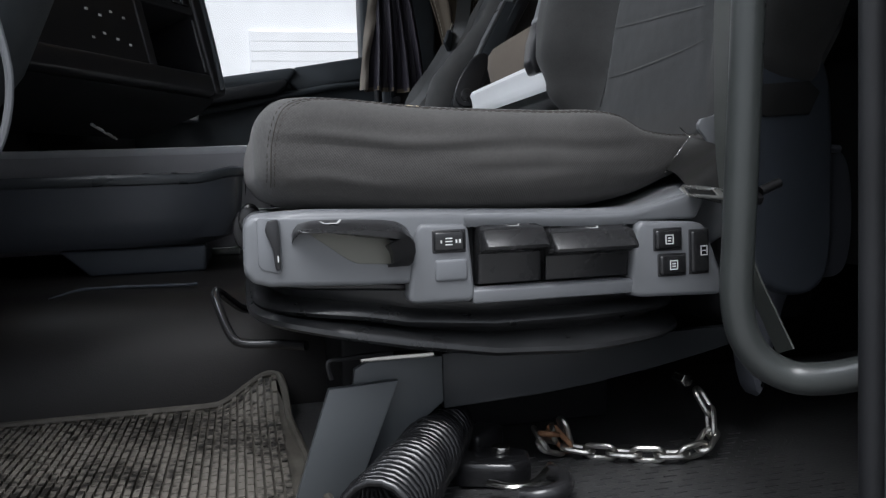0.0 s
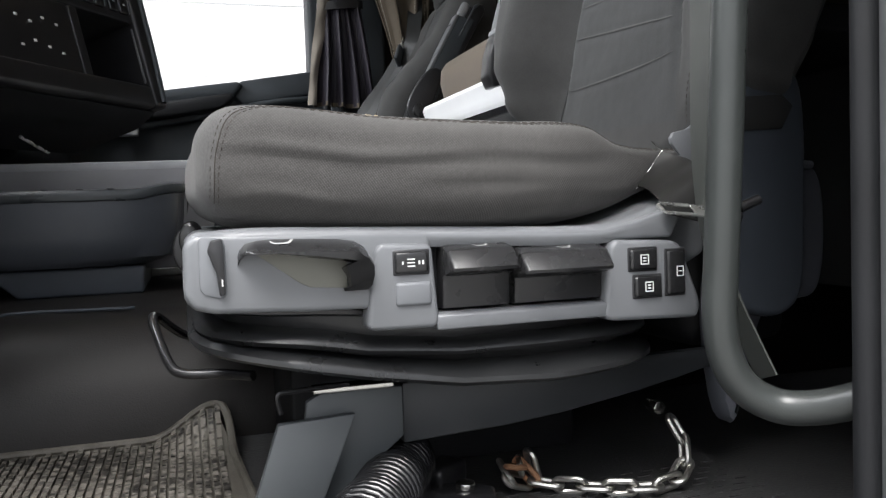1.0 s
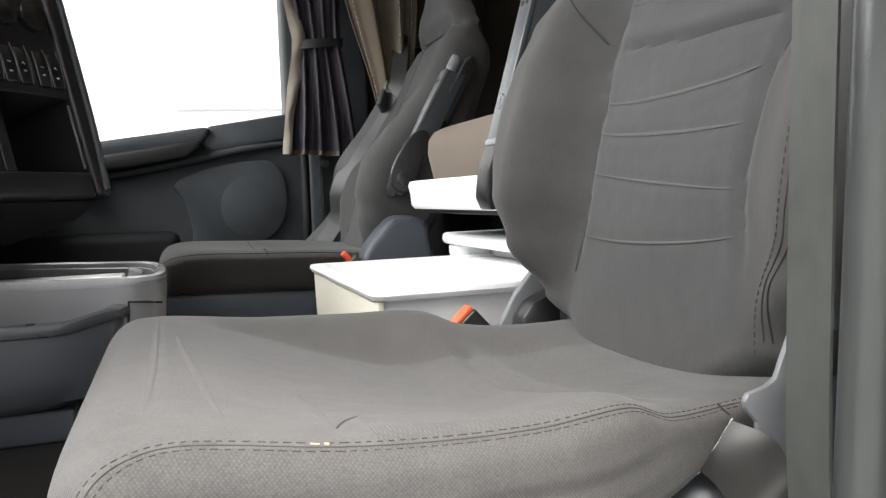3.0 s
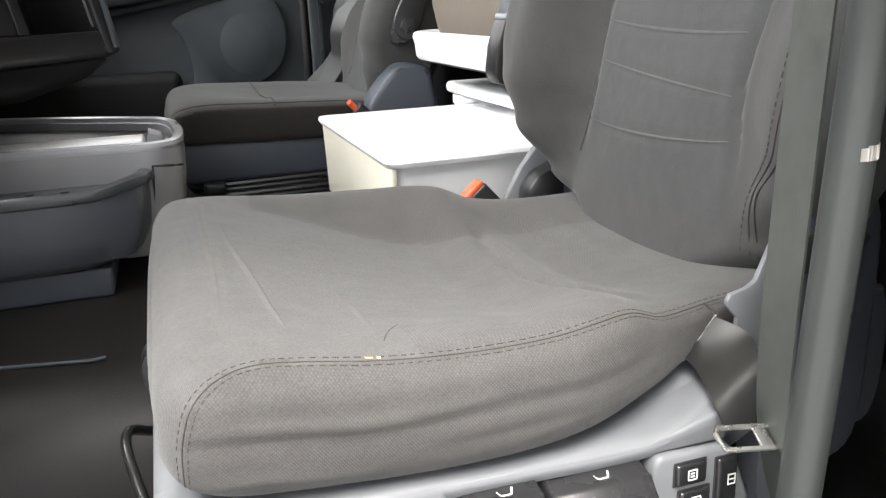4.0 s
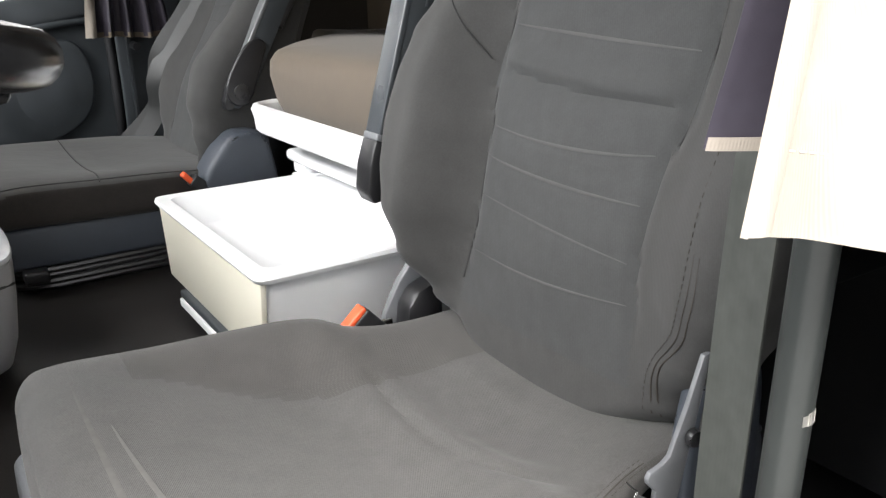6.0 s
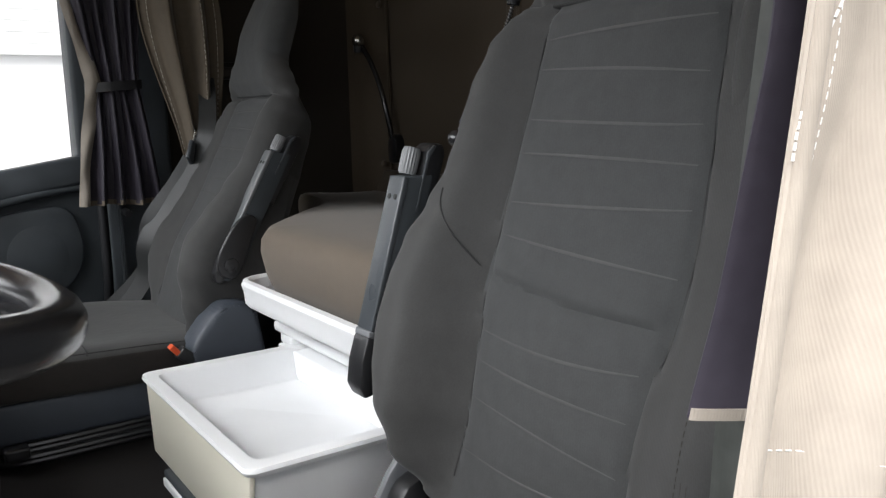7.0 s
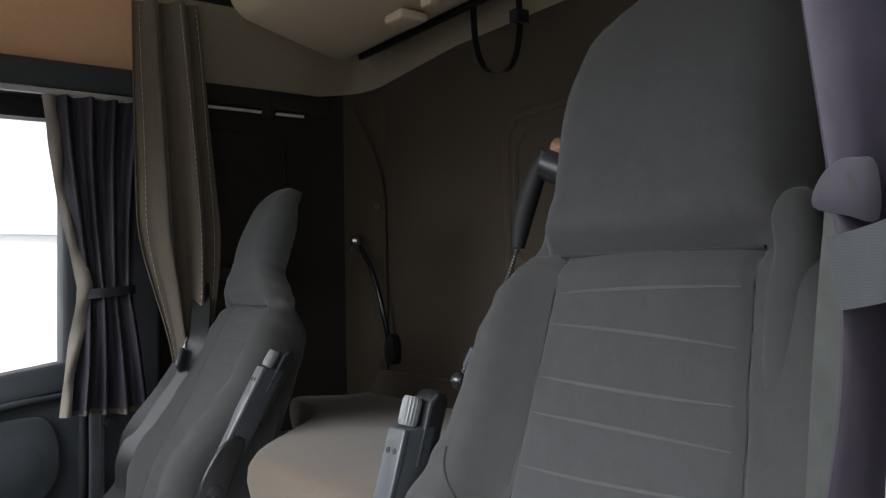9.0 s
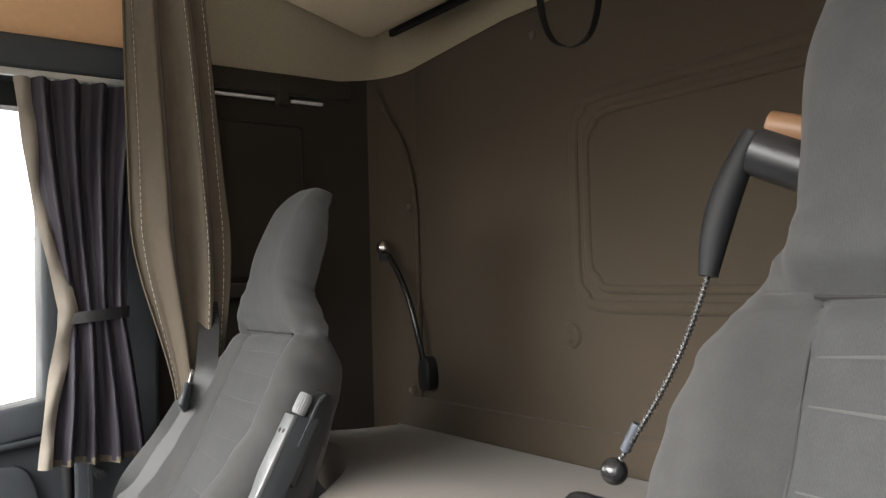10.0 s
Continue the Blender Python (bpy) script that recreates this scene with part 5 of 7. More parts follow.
def strap(pts, width_dir, w, t, name, material, parent, label="", n=8):
    """A flat band along points."""
    P = smooth_path(pts, n)
    W = Vector(width_dir).normalized() * w / 2
    bm = bmesh.new()
    rings = []
    for i, p in enumerate(P):
        tan = (P[min(i + 1, len(P) - 1)] - P[max(i - 1, 0)]).normalized()
        side = (W - tan * W.dot(tan)).normalized() * w / 2
        nrm = tan.cross(side).normalized() * t / 2
        rings.append([p - side - nrm, p + side - nrm, p + side + nrm, p - side + nrm])
    return part(name, loft(rings, True, bm), material, parent, label)


# passenger seat belt
pb = thing("seat_belt", (0.62, 2.50, 0.30), "black seat belt running along the passenger backrest", "seat belt", "seat belts")
strap([(0.45, 2.49, 0.33), pat(0.225, 0.06, 0.010), pat(0.222, 0.14, 0.010), pat(0.215, 0.24, 0.010), pat(0.205, 0.34, 0.010), pat(0.195, 0.42, 0.012), pat(0.190, 0.52, 0.02), (0.72, 2.57, 0.98), (0.62, 2.66, 1.12)], (0.75, -0.66, 0), 0.047, 0.0015, "webbing", WEB, pb)
strap([(0.43, 2.51, 0.34), pat(0.236, 0.08, 0.016), pat(0.228, 0.2, 0.018), pat(0.212, 0.33, 0.016), pat(0.200, 0.41, 0.016)], (0.85, -0.55, 0), 0.045, 0.0015, "webbing", WEB, pb)
tp = pat(0.196, 0.425, 0.02)
part("latch_tongue", move(box(-0.032, 0.032, -0.006, 0.006, -0.026, 0.026, 0.005), pose(*tp, 10, 28, 60)), ARM, pb, "dark slate belt tongue")
part("tongue_plate", move(join(box(-0.014, -0.009, -0.0015, 0.0015, 0.02, 0.06, 0.001), box(0.009, 0.014, -0.0015, 0.0015, 0.02, 0.06, 0.001), box(-0.0085, 0.0085, -0.0015, 0.0015, 0.052, 0.06, 0.001)), pose(*tp, 10, 18, 60)), STEEL, pb, "steel tongue plate")

# ---------------------------------------------------------------- driver's belt and grab rail
rail = thing("grab_rail", (0.383, 0.562, 0.12), "grey coated tubular grab rail beside the open door", "handrail")
rp = smooth_path([(0.383, 0.562, 1.55), (0.383, 0.562, 1.2), (0.383, 0.562, 0.9), (0.383, 0.562, 0.6), (0.383, 0.562, 0.4), (0.382, 0.562, 0.24), (0.382, 0.562, 0.19), (0.388, 0.560, 0.158), (0.402, 0.555, 0.136), (0.422, 0.545, 0.124), (0.438, 0.530, 0.124), (0.452, 0.512, 0.130), (0.468, 0.494, 0.140)], 8)
rp = [p + Vector((0.0056 + (min(p.z, 1.0) - 0.40) * 0.0535, 0.0048, 0)) for p in rp]
part("tube", tube(rp, 0.0128, 20), RAIL, rail)
chip = bmesh.new()
for k in range(7):
    a = -2.2 + 0.13 * k
    box(-0.0035, 0.0035, -0.0035 + 0.002 * (k % 3 == 1), 0.0035, 0.01270, 0.01305, 0, 1, chip)
    vs = [v for v in chip.verts if not v.tag]
    bmesh.ops.transform(chip, verts=vs, matrix=pose(0.3926, 0.5668, 0.476 + 0.0012 * (k % 2)) @ pose(0, 0, 0, 0, 0, -100 + 9 * k) @ pose(0, 0, 0, 0, 90, 0))
    for v in chip.verts:
        v.tag = True
part("worn_patch", chip, BARE, rail, "patch of chipped coating")

belt = thing("seat_belt", (0.39, 0.60, 0.26), "dark grey seat belt hanging beside the driver's seat", "seat belt", "seat belts")
strap([(0.440, 0.562, 1.30), (0.412, 0.566, 1.12), (0.406, 0.577, 1.0), (0.404, 0.594, 0.85), (0.402, 0.609, 0.65), (0.402, 0.618, 0.45), (0.404, 0.622, 0.30), (0.424, 0.628, 0.215), (0.444, 0.620, 0.160), (0.452, 0.609, 0.130)], (0.25, 0.97, 0), 0.046, 0.0016, "webbing", WEB_GREY, belt)
LL = smooth_path([(0.398, 0.712, 0.291), (0.396, 0.69, 0.286), (0.39, 0.665, 0.277), (0.388, 0.65, 0.266)], 6)
RR = smooth_path([(0.423, 0.712, 0.321), (0.438, 0.69, 0.312), (0.431, 0.665, 0.297), (0.425, 0.65, 0.257)], 6)


def loop_fn(u, v):
    i = min(int(u * (len(LL) - 1)), len(LL) - 2)
    f = u * (len(LL) - 1) - i
    a, c = LL[i].lerp(LL[i + 1], f), RR[i].lerp(RR[i + 1], f)
    return a.lerp(c, v)


part("webbing", sheet(loop_fn, 36, 10, 0.0016), WEB_SHADED, belt, "belt end looped over to its anchor")
part("anchor_wire", tube([LL[0] + Vector((-0.002, 0.0, -0.002)), LL[0].lerp(RR[0], 0.5) + Vector((-0.001, -0.001, 0)), RR[0] + Vector((0.001, 0, 0.002))], 0.0007, 6), STEEL, belt, "bent wire clip")
part("anchor_wire", tube(smooth_path([RR[0] + Vector((0.001, 0, 0.002)), RR[0] + Vector((-0.004, 0.003, 0.007)), RR[0] + Vector((-0.007, 0.005, 0.011))], 5), 0.0008, 6), CHROME, belt)
m_t = pose(0.390, 0.626, 0.2695, 25, 6, -6)
ring_o = [(-0.022, -0.009), (0.024, -0.009), (0.027, -0.005), (0.027, 0.006), (0.022, 0.009), (-0.020, 0.009), (-0.023, 0.004)]
bars = [tube([Vector((x, y, 0)) for x, y in ring_o], 0.0022, 8, True, None, 0.7, (0, 0, 1)), box(0.006, 0.016, -0.008, 0.008, -0.001, 0.001, 0.0006)]
part("latch_tongue", move(join(*bars), m_t), STEEL, belt, "steel belt tongue with an open slot")
part("tongue_grip", move(box(0.022, 0.046, -0.010, 0.012, -0.004, 0.004, 0.002), m_t), BLACK, belt, "black grip of the belt tongue")
part("stop_pin", tube([(0.436, 0.62, 0.269), (0.455, 0.62, 0.276)], 0.0042, 10), BLACK, belt)
part("guide_ring", move(box(-0.030, 0.030, -0.006, 0.006, -0.016, 0.016, 0.008), pose(0.446, 0.560, 1.32, 0, -20, 20)), BLACK, belt, "black upper belt guide")

# ---------------------------------------------------------------- seat pedestal and floor clutter
ped = thing("seat_pedestal", (0.24, 0.92, 0.0), "dark painted steel pedestal under the driver's seat", "pedestal")
part("side_plate", prism([(0.180, 0.070), (0.180, 0.124), (0.53, 0.128), (0.53, 0.116), (0.46, 0.101), (0.40, 0.090), (0.34, 0.081), (0.28, 0.075)], "y", 0.752, 0.765, 0.002), PLATE_SHADED, ped, "rear side plate with its shade painted in")
part("front_side_plate", prism([(0.094, 0.118), (0.106, 0.124), (0.178, 0.124), (0.178, 0.080), (0.100, 0.02), (0.082, 0.01)], "y", 0.742, 0.750, 0.0015), STEEL_PAINT, ped)
part("front_plate", prism([(0.068, 0.106), (0.132, 0.109), (0.086, 0.0), (0.030, -0.005)], "y", 0.722, 0.732, 0.0015), STEEL_PAINT, ped, "folded slate steel plate")
part("bolt_hole", move(prism([(0.006 * math.cos(i * math.pi / 8), 0.006 * math.sin(i * math.pi / 8)) for i in range(16)], "y", 0, 0.004), pose(0.100, 0.739, 0.045)), THREAD, ped)
part("core", box(0.10, 0.42, 0.90, 1.08, 0.0, 0.13, 0.004), TRIM_BLACK, ped)
part("bracket_wire", tube(smooth_path([(0.072, 0.735, 0.112), (0.070, 0.735, 0.128), (0.085, 0.735, 0.130), (0.13, 0.738, 0.131)], 6), 0.0022, 6), BLACK, ped)
part("latch", box(0.10, 0.17, 0.74, 0.76, 0.124, 0.129, 0.001), CHROME, ped)

hose = thing("coiled_air_hose", (0.14, 0.71, 0.0), "glossy black coiled air hose lying on the cab floor", "hose")
core = smooth_path([(0.085, 0.585, 0.035), (0.115, 0.645, 0.036), (0.145, 0.700, 0.037), (0.172, 0.75, 0.040), (0.190, 0.785, 0.046)], 10)
turns, npt = 28, 28 * 18
pts = []
for i in range(npt + 1):
    f = i / npt * (len(core) - 1)
    k = min(int(f), len(core) - 2)
    p = core[k].lerp(core[k + 1], f - k)
    t = (core[k + 1] - core[k]).normalized()
    sd = t.cross(Vector((0, 0, 1))).normalized()
    # the turns lean over and are not quite even
    a = 2 * math.pi * turns * i / npt + 0.25 * math.sin(17 * i / npt)
    rr = 0.0300 - 0.0055 * i / npt + 0.0008 * math.sin(23 * i / npt)
    pts.append(p + rr * (math.cos(a) * sd + math.sin(a) * sd.cross(t)) + 0.006 * math.sin(a) * t)
part("coil", tube(pts, 0.0039, 10), GLOSS, hose)
part("coupling", move(box(-0.02, 0.03, -0.016, 0.016, -0.012, 0.012, 0.006), pose(0.225, 0.80, 0.02, 0, 0, 40)), BLACK, hose, "black hose coupling")

lock = thing("steering_lock", (0.24, 0.70, 0.0), "black metal lock body lying with its chain on the floor", "lock")
part("lock_body", move(prism([(-0.045, -0.022), (-0.03, -0.030), (0.02, -0.028), (0.035, -0.01), (0.03, 0.02), (0.0, 0.028), (-0.04, 0.02)], "z", 0.0, 0.024, 0.005), pose(0.225, 0.735, 0.002, 0, 0, -25)), GLOSS, lock)
part("shackle", tube(smooth_path([(0.225, 0.660, 0.012), (0.240, 0.650, 0.014), (0.262, 0.655, 0.016), (0.272, 0.680, 0.016), (0.268, 0.70, 0.014)], 6), 0.008, 10), BLACK_SATIN, lock, "bent black shackle")
part("polished_edge", tube(smooth_path([(0.204, 0.690, 0.016), (0.220, 0.668, 0.018), (0.244, 0.674, 0.018), (0.262, 0.696, 0.018), (0.274, 0.716, 0.016)], 6), 0.0045, 8, False, None, 0.6), CHROME, lock, "bright polished edge")
part("key_barrel", move(prism([(0.009 * math.cos(i * math.pi / 10), 0.009 * math.sin(i * math.pi / 10)) for i in range(20)], "z", 0, 0.006, 0.0015), pose(0.232, 0.74, 0.026)), CHROME, lock)
part("key_pin", tube([(0.238, 0.655, 0.012), (0.236, 0.640, 0.010)], 0.004, 8), CHROME, lock)

chain = thing("steel_chain", (0.38, 0.74, 0.0), "galvanised steel chain, partly rusty, lying on the cab floor", "chain")
route = smooth_path([(0.292, 0.772, 0.028), (0.300, 0.790, 0.030), (0.310, 0.775, 0.012), (0.322, 0.768, 0.009), (0.360, 0.742, 0.009), (0.400, 0.722, 0.009), (0.430, 0.718, 0.010), (0.452, 0.728, 0.018), (0.462, 0.742, 0.040), (0.456, 0.752, 0.058), (0.446, 0.755, 0.069)], 10)
lens = [0.0]
for a, c in zip(route, route[1:]):
    lens.append(lens[-1] + (c - a).length)


def along(d):
    for i in range(len(route) - 1):
        if d <= lens[i + 1]:
            return route[i].lerp(route[i + 1], (d - lens[i]) / max(1e-6, lens[i + 1] - lens[i]))
    return route[-1]


d, k = 0.0, 0
while d + 0.03 < lens[-1] + 0.006:
    a, c = along(d), along(min(d + 0.030, lens[-1]))
    t = (c - a).normalized()
    mid = (a + c) / 2
    s = t.cross(Vector((0, 0, 1))).normalized()
    u = s.cross(t)
    if k % 2:
        s, u = (0.35 * s + 0.94 * u), (0.94 * s - 0.35 * u)
    L, w = 0.0155, 0.0075
    loop = [mid + t * (math.copysign(L - w, math.cos(q)) + w * math.cos(q)) + s * w * math.sin(q) for q in (2 * math.pi * j / 20 for j in range(20))]
    part("link", tube(loop, 0.0030, 8, True), RUST if k < 2 else CHAIN_STEEL, chain, "rusty link" if k < 2 else "")
    d += 0.0235
    k += 1
for q, rot3 in (((0.298, 0.778, 0.012), (40, 20, 10)), ((0.306, 0.790, 0.022), (80, 10, 70)), ((0.314, 0.778, 0.026), (20, 70, 30)), ((0.290, 0.785, 0.018), (60, -30, 100))):
    loop = [Vector((math.copysign(0.008, math.cos(a)) + 0.0075 * math.cos(a), 0.0075 * math.sin(a), 0)) for a in (2 * math.pi * j / 20 for j in range(20))]
    part("link", move(tube(loop, 0.0030, 8, True), pose(*q, *rot3)), CHAIN_STEEL, chain)
part("anchor_bolt", move(prism([(0.007 * math.cos(i * math.pi / 3), 0.007 * math.sin(i * math.pi / 3)) for i in range(6)], "y", -0.004, 0.016, 0.001), pose(0.4385, 0.752, 0.0745)), CHROME, chain)

# rubber mat with its ribs in the driver's footwell
edge = [(-0.62, 0.50), (-0.3, 0.50), (0.055, 0.50), (0.066, 0.54), (0.064, 0.70), (0.053, 0.86), (0.046, 0.98), (0.042, 1.06), (0.028, 1.092), (-0.01, 1.098), (-0.10, 1.098), (-0.35, 1.098), (-0.62, 1.098)]
rm = thing("rubber_floor_mat", (-0.25, 0.8, 0.0), "dirty ribbed rubber floor mat in the driver's footwell", "floor mat")


def climb(bm):
    """The mat's inner corner climbs the tunnel."""
    for v in bm.verts:
        v.co.z += 0.038 * step01((v.co.x + 0.05) / 0.08) * step01((v.co.y - 1.0) / 0.09)
    return bm


base_bm = sheet(lambda u, v: Vector((-0.62 + (0.620 + lerp_table([(0.50, 0.058), (0.54, 0.066), (0.70, 0.064), (0.86, 0.053), (1.0, 0.045), (1.10, 0.028)], 0.50 + 0.60 * v)) * u, 0.50 + 0.60 * v, 0.005)), 60, 60, 0.004)
part("mat_base", climb(base_bm), RUBBER, rm)
part("mat_rim", climb(tube(smooth_path([(x, y, 0.008) for x, y in edge], 6, True), 0.005, 8, True)), RUBBER, rm)
ribs = bmesh.new()
rnd = random.Random(5)
row = 0
x = -0.60
while x < 0.030:
    y = 0.515 + (0.010 if row % 2 else 0.0)
    while y < 1.072:
        box(x, x + 0.0056, y, y + 0.0165, 0.004, 0.0090 + 0.0008 * rnd.random(), 0, 1, ribs)
        y += 0.0195
    x += 0.0086
    row += 1
tagged(part("mat_ribs", climb(ribs), RIB, rm, "", False), "", "", "", "stuff")

# anti-slip bars moulded into the floor beside the seat
tread = bmesh.new()
for i in range(18):
    for j in range(22):
        x, y = 0.09 + 0.024 * i + (0.012 if j % 2 else 0.0), 0.50 + 0.0135 * j
        box(x, x + 0.013, y, y + 0.0022, -0.0005, 0.0011, 0, 1, tread)
tagged(part("tread_bars", tread, VINYL, floor, "", False), "low moulded anti-slip bars", "", "", "stuff")

# ---------------------------------------------------------------- centre console and dash
con = thing("centre_console", (-0.2, 1.7, 0.155), "slate plastic centre console with an open tray and a pull-out bin", "console")


def con_ring(k, z, tip=0.0):
    """Outline of the console at a height; k shrinks it."""
    o = [(-0.62, 1.56), (-0.36, 1.555), (-0.19, 1.548), (-0.06, 1.535), (0.0, 1.522), (0.035, 1.528), (0.058, 1.56), (0.066, 1.64), (0.062, 1.74), (0.048, 1.82), (0.0, 1.87), (-0.2, 1.99), (-0.4, 2.06), (-0.62, 2.08)]
    cx, cyy = -0.25, 1.74
    return [Vector((cx + (x - cx) * k + tip, cyy + (y - cyy) * k, z)) for x, y in o]


def fine(ring):
    return smooth_path(ring, 4, True)


body = loft([fine(con_ring(0.86, 0.190)), fine(con_ring(0.93, 0.205)), fine(con_ring(0.965, 0.24)), fine(con_ring(0.99, 0.30)), fine(con_ring(1.0, 0.345)), fine(con_ring(0.995, 0.362)), fine(con_ring(0.965, 0.366)), fine(con_ring(0.945, 0.362)), fine(con_ring(0.93, 0.340))])
part("body", body, CONSOLE_GREY, con, "grey console body")
part("tray_rim", loft([fine(con_ring(0.995, 0.360)), fine(con_ring(1.005, 0.366)), fine(con_ring(1.0, 0.372)), fine(con_ring(0.975, 0.374)), fine(con_ring(0.955, 0.371)), fine(con_ring(0.95, 0.360))], False), RIM_GREY, con, "worn grey rim round the tray")
part("tray_liner", loft([fine(con_ring(0.945, 0.345)), fine(con_ring(0.94, 0.348))]), BLACK, con)
part("tray_lid", box(-0.42, 0.005, 1.572, 1.650, 0.349, 0.371, 0.004), LID_PALE, con, "pale sliding lid")
part("tray_wedge", prism([(0.006, 0.349), (0.040, 0.349), (0.032, 0.372), (0.012, 0.378)], "y", 1.60, 1.66, 0.002), GREY_LIGHT, con)
part("front_seam", tube([(0.058, 1.558, 0.330), (0.036, 1.526, 0.336), (0.014, 1.5215, 0.338), (0.012, 1.524, 0.310), (0.008, 1.530, 0.262), (0.004, 1.536, 0.225)], 0.0020, 6), THREAD, con)


def bin_ring(k, z):
    o = [(-0.62, 1.50), (-0.40, 1.46), (-0.19, 1.445), (-0.08, 1.452), (-0.02, 1.472), (-0.002, 1.50), (-0.02, 1.56), (-0.3, 1.60), (-0.62, 1.60)]
    return smooth_path([Vector((-0.3 + (x + 0.3) * k, 1.56 + (y - 1.56) * k, z)) for x, y in o], 4, True)


def raised_end(bm):
    """The lip sweeps up at the bin's handle end."""
    for v in bm.verts:
        v.co.z += 0.011 * step01((v.co.x + 0.075) / 0.07)
    return bm


binp = part("pull_out_bin", loft([bin_ring(0.80, 0.202), bin_ring(0.92, 0.215), bin_ring(0.98, 0.25), bin_ring(1.0, 0.30), bin_ring(1.0, 0.320), bin_ring(0.955, 0.320), bin_ring(0.94, 0.296), bin_ring(0.92, 0.290)]), BIN_SLATE, con, "slate pull-out bin")
part("bin_lip", raised_end(loft([bin_ring(1.0, 0.306), bin_ring(1.022, 0.308), bin_ring(1.032, 0.314), bin_ring(1.026, 0.321), bin_ring(1.0, 0.3245), bin_ring(0.968, 0.325), bin_ring(0.958, 0.321), bin_ring(0.953, 0.308)])), ARM, binp, "dark rounded handle lip of the bin")
for x in (-0.20, -0.150, -0.105):
    part("lip_stud", move(prism([(0.006 * math.cos(i * math.pi / 8), 0.006 * math.sin(i * math.pi / 8)) for i in range(16)], "z", 0, 0.002, 0.0008), pose(x, 1.452, 0.3243)), BLACK, binp)
part("foot_panel", prism([(-0.300, 0.200), (-0.062, 0.200), (-0.064, 0.155), (-0.252, 0.155)], "y", 1.480, 1.95, 0.005, 3), GREY_DARK, con)
part("mat_edge", tube(smooth_path([(-0.262, 1.215, 0.149), (-0.232, 1.247, 0.156), (-0.202, 1.256, 0.157), (-0.135, 1.244, 0.157), (-0.085, 1.234, 0.157), (-0.066, 1.236, 0.157)], 8), 0.0024, 8), GREY_DARK, con, "raised edge of the floor covering")

dash = thing("dashboard", (-0.4, 1.4, 0.45), "black dashboard centre stack with switches and an open cubby", "dashboard")
# the stack turns towards the driver; local: x along the face, z up, y into the dash
ca, sa, ct, stt = math.cos(radians(56)), math.sin(radians(56)), math.cos(radians(14)), math.sin(radians(14))
M = Matrix(((-ca, -sa * ct, -sa * stt, -0.028), (-sa, ca * ct, ca * stt, 1.80), (0, -stt, ct, 0.512), (0, 0, 0, 1)))


def stk(bm):
    return move(bm, M)


stack = part("side_post", stk(box(-0.002, 0.034, -0.012, 0.22, -0.02, 0.46, 0.008)), BLACK, dash, "black edge of the centre stack")
part("lower_bar", stk(box(0.034, 0.56, -0.010, 0.22, -0.022, 0.022, 0.008)), BLACK, dash)
part("divider", stk(box(0.19, 0.212, -0.004, 0.118, 0.022, 0.149, 0.003)), BLACK, dash)
part("switch_panel", stk(box(0.0345, 0.56, -0.004, 0.22, 0.150, 0.46, 0.004)), BLACK, dash)
part("cubby_back", stk(box(0.0345, 0.212, 0.12, 0.22, 0.0225, 0.1495)), TRIM_BLACK, dash)
part("radio_panel", stk(box(0.213, 0.56, -0.002, 0.2, 0.0225, 0.1495, 0.003)), BLACK, dash)
part("face_edge", stk(tube(smooth_path([(0.014, -0.014, -0.012), (0.006, -0.014, 0.10), (0.004, -0.014, 0.25), (0.004, -0.014, 0.45)], 6), 0.006, 8)), TRIM, stack)
part("cubby_edge", stk(box(0.036, 0.039, -0.002, 0.001, 0.03, 0.14)), GREY, stack)
for i, x in enumerate((0.055, 0.085, 0.125, 0.155, 0.185, 0.23, 0.27)):
    sw = part("switch", stk(box(x - 0.012, x + 0.012, -0.010, 0.0, 0.165, 0.225, 0.003)), BLACK_SATIN, stack)
    part("switch_mark", stk(box(x - 0.003, x + 0.003, -0.0106, -0.0098, 0.181 + 0.002 * (i % 3), 0.1835 + 0.002 * (i % 3))), WORN_PRINT, sw)
    part("switch_mark", stk(tube([(x - 0.003, -0.0102, 0.197), (x, -0.0102, 0.201 - 0.003 * (i % 2)), (x + 0.003, -0.0102, 0.198)], 0.0008, 5)), WORN_PRINT, sw)
    part("switch_edge", stk(tube(smooth_path([(x - 0.013, -0.0085, 0.167), (x - 0.0155, -0.009, 0.190), (x - 0.0155, -0.009, 0.210), (x - 0.012, -0.0085, 0.230)], 4), 0.0008, 6)), GREY, sw)
for x in (0.06, 0.12):
    part("dial", stk(move(prism([(0.026 * math.cos(i * math.pi / 16), 0.026 * math.sin(i * math.pi / 16)) for i in range(32)], "y", -0.018, 0.0, 0.003), pose(x + 0.02, 0, 0.285))), BLACK_SATIN, stack, "round black dial")
for i in range(8):
    x, z = 0.25 + 0.03 * (i % 4), 0.05 + 0.045 * (i // 4) + 0.006 * (i % 3)
    part("switch_mark", stk(box(x, x + 0.006, -0.0035, -0.0022, z, z + 0.004)), WHITE_PRINT, stack)
part("bright_strip", tube([(-0.246, 1.553, 0.418), (-0.222, 1.600, 0.401), (-0.214, 1.616, 0.396)], 0.0028, 8), STEEL, dash, "bright metal strip")
part("stack_underside", stk(prism([(0.0, -0.024), (0.22, -0.024), (0.22, -0.05), (0.06, -0.045)], "x", 0.01, 0.56, 0.012, 3)), TRIM_BLACK, dash)
part("main_dash", join(box(-0.8, -0.42, 0.55, 2.70, 0.35, 0.80, 0.04), box(-0.8, -0.30, 1.85, 2.70, 0.40, 0.74, 0.04)), TRIM_BLACK, dash, "black main dashboard body")

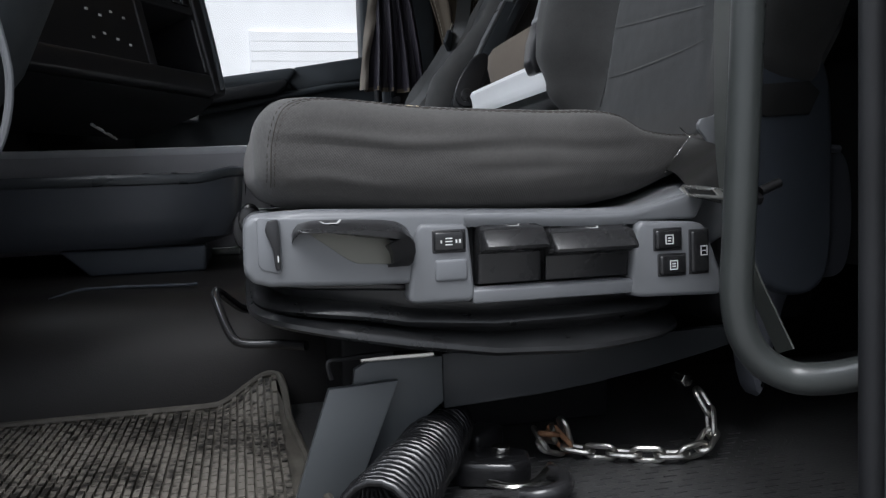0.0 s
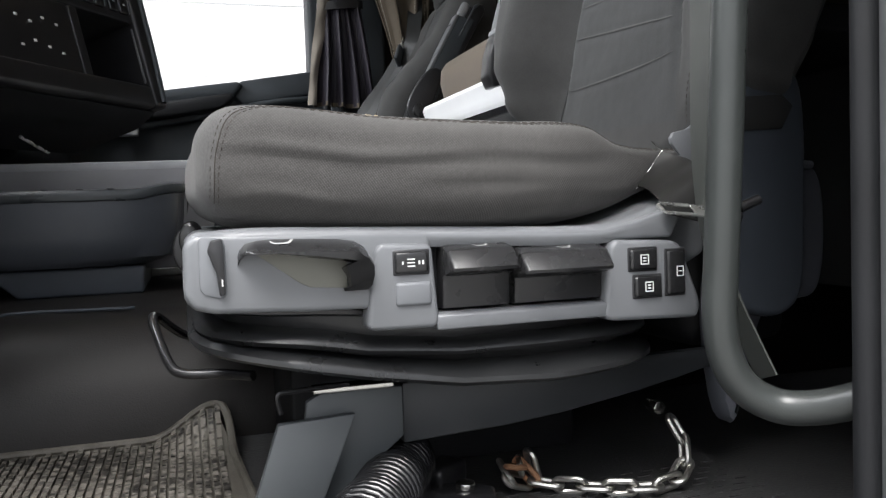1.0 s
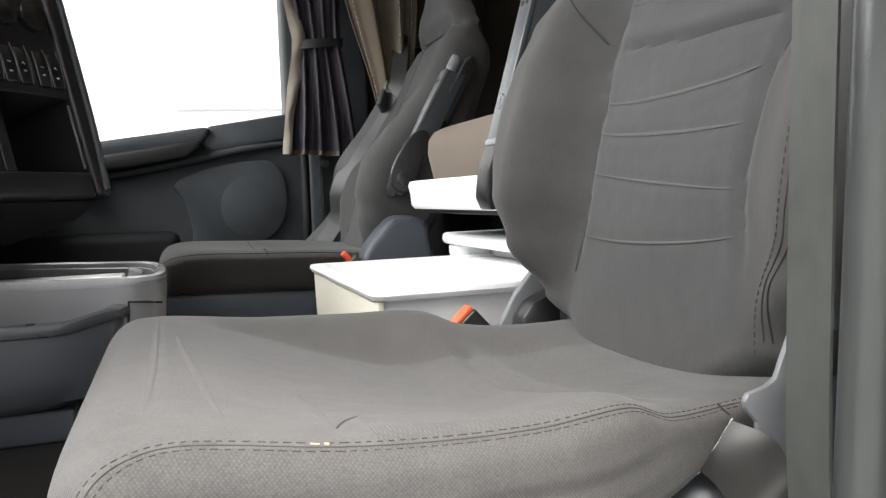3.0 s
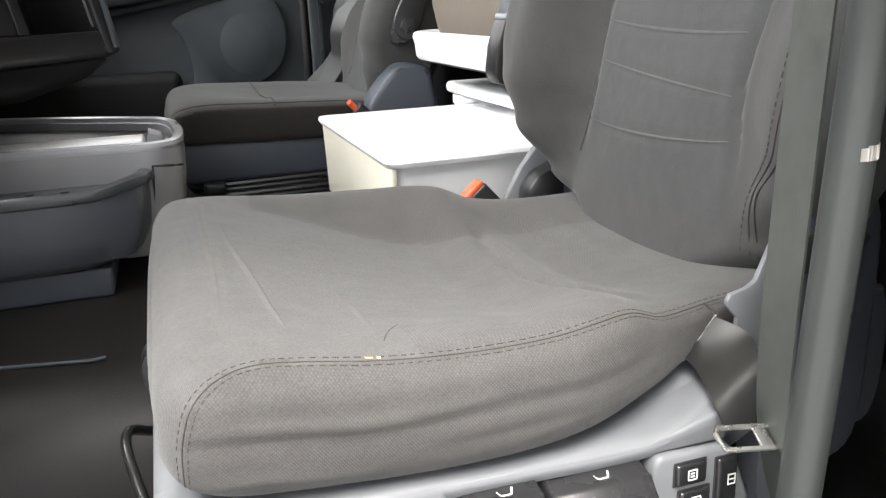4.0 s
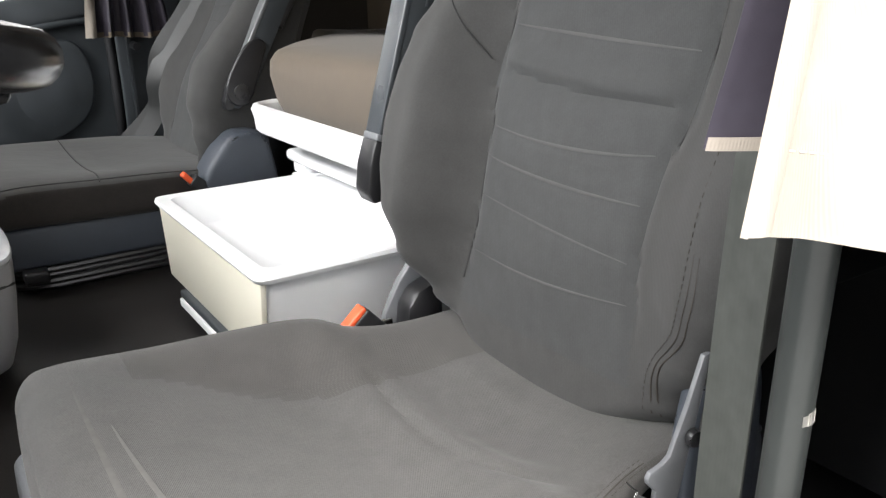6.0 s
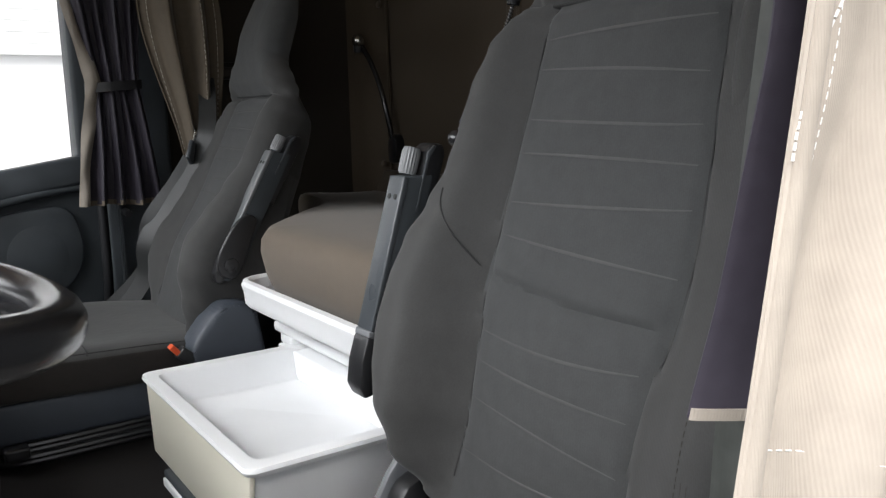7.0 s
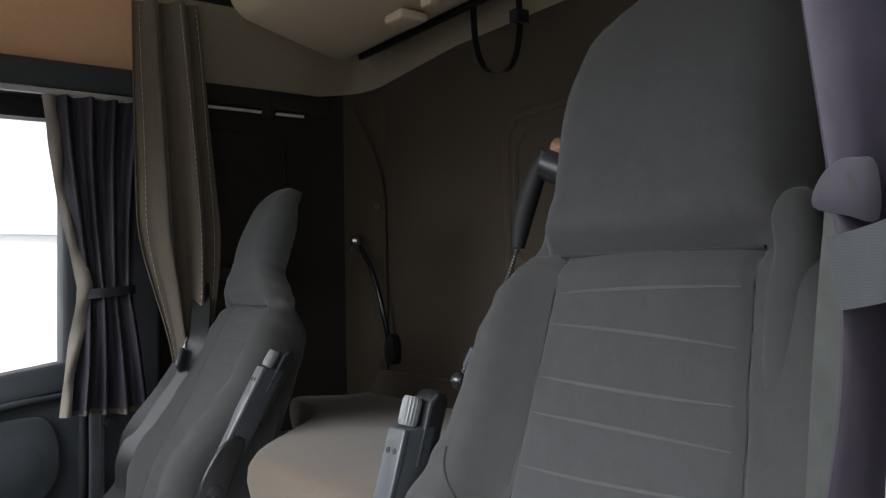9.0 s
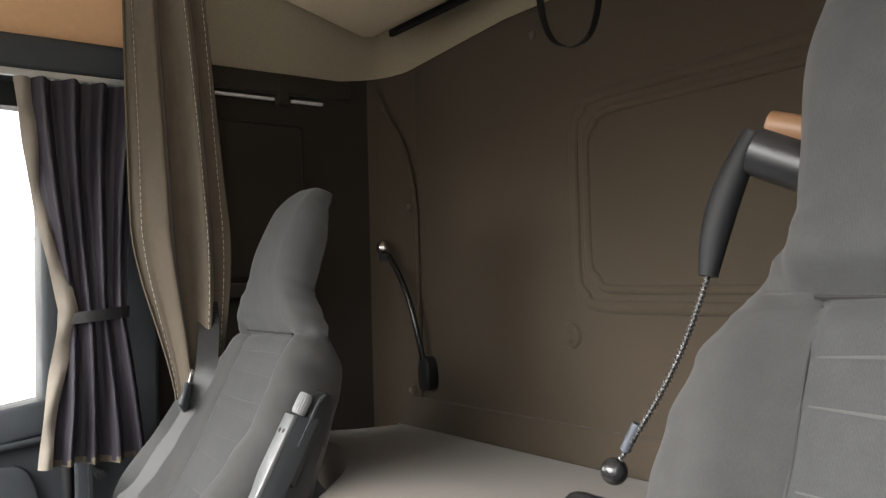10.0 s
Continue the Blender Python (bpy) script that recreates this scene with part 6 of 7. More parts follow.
# steering wheel and column
sw = col = thing("steering_column", (-0.35, 0.93, 0.3), "glossy black steering wheel on a dark plastic column cover", "steering wheel")
W = pose(-0.140, 0.935, 0.735, 0, 14, 0)
part("wheel_rim", move(tube([(0.205 * math.cos(a), 0.205 * math.sin(a), 0) for a in (2 * math.pi * i / 64 for i in range(64))], 0.019, 14, True), W), GLOSS, sw)
part("hub", move(loft([ring_xy(0, 0, h, h * 0.9, z, 3, 32) for h, z in ((0.05, -0.06), (0.085, -0.05), (0.09, -0.02), (0.07, -0.005))]), W), BLACK, sw)
for sg in (1, -1):
    sp = part("spoke", move(prism([(0.02, sg * 0.06), (0.10, sg * 0.10), (0.19, sg * 0.06), (0.19, sg * 0.02), (0.10, sg * 0.03), (0.05, 0.0)], "z", -0.03, -0.008, 0.006), W), GLOSS, sw, "glossy spoke")
    for k in range(3):
        part("spoke_button", move(box(0.085 + 0.03 * k, 0.105 + 0.03 * k, sg * 0.07 - 0.008, sg * 0.07 + 0.008, -0.012, -0.001, 0.002), W), SILVER, sp, "silver button")
part("cover", loft([ring_xy(-0.50, 0.93, 0.10, 0.09, 0.10, 3, 28), ring_xy(-0.42, 0.93, 0.11, 0.10, 0.30, 3, 28), ring_xy(-0.32, 0.93, 0.105, 0.10, 0.42, 3, 28), ring_xy(-0.26, 0.93, 0.09, 0.085, 0.52, 3, 28), ring_xy(-0.20, 0.93, 0.07, 0.07, 0.64, 3, 28)]), TRIM, col)
part("cover_joint", tube(smooth_path([(-0.215, 0.86, 0.46), (-0.205, 0.855, 0.40), (-0.215, 0.85, 0.34), (-0.25, 0.845, 0.28)], 6), 0.004, 8), GREY, col)

# ---------------------------------------------------------------- bunk, drawer, lid
drawer = thing("storage_drawer", (0.44, 1.58, 0.17), "white plastic drawer pulled out from under the bunk", "drawer")


def dring(x0, x1, y0, y1, z, r=0.02, n=6):
    out = []
    for cx, cyy, a0 in ((x1 - r, y1 - r, 0), (x0 + r, y1 - r, 90), (x0 + r, y0 + r, 180), (x1 - r, y0 + r, 270)):
        for i in range(n + 1):
            a = radians(a0 + 90 * i / n)
            out.append(Vector((cx + r * math.cos(a), cyy + r * math.sin(a), z)))
    return out


X0, X1, Y0, Y1 = 0.333, 0.80, 1.318, 1.842
wall_b = loft([dring(X0 + 0.012, X1, Y0 + 0.03, Y1 - 0.03, 0.20), dring(X0 + 0.006, X1, Y0 + 0.008, Y1 - 0.008, 0.335), dring(X0 - 0.004, X1, Y0 - 0.004, Y1 + 0.004, 0.337), dring(X0 - 0.008, X1, Y0 - 0.008, Y1 + 0.008, 0.344), dring(X0 - 0.006, X1, Y0 - 0.006, Y1 + 0.006, 0.350), dring(X0 + 0.016, X1 - 0.02, Y0 + 0.020, Y1 - 0.020, 0.350), dring(X0 + 0.020, X1 - 0.02, Y0 + 0.024, Y1 - 0.024, 0.345), dring(X0 + 0.030, X1 - 0.03, Y0 + 0.036, Y1 - 0.036, 0.296), dring(X0 + 0.038, X1 - 0.04, Y0 + 0.044, Y1 - 0.044, 0.290)])
tub = part("tub", wall_b, WHITE, drawer, "open white tub")
part("front_panel", prism([(Y0 + 0.004, 0.336), (Y1 - 0.004, 0.336), (Y1 - 0.025, 0.205), (Y0 + 0.025, 0.205)], "x", X0 + 0.001, X0 + 0.010, 0.002), WHITE_WARM, drawer, "slightly yellowed drawer front")
part("pull_strip", box(X0 - 0.010, X0 + 0.008, Y0 + 0.05, Y1 - 0.12, 0.192, 0.206, 0.004), TRIM, drawer, "dark pull strip below the front")
part("pull_highlight", box(X0 - 0.012, X0 - 0.006, Y0 + 0.05, Y1 - 0.12, 0.176, 0.191, 0.002), WHITE, drawer, "pale lower edge of the drawer")
part("runner", box(0.36, 0.80, 1.36, 1.80, 0.157, 0.195, 0.004), TRIM, drawer)
part("side_bracket", prism([(0.548, 0.24), (0.553, 0.30), (0.580, 0.345), (0.60, 0.345), (0.60, 0.22)], "y", 1.295, 1.312, 0.002), GREY, drawer, "grey bracket at the drawer side")

lid = thing("cooler_lid", (0.70, 1.7, 0.33), "white plastic cooler lid with a grip slot behind the drawer", "cooler")
part("lid_top", box(0.615, 0.90, 1.36, 1.90, 0.372, 0.396, 0.010), WHITE, lid)
part("grip_post", box(0.628, 0.90, 1.36, 1.42, 0.346, 0.3715, 0.004), WHITE, lid)
part("grip_post", box(0.628, 0.90, 1.84, 1.893, 0.346, 0.3715, 0.006), WHITE, lid)
part("slot_back", box(0.70, 0.90, 1.421, 1.839, 0.346, 0.3715, 0.002), WHITE, lid)
part("lid_front", box(0.622, 0.90, 1.36, 1.893, 0.28, 0.345, 0.004), WHITE, lid)

bunk = thing("bunk_bed", (0.95, CY, 0.43), "lower bunk with a pale plastic tray edge and a brown mattress", "bed")


def tray(u, v):
    # tray edge: section swept along the front and round the far corner
    s = u
    if s < 0.9:
        y = 0.82 + (1.815 - 0.82) * s / 0.9
        x, nx, ny = 0.535, -1, 0
    else:
        a = (s - 0.9) / 0.1 * math.pi / 2
        x, y = 0.595 - 0.06 * math.cos(a), 1.815 + 0.055 * math.sin(a)
        nx, ny = -math.cos(a), math.sin(a)
    sec = [(0.030, 0.470), (0.012, 0.452), (0.002, 0.449), (-0.004, 0.456), (-0.006, 0.480), (-0.010, 0.494), (-0.006, 0.502), (0.004, 0.504), (0.012, 0.498), (0.016, 0.478)]
    f = v * (len(sec) - 1)
    i = min(int(f), len(sec) - 2)
    d = sec[i][0] + (sec[i + 1][0] - sec[i][0]) * (f - i)
    z = sec[i][1] + (sec[i + 1][1] - sec[i][1]) * (f - i)
    return Vector((x - nx * d, y - ny * d, z))


part("tray_edge", sheet(tray, 60, 18, 0.003), WHITE, bunk, "white plastic tray edge")
part("tray_end", box(0.595, 0.86, 1.858, 1.874, 0.449, 0.503, 0.006), WHITE, bunk)
part("tray_floor", box(0.56, REAR - 0.005, 0.72, 1.86, 0.44, 0.468, 0.004), TRIM_BLACK, bunk)
part("bunk_board", box(0.86, REAR - 0.005, 1.855, FAR - 0.01, 0.44, 0.468, 0.004), TRIM, bunk)


corner = smooth_path([Vector((x, y, 0)) for x, y in ((0.566, 0.82), (0.566, 1.30), (0.566, 1.76), (0.578, 1.84), (0.63, 1.92), (0.72, 2.02), (0.82, 2.13), (0.91, 2.26), (0.97, 2.42), (1.0, 2.58), (1.04, 2.66), (1.10, 2.685), (1.22, 2.69), (1.305, 2.685), (1.32, 2.66), (1.32, 2.2), (1.32, 1.5), (1.32, 0.84), (1.30, 0.80), (0.9, 0.80), (0.58, 0.80))], 5, True)
ctr = Vector((0.95, 1.43, 0))


def mattress_ring(inset, z, sag=0.0):
    out = []
    for p in corner:
        q = p - ctr
        q = Vector((q.x * (1 - inset / 0.38), q.y * (1 - inset / 0.62), 0)) + ctr
        dip = 0.034 * step01((q.x - 0.75) / 0.5) if z > 0.55 else 0.0
        out.append(Vector((q.x, q.y, z - dip + sag * math.sin(6 * q.y) * math.sin(5 * q.x))))
    return out


part("mattress", loft([mattress_ring(0.030, 0.470), mattress_ring(0.020, 0.476), mattress_ring(0.008, 0.510), mattress_ring(0.0, 0.555), mattress_ring(0.002, 0.582), mattress_ring(0.012, 0.598), mattress_ring(0.030, 0.606, 0.001), mattress_ring(0.09, 0.609, 0.002), mattress_ring(0.2, 0.609, 0.002), mattress_ring(0.33, 0.609)]), MATTRESS, bunk, "brown cloth mattress")
part("bunk_locker", box(0.82, REAR - 0.01, NEAR + 0.01, FAR - 0.01, 0.157, 0.44), TRIM_BLACK, bunk)

ub = thing("upper_bunk", (1.0, CY, 1.57), "tan folded-up upper bunk under the roof", "bed")
ubm = box(0.78, 1.17, 0.62, 2.52, 1.565, 1.88, 0.06, 5)
for v in ubm.verts:
    if v.co.y > 2.3:
        v.co.z += 0.10 * max(0, (1.0 - v.co.x) / 0.22)
part("bunk_base", ubm, HEADLINER, ub, "tan padded underside")
# dark strip standing in for the shadowed gap behind the bunk
part("gap_shadow", box(1.172, 1.186, 0.64, 2.46, 1.574, 1.592, 0.004), TRIM_BLACK, ub, "black strip for the shadowed gap along the bunk's rear edge")
part("latch", box(1.02, 1.10, 1.98, 2.06, 1.545, 1.568, 0.008), HEADLINER, ub)
part("latch_hook", box(1.02, 1.05, 1.86, 1.90, 1.540, 1.57, 0.006), HEADLINER, ub)
st = thing("hanging_strap", (1.23, 1.87, 1.41), "black webbing loop hanging from the upper bunk", "strap")
strap([(1.20, 1.935, 1.60), (1.21, 1.94, 1.50), (1.22, 1.92, 1.435), (1.23, 1.875, 1.413), (1.235, 1.83, 1.43), (1.235, 1.805, 1.50), (1.23, 1.80, 1.60)], (1, 0.1, 0.2), 0.020, 0.002, "loop", WEB, st)
part("strap_buckle", box(1.212, 1.250, 1.785, 1.815, 1.515, 1.545, 0.003), BLACK, st)

# reading lamp with gooseneck on the rear wall
lamp = thing("reading_lamp", (1.36, 2.58, 0.66), "black gooseneck reading lamp with a chrome head on the rear wall", "lamp")
part("lamp_base", prism([(p.y, p.z) for p in smooth_path([Vector((0, 2.565, 0.665)), Vector((0, 2.56, 0.72)), Vector((0, 2.575, 0.75)), Vector((0, 2.60, 0.75)), Vector((0, 2.612, 0.72)), Vector((0, 2.608, 0.665))], 4, True)], "x", 1.335, REAR, 0.006), BLACK, lamp)
part("gooseneck", tube(smooth_path([(1.342, 2.592, 0.74), (1.328, 2.598, 0.82), (1.322, 2.622, 0.90), (1.316, 2.662, 0.975), (1.310, 2.700, 1.025), (1.304, 2.716, 1.045)], 8), 0.0085, 10), BLACK_SATIN, lamp)
hd = bmesh.new()
bmesh.ops.create_uvsphere(hd, u_segments=24, v_segments=16, radius=0.022)
bmesh.ops.scale(hd, verts=hd.verts, vec=(0.95, 0.95, 1.05))
bmesh.ops.translate(hd, verts=hd.verts, vec=(1.298, 2.715, 1.055))
part("lamp_head", hd, CHROME, lamp, "chromed lamp head")
part("lamp_collar", tube([(1.303, 2.722, 1.02), (1.300, 2.718, 1.045)], 0.017, 12), BLACK, lamp)

kn = thing("coat_hook", (REAR, 2.03, 0.83), "round brown coat hook on the rear wall", "hook")
part("rosette", loft([[Vector((x, 2.045 + r * math.cos(a), 0.83 + r * math.sin(a))) for a in (2 * math.pi * i / 24 for i in range(24))] for x, r in ((REAR, 0.030), (REAR - 0.006, 0.026), (REAR - 0.008, 0.018), (REAR - 0.016, 0.012), (REAR - 0.017, 0.004))]), WALLCLOTH, kn)
for xx, yy, zz in ((REAR - 0.022, 2.662, 0.655), (REAR, 2.142, 1.526), (REAR - 0.022, 2.662, 1.165)):
    scw = thing("wall_fastener", (xx, yy, zz), "small brown trim fastener on the rear wall", "fastener", "wall fasteners")
    part("cap", loft([[Vector((xx + x, yy + r * math.cos(a), zz + r * math.sin(a))) for a in (2 * math.pi * i / 16 for i in range(16))] for x, r in ((0.004, 0.012), (-0.005, 0.009), (-0.006, 0.003))]), CURTAIN_TAN, scw)

corner_seam = smooth_path([(1.362, 2.635, 0.635), (1.362, 2.635, 0.95), (1.360, 2.640, 1.20), (1.345, 2.665, 1.33), (1.315, 2.70, 1.43), (1.285, 2.725, 1.51)], 8)
setting("trim_corner_seam", tube(corner_seam, 0.005, 8), WALLCLOTH, "piped seam where the sleeper's side and rear trim meet", "trim", True)

# side locker and curtain rails over the bunk
lk = thing("side_locker", (1.0, FAR, 1.2), "recessed brown locker panel on the sleeper side wall", "locker")
part("locker_panel", box(0.74, 1.06, FAR - 0.016, FAR - 0.001, 0.98, 1.38, 0.01), SIDE_CLOTH_SHADED, lk)
part("locker_shelf", box(0.66, 1.02, FAR - 0.05, FAR - 0.001, 0.93, 0.965, 0.008), SIDE_CLOTH_SHADED, lk)
part("locker_header", box(0.60, 1.20, FAR - 0.03, FAR - 0.001, 1.462, 1.515, 0.006), SIDE_CLOTH_SHADED, lk)
part("rail_bracket", box(0.985, 1.015, FAR - 0.034, FAR - 0.001, 1.432, 1.50, 0.004), SIDE_CLOTH_SHADED, lk)
for x0, x1 in ((0.60, 0.975), (1.023, 1.116)):
    cr = thing("curtain_track", (x0, FAR - 0.02, 1.445), "slim white curtain track on the sleeper wall", "curtain track", "curtain tracks")
    part("track", box(x0, x1, FAR - 0.03, FAR - 0.018, 1.4405, 1.4485, 0.002), WHITE, cr)
dt = thing("curtain_track", (0.0, 2.60, 1.41), "bright metal curtain track above the passenger window", "curtain track", "curtain tracks")
part("track", box(-0.75, 0.575, 2.595, 2.610, 1.405, 1.420, 0.002), SILVER, dt)
for i in range(9):
    part("glider", box(0.40 + 0.018 * i, 0.408 + 0.018 * i, 2.597, 2.606, 1.392, 1.408, 0.002), WHITE, dt)

# ---------------------------------------------------------------- curtains


def pleat(u, n, ph):
    return math.sin(2 * math.pi * n * u + ph) + 0.35 * math.sin(4 * math.pi * n * u + 1.3 + ph)


pcur = thing("window_curtain", (0.46, 2.585, 0.60), "dark lined window curtain with beige edging, tied with a band", "curtain", "curtains")
TOPZ, BOTZ, TIE = 1.40, 0.600, 0.905


def pc_fn(u, v):
    z = TOPZ + (BOTZ - TOPZ) * v
    zt = (z - TIE) / (TOPZ - TIE) if z > TIE else (TIE - z) / (TIE - BOTZ)
    xl = 0.430 + (0.352 - 0.430) * max(0, zt) ** 1.1 if z > TIE else 0.430 + (0.396 - 0.430) * zt ** 1.2
    xr = 0.558 + (0.600 - 0.558) * zt ** 1.2 if z > TIE else 0.558 + (0.600 - 0.558) * zt ** 0.9
    amp = 0.006 + 0.007 * zt
    y = 2.578 + 1.3 * amp * pleat(u + 0.04 * math.sin(5 * v), 4.2, 0.4) - 0.006 * math.sin(3 * v) + 0.004 * math.sin(9 * v + 12 * u)
    zz = z + 0.003 * math.sin(7 * u) * v
    return Vector((xl + (xr - xl) * u, y, zz))


part("lining", sheet(pc_fn, 110, 80, 0.002), CURTAIN_DARK, pcur, "shiny dark lining")


def pc_edge(u, v):
    p = pc_fn(0.0, v)
    q = Vector((-0.006 - 0.010 * math.sin(math.pi * min(1, max(0, (0.62 - abs(v - 0.6)) / 0.62))), -0.004, 0))
    w = 0.029 + 0.006 * bell(v - 0.62, 0.2) + 0.005 * math.sin(11 * v + 1)
    return p + q + Vector((w * u * 0.9, -0.008 * math.sin(math.pi * u) - 0.006 * math.sin(14 * v) - 0.004 * math.sin(31 * v + 3 * u), 0))


part("beige_edge", sheet(pc_edge, 10, 90, 0.002), BEIGE_SHADED, pcur, "beige ribbed edging in a shaded tone")
part("hem", sheet(lambda u, v: pc_fn(u, 0.988 + 0.014 * v) + Vector((0, -0.0025, -0.002 * v)), 110, 3, 0.001), CURTAIN_TAN, pcur, "narrow dull hem")
part("tie_band", loft([[Vector((0.494 + (0.070 + dx) * math.cos(a), 2.578 + (0.026 + dx) * math.sin(a), TIE + dz + 0.006 * math.cos(a))) for a in (2 * math.pi * i / 40 for i in range(40))] for dx, dz in ((0.0, -0.012), (0.002, -0.012), (0.002, 0.012), (0.0, 0.012))], False), BLACK, pcur, "black tie band")
part("tie_peg", tube([(0.50, 2.60, 0.575), (0.50, 2.56, 0.572)], 0.010, 10), BLACK, pcur)

sc = thing("sleeper_curtain", (0.66, 2.47, 0.75), "tan sleeper curtain gathered in long pleats with silver stitching", "curtain", "curtains")


def sc_fn(u, v):
    # hangs in long pleats and is drawn together to a gather at its foot
    z = 1.66 + (0.66 - 1.66) * v
    pull = step01((v - 0.55) / 0.45)
    w = (0.160 + 0.085 * v) * (1 - 0.66 * pull)
    x = 0.545 + 0.02 * v + 0.085 * pull + w * u
    y = 2.52 - 0.03 * u + (0.018 + 0.012 * v) * (1 - 0.5 * pull) * pleat(u, 2.5, 0.2) + 0.006 * math.sin(6 * v + 5 * u)
    return Vector((x, y, z + 0.02 * math.sin(9 * u) * v))


part("cloth", sheet(sc_fn, 90, 70, 0.003), CURTAIN_TAN, sc)
for u in (0.12, 0.40, 0.68, 0.97):
    part("silver_seam", dashes([sc_fn(min(0.99, u + 0.05 * math.sin(4 * i / 200 + 9 * u) * (i / 200)), 0.01 + 0.97 * i / 200) + Vector((-0.002, -0.0035, 0)) for i in range(201)], 0.007, 0.004, 0.00055), SILVER_THREAD, sc, "row of silver stitches")

dc = thing("window_curtain", (0.36, 0.52, 0.60), "beige ribbed door curtain with dark lining, tied by a grey band", "curtain", "curtains")
DT = 0.935


def dc_fn(u, v):
    z = 1.50 + (0.600 - 1.50) * v
    zt = (z - DT) / (1.50 - DT) if z > DT else (DT - z) / (DT - 0.600)
    xl = 0.350 + 0.030 * max(0, zt) ** 0.9 if z > DT else 0.350 - 0.060 * zt ** 1.1
    xr = xl + 0.17 + 0.02 * zt
    amp = 0.006 + 0.006 * zt
    y = 0.540 - 0.060 * u + amp * pleat(u, 2.4, -0.6) + (0.0035 * math.sin(9 * u + 15 * v) + 0.0022 * math.sin(31 * v + 5 * u)) * min(1, 6 * u)
    return Vector((xl + (xr - xl) * u, y, z - 0.01 * u + 0.013 * v * (1 - u) ** 2))


part("cloth", sheet(dc_fn, 80, 90, 0.002), CURTAIN_BEIGE, dc, "beige ribbed face")


def tie_v():
    return (1.50 - DT) / (1.50 - 0.600)


tagged(part("stitching", dashes([dc_fn(0.075 + 0.035 * step01((v - tie_v() + 0.02) / 0.12), v) + Vector((0, -0.0022, 0)) for v in (0.01 + 0.95 * i / 700 for i in range(701))], 0.0030, 0.0020, 0.0004), WHITE_PRINT, dc), "row of white stitches", "", "", "stuff")
tagged(part("stitching", dashes([dc_fn(0.150 * (1 - step01((v - tie_v() - 0.03) / 0.14)), v) + Vector((0, -0.0024, 0)) for v in (0.01 + (tie_v() + 0.16) * i / 560 for i in range(561))], 0.0032, 0.0012, 0.0008), WHITE_PRINT, dc), "row of thick white stitches", "", "", "stuff")
tagged(part("stitching", dashes([dc_fn(0.01 + 0.98 * i / 160, 0.955) + Vector((0, -0.0022, 0)) for i in range(161)], 0.0036, 0.0016, 0.0005), WHITE_PRINT, dc), "row of white stitches along the hem", "", "", "stuff")
part("side_fold", sheet(lambda u, v: dc_fn(0.0, v) + Vector((0.02 * u, 0.002 - 0.006 * math.sin(math.pi * u), 0)), 6, 80, 0.001), CURTAIN_BEIGE, dc)


LINING_EDGE = [(0.58, 0.630), (0.645, 0.617), (0.70, 0.603), (0.745, 0.594), (0.784, 0.587), (0.815, 0.581), (0.855, 0.574), (0.90, 0.571), (0.945, 0.573), (0.98, 0.577), (1.04, 0.584), (1.20, 0.598), (1.50, 0.610)]


def dl_fn(u, v):
    z = 1.50 + (0.580 + 0.052 * step01((0.55 - u) / 0.2) - 1.50) * v
    yl = flow(LINING_EDGE, z)
    y = yl + (0.536 - yl) * u ** 0.8 + 0.020 * u * (1 - u) * pleat(u, 2.2, 0.3)
    return Vector((0.360 + 0.13 * u, y, z))


part("lining", sheet(dl_fn, 60, 60, 0.002), LINING_LIT, dc, "violet-grey lining in a lit tone")
part("lining_hem", sheet(lambda u, v: dl_fn(u, 0.992 + 0.009 * v) + Vector((-0.001, -0.0025, 0)), 60, 3, 0.001), CURTAIN_BEIGE, dc)
strap([(0.358, 0.572, 0.916), (0.353, 0.546, 0.921), (0.352, 0.514, 0.931), (0.40, 0.485, 0.948), (0.46, 0.462, 0.965), (0.52, 0.455, 0.98)], (0.0, 0.2, 1), 0.034, 0.002, "tie_band", TIE_GREY, dc, "grey tie band")

part("hem_fold", sheet(lambda u, v: dc_fn(0.62 + 0.03 * v, u) + Vector((0, -0.0015, 0)), 60, 3, 0.001), CURTAIN_BEIGE, dc)

tab = smooth_path([Vector((-0.030, 0, -0.030)), Vector((-0.022, 0, 0.004)), Vector((-0.002, 0, 0.026)), Vector((0.022, 0, 0.030)), Vector((0.045, 0, 0.020)), Vector((0.045, 0, -0.050)), Vector((0.010, 0, -0.044))], 4, True)
loop = part("tie_loop", move(prism([(p.x, p.z) for p in tab], "y", -0.0015, 0.0015, 0.001), pose(0.3600, 0.570, 0.958, 0, 0, -62) @ Matrix.Scale(0.36, 4)), CURTAIN_DARK, dc, "dark cloth tie loop")
part("loop_slot", move(prism([(0.010, 0.012), (0.016, 0.013), (0.022, -0.008), (0.018, -0.012), (0.013, -0.008)], "y", -0.0022, 0.0018), pose(0.3600, 0.570, 0.958, 0, 0, -62) @ Matrix.Scale(0.36, 4)), THREAD, loop)
tagged(part("stitching", dashes([dl_fn(0.02, 0.02 + 0.50 * i / 500) + Vector((-0.0015, -0.0022, 0)) for i in range(501)], 0.0026, 0.0014, 0.0004), WHITE_PRINT, dc), "row of white stitches", "", "", "stuff")

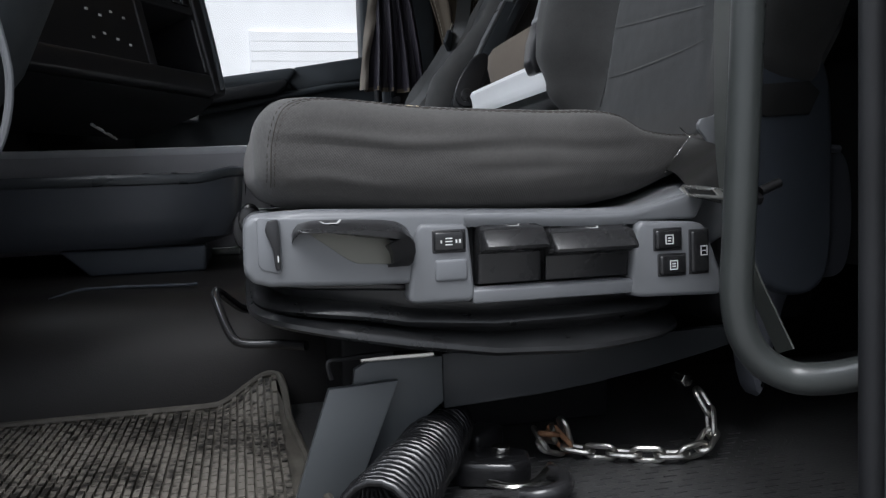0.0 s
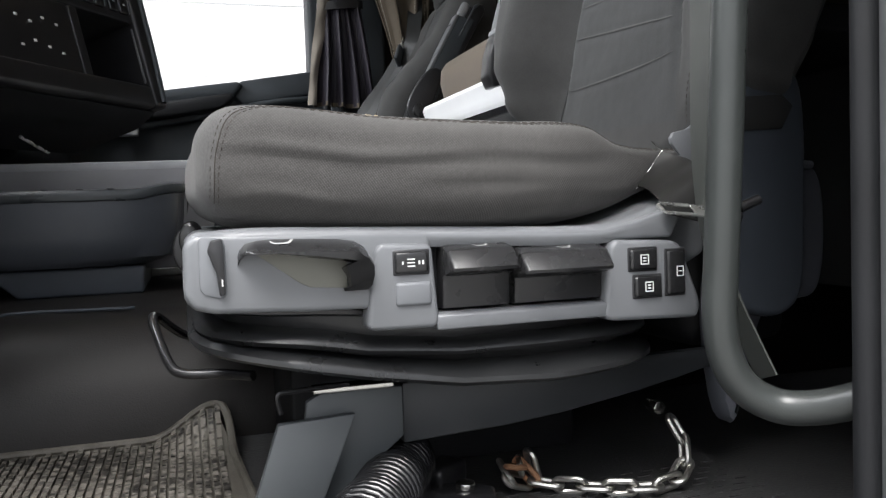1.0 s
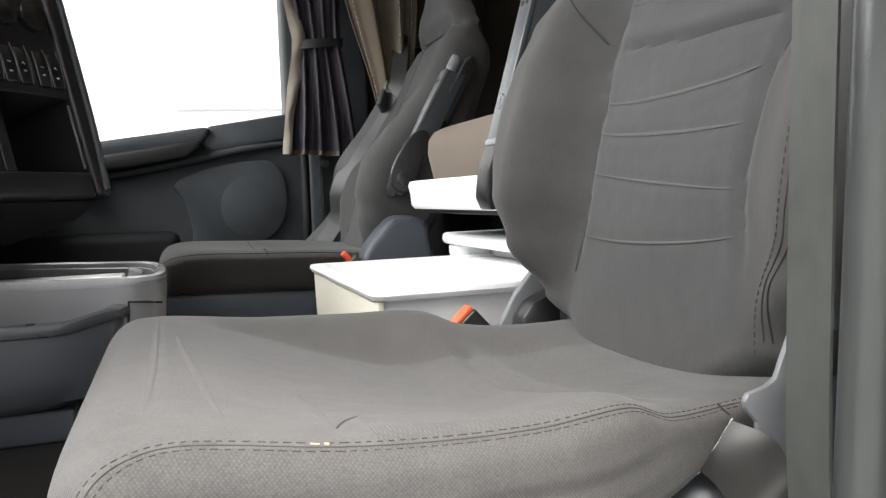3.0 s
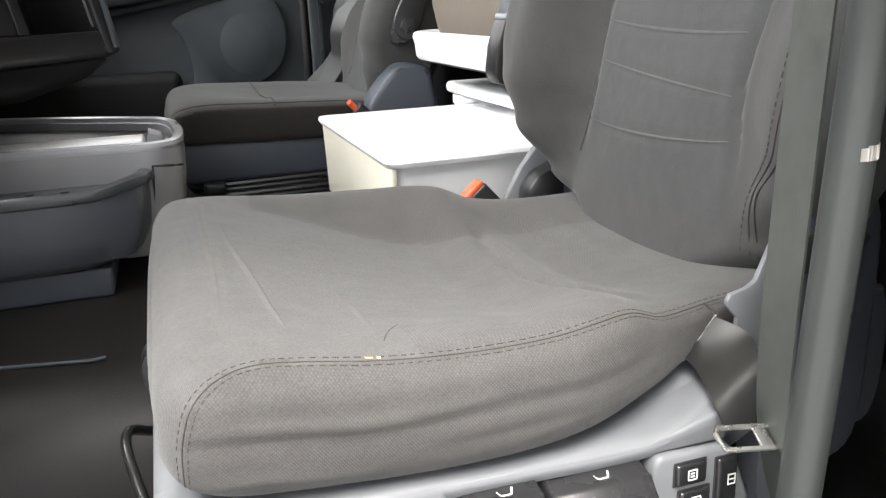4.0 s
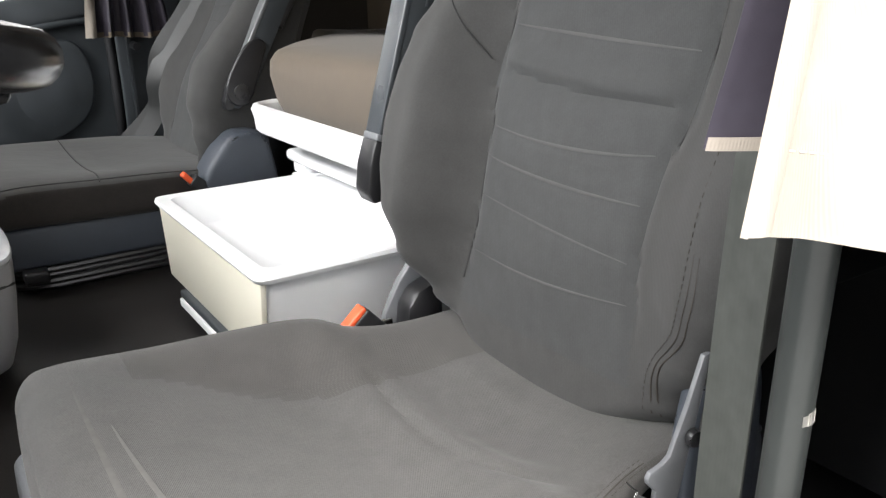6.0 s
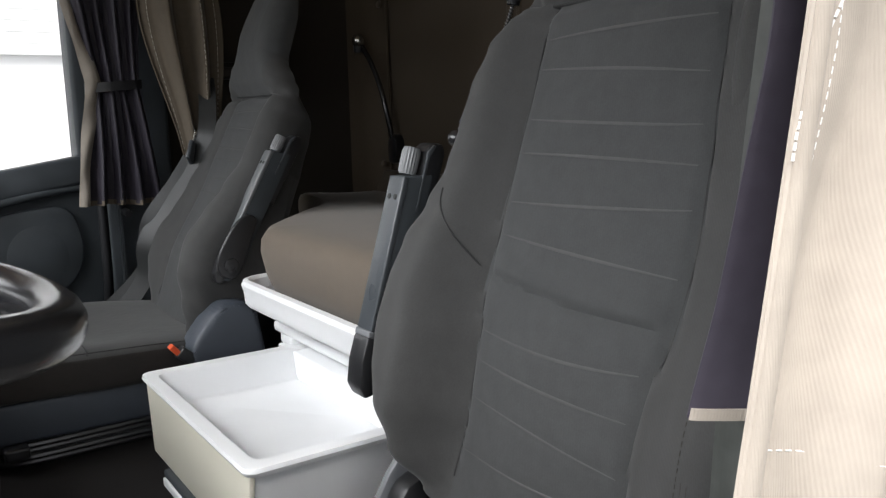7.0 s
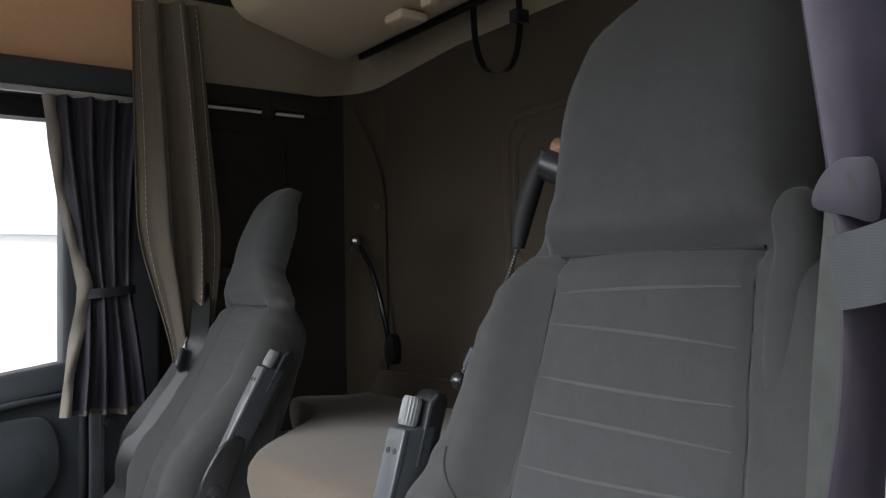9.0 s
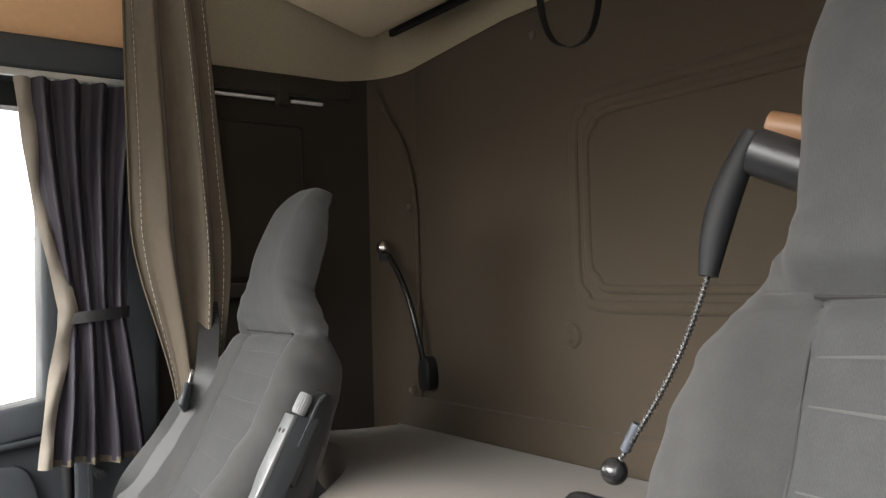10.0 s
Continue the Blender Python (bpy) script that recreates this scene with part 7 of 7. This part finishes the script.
# release cord with sleeve, hanging beside the driver's backrest
cord = thing("release_cord", (0.72, 1.2, 0.8), "black sleeved release handle with a spring cord and ball end", "pull cord")
s0, s1, s2 = Vector((0.703, 1.140, 1.080)), Vector((0.684, 1.178, 0.958)), Vector((0.645, 1.250, 0.795))
sl = [s0.lerp(s1, i / 12) + Vector((0, 0.008 * math.sin(math.pi * i / 12), 0)) for i in range(13)]
part("sleeve", tube(sl, [0.0085 + 0.0050 * math.sin(math.pi * i / 12) for i in range(13)], 14), TRIM_BLACK, cord, "black plastic sleeve")
cp = [s1.lerp(s2, i / 30) + Vector((0, -0.010 * math.sin(math.pi * i / 30), 0)) for i in range(31)]
sp, nn = [], 40 * 10
for i in range(nn + 1):
    f = i / nn * 30
    k = min(int(f), 29)
    p = cp[k].lerp(cp[k + 1], f - k)
    t = (cp[k + 1] - cp[k]).normalized()
    sd = t.cross(Vector((1, 0, 0))).normalized()
    a = 2 * math.pi * 40 * i / nn
    sp.append(p + 0.0026 * (math.cos(a) * sd + math.sin(a) * sd.cross(t)))
part("spring", tube(sp, 0.0008, 6), CORD, cord, "dull steel spring cord")
part("cord_core", tube(cp, 0.0022, 6), BLACK, cord)
part("ferrule", tube([s2.lerp(s1, 0.20), s2.lerp(s1, 0.05)], 0.0050, 12), GREY_DARK, cord)
bl = bmesh.new()
bmesh.ops.create_uvsphere(bl, u_segments=20, v_segments=14, radius=0.0125)
bmesh.ops.translate(bl, verts=bl.verts, vec=s2 + Vector((0, 0.008, -0.012)))
part("ball_end", bl, BLACK_SATIN, cord, "black ball end")
pv = thing("belt_guide", (0.80, 1.12, 1.08), "black and bronze belt guide beside the driver's headrest", "belt guide")
part("roller", tube([(0.705, 1.140, 1.064), (0.730, 1.06, 1.025)], 0.022, 20), BLACK, pv)
part("roller_cap", tube([(0.708, 1.128, 1.084), (0.722, 1.06, 1.062)], 0.012, 16), mat("bronze_plastic", (0.20, 0.105, 0.055), 0.5), pv)

# rear side trim beside the driver's seat
tr_ = thing("side_trim", (0.72, 0.60, 0.1), "dark moulded trim with a round vent behind the driver's door", "trim panel")
part("trim_panel", prism([(0.64, -0.05), (0.64, 1.9), (1.34, 1.9), (1.34, -0.05)], "y", NEAR + 0.001, 0.56, 0.02), TRIM_BLACK, tr_)
part("vent", move(loft([[Vector((r * math.cos(a), d, r * math.sin(a))) for a in (2 * math.pi * i / 28 for i in range(28))] for r, d in ((0.036, 0.03), (0.036, 0.0), (0.030, -0.004), (0.022, 0.004))]), pose(0.66, 0.575, 0.44, 0, 0, 0)), TRIM, tr_, "round dark vent")
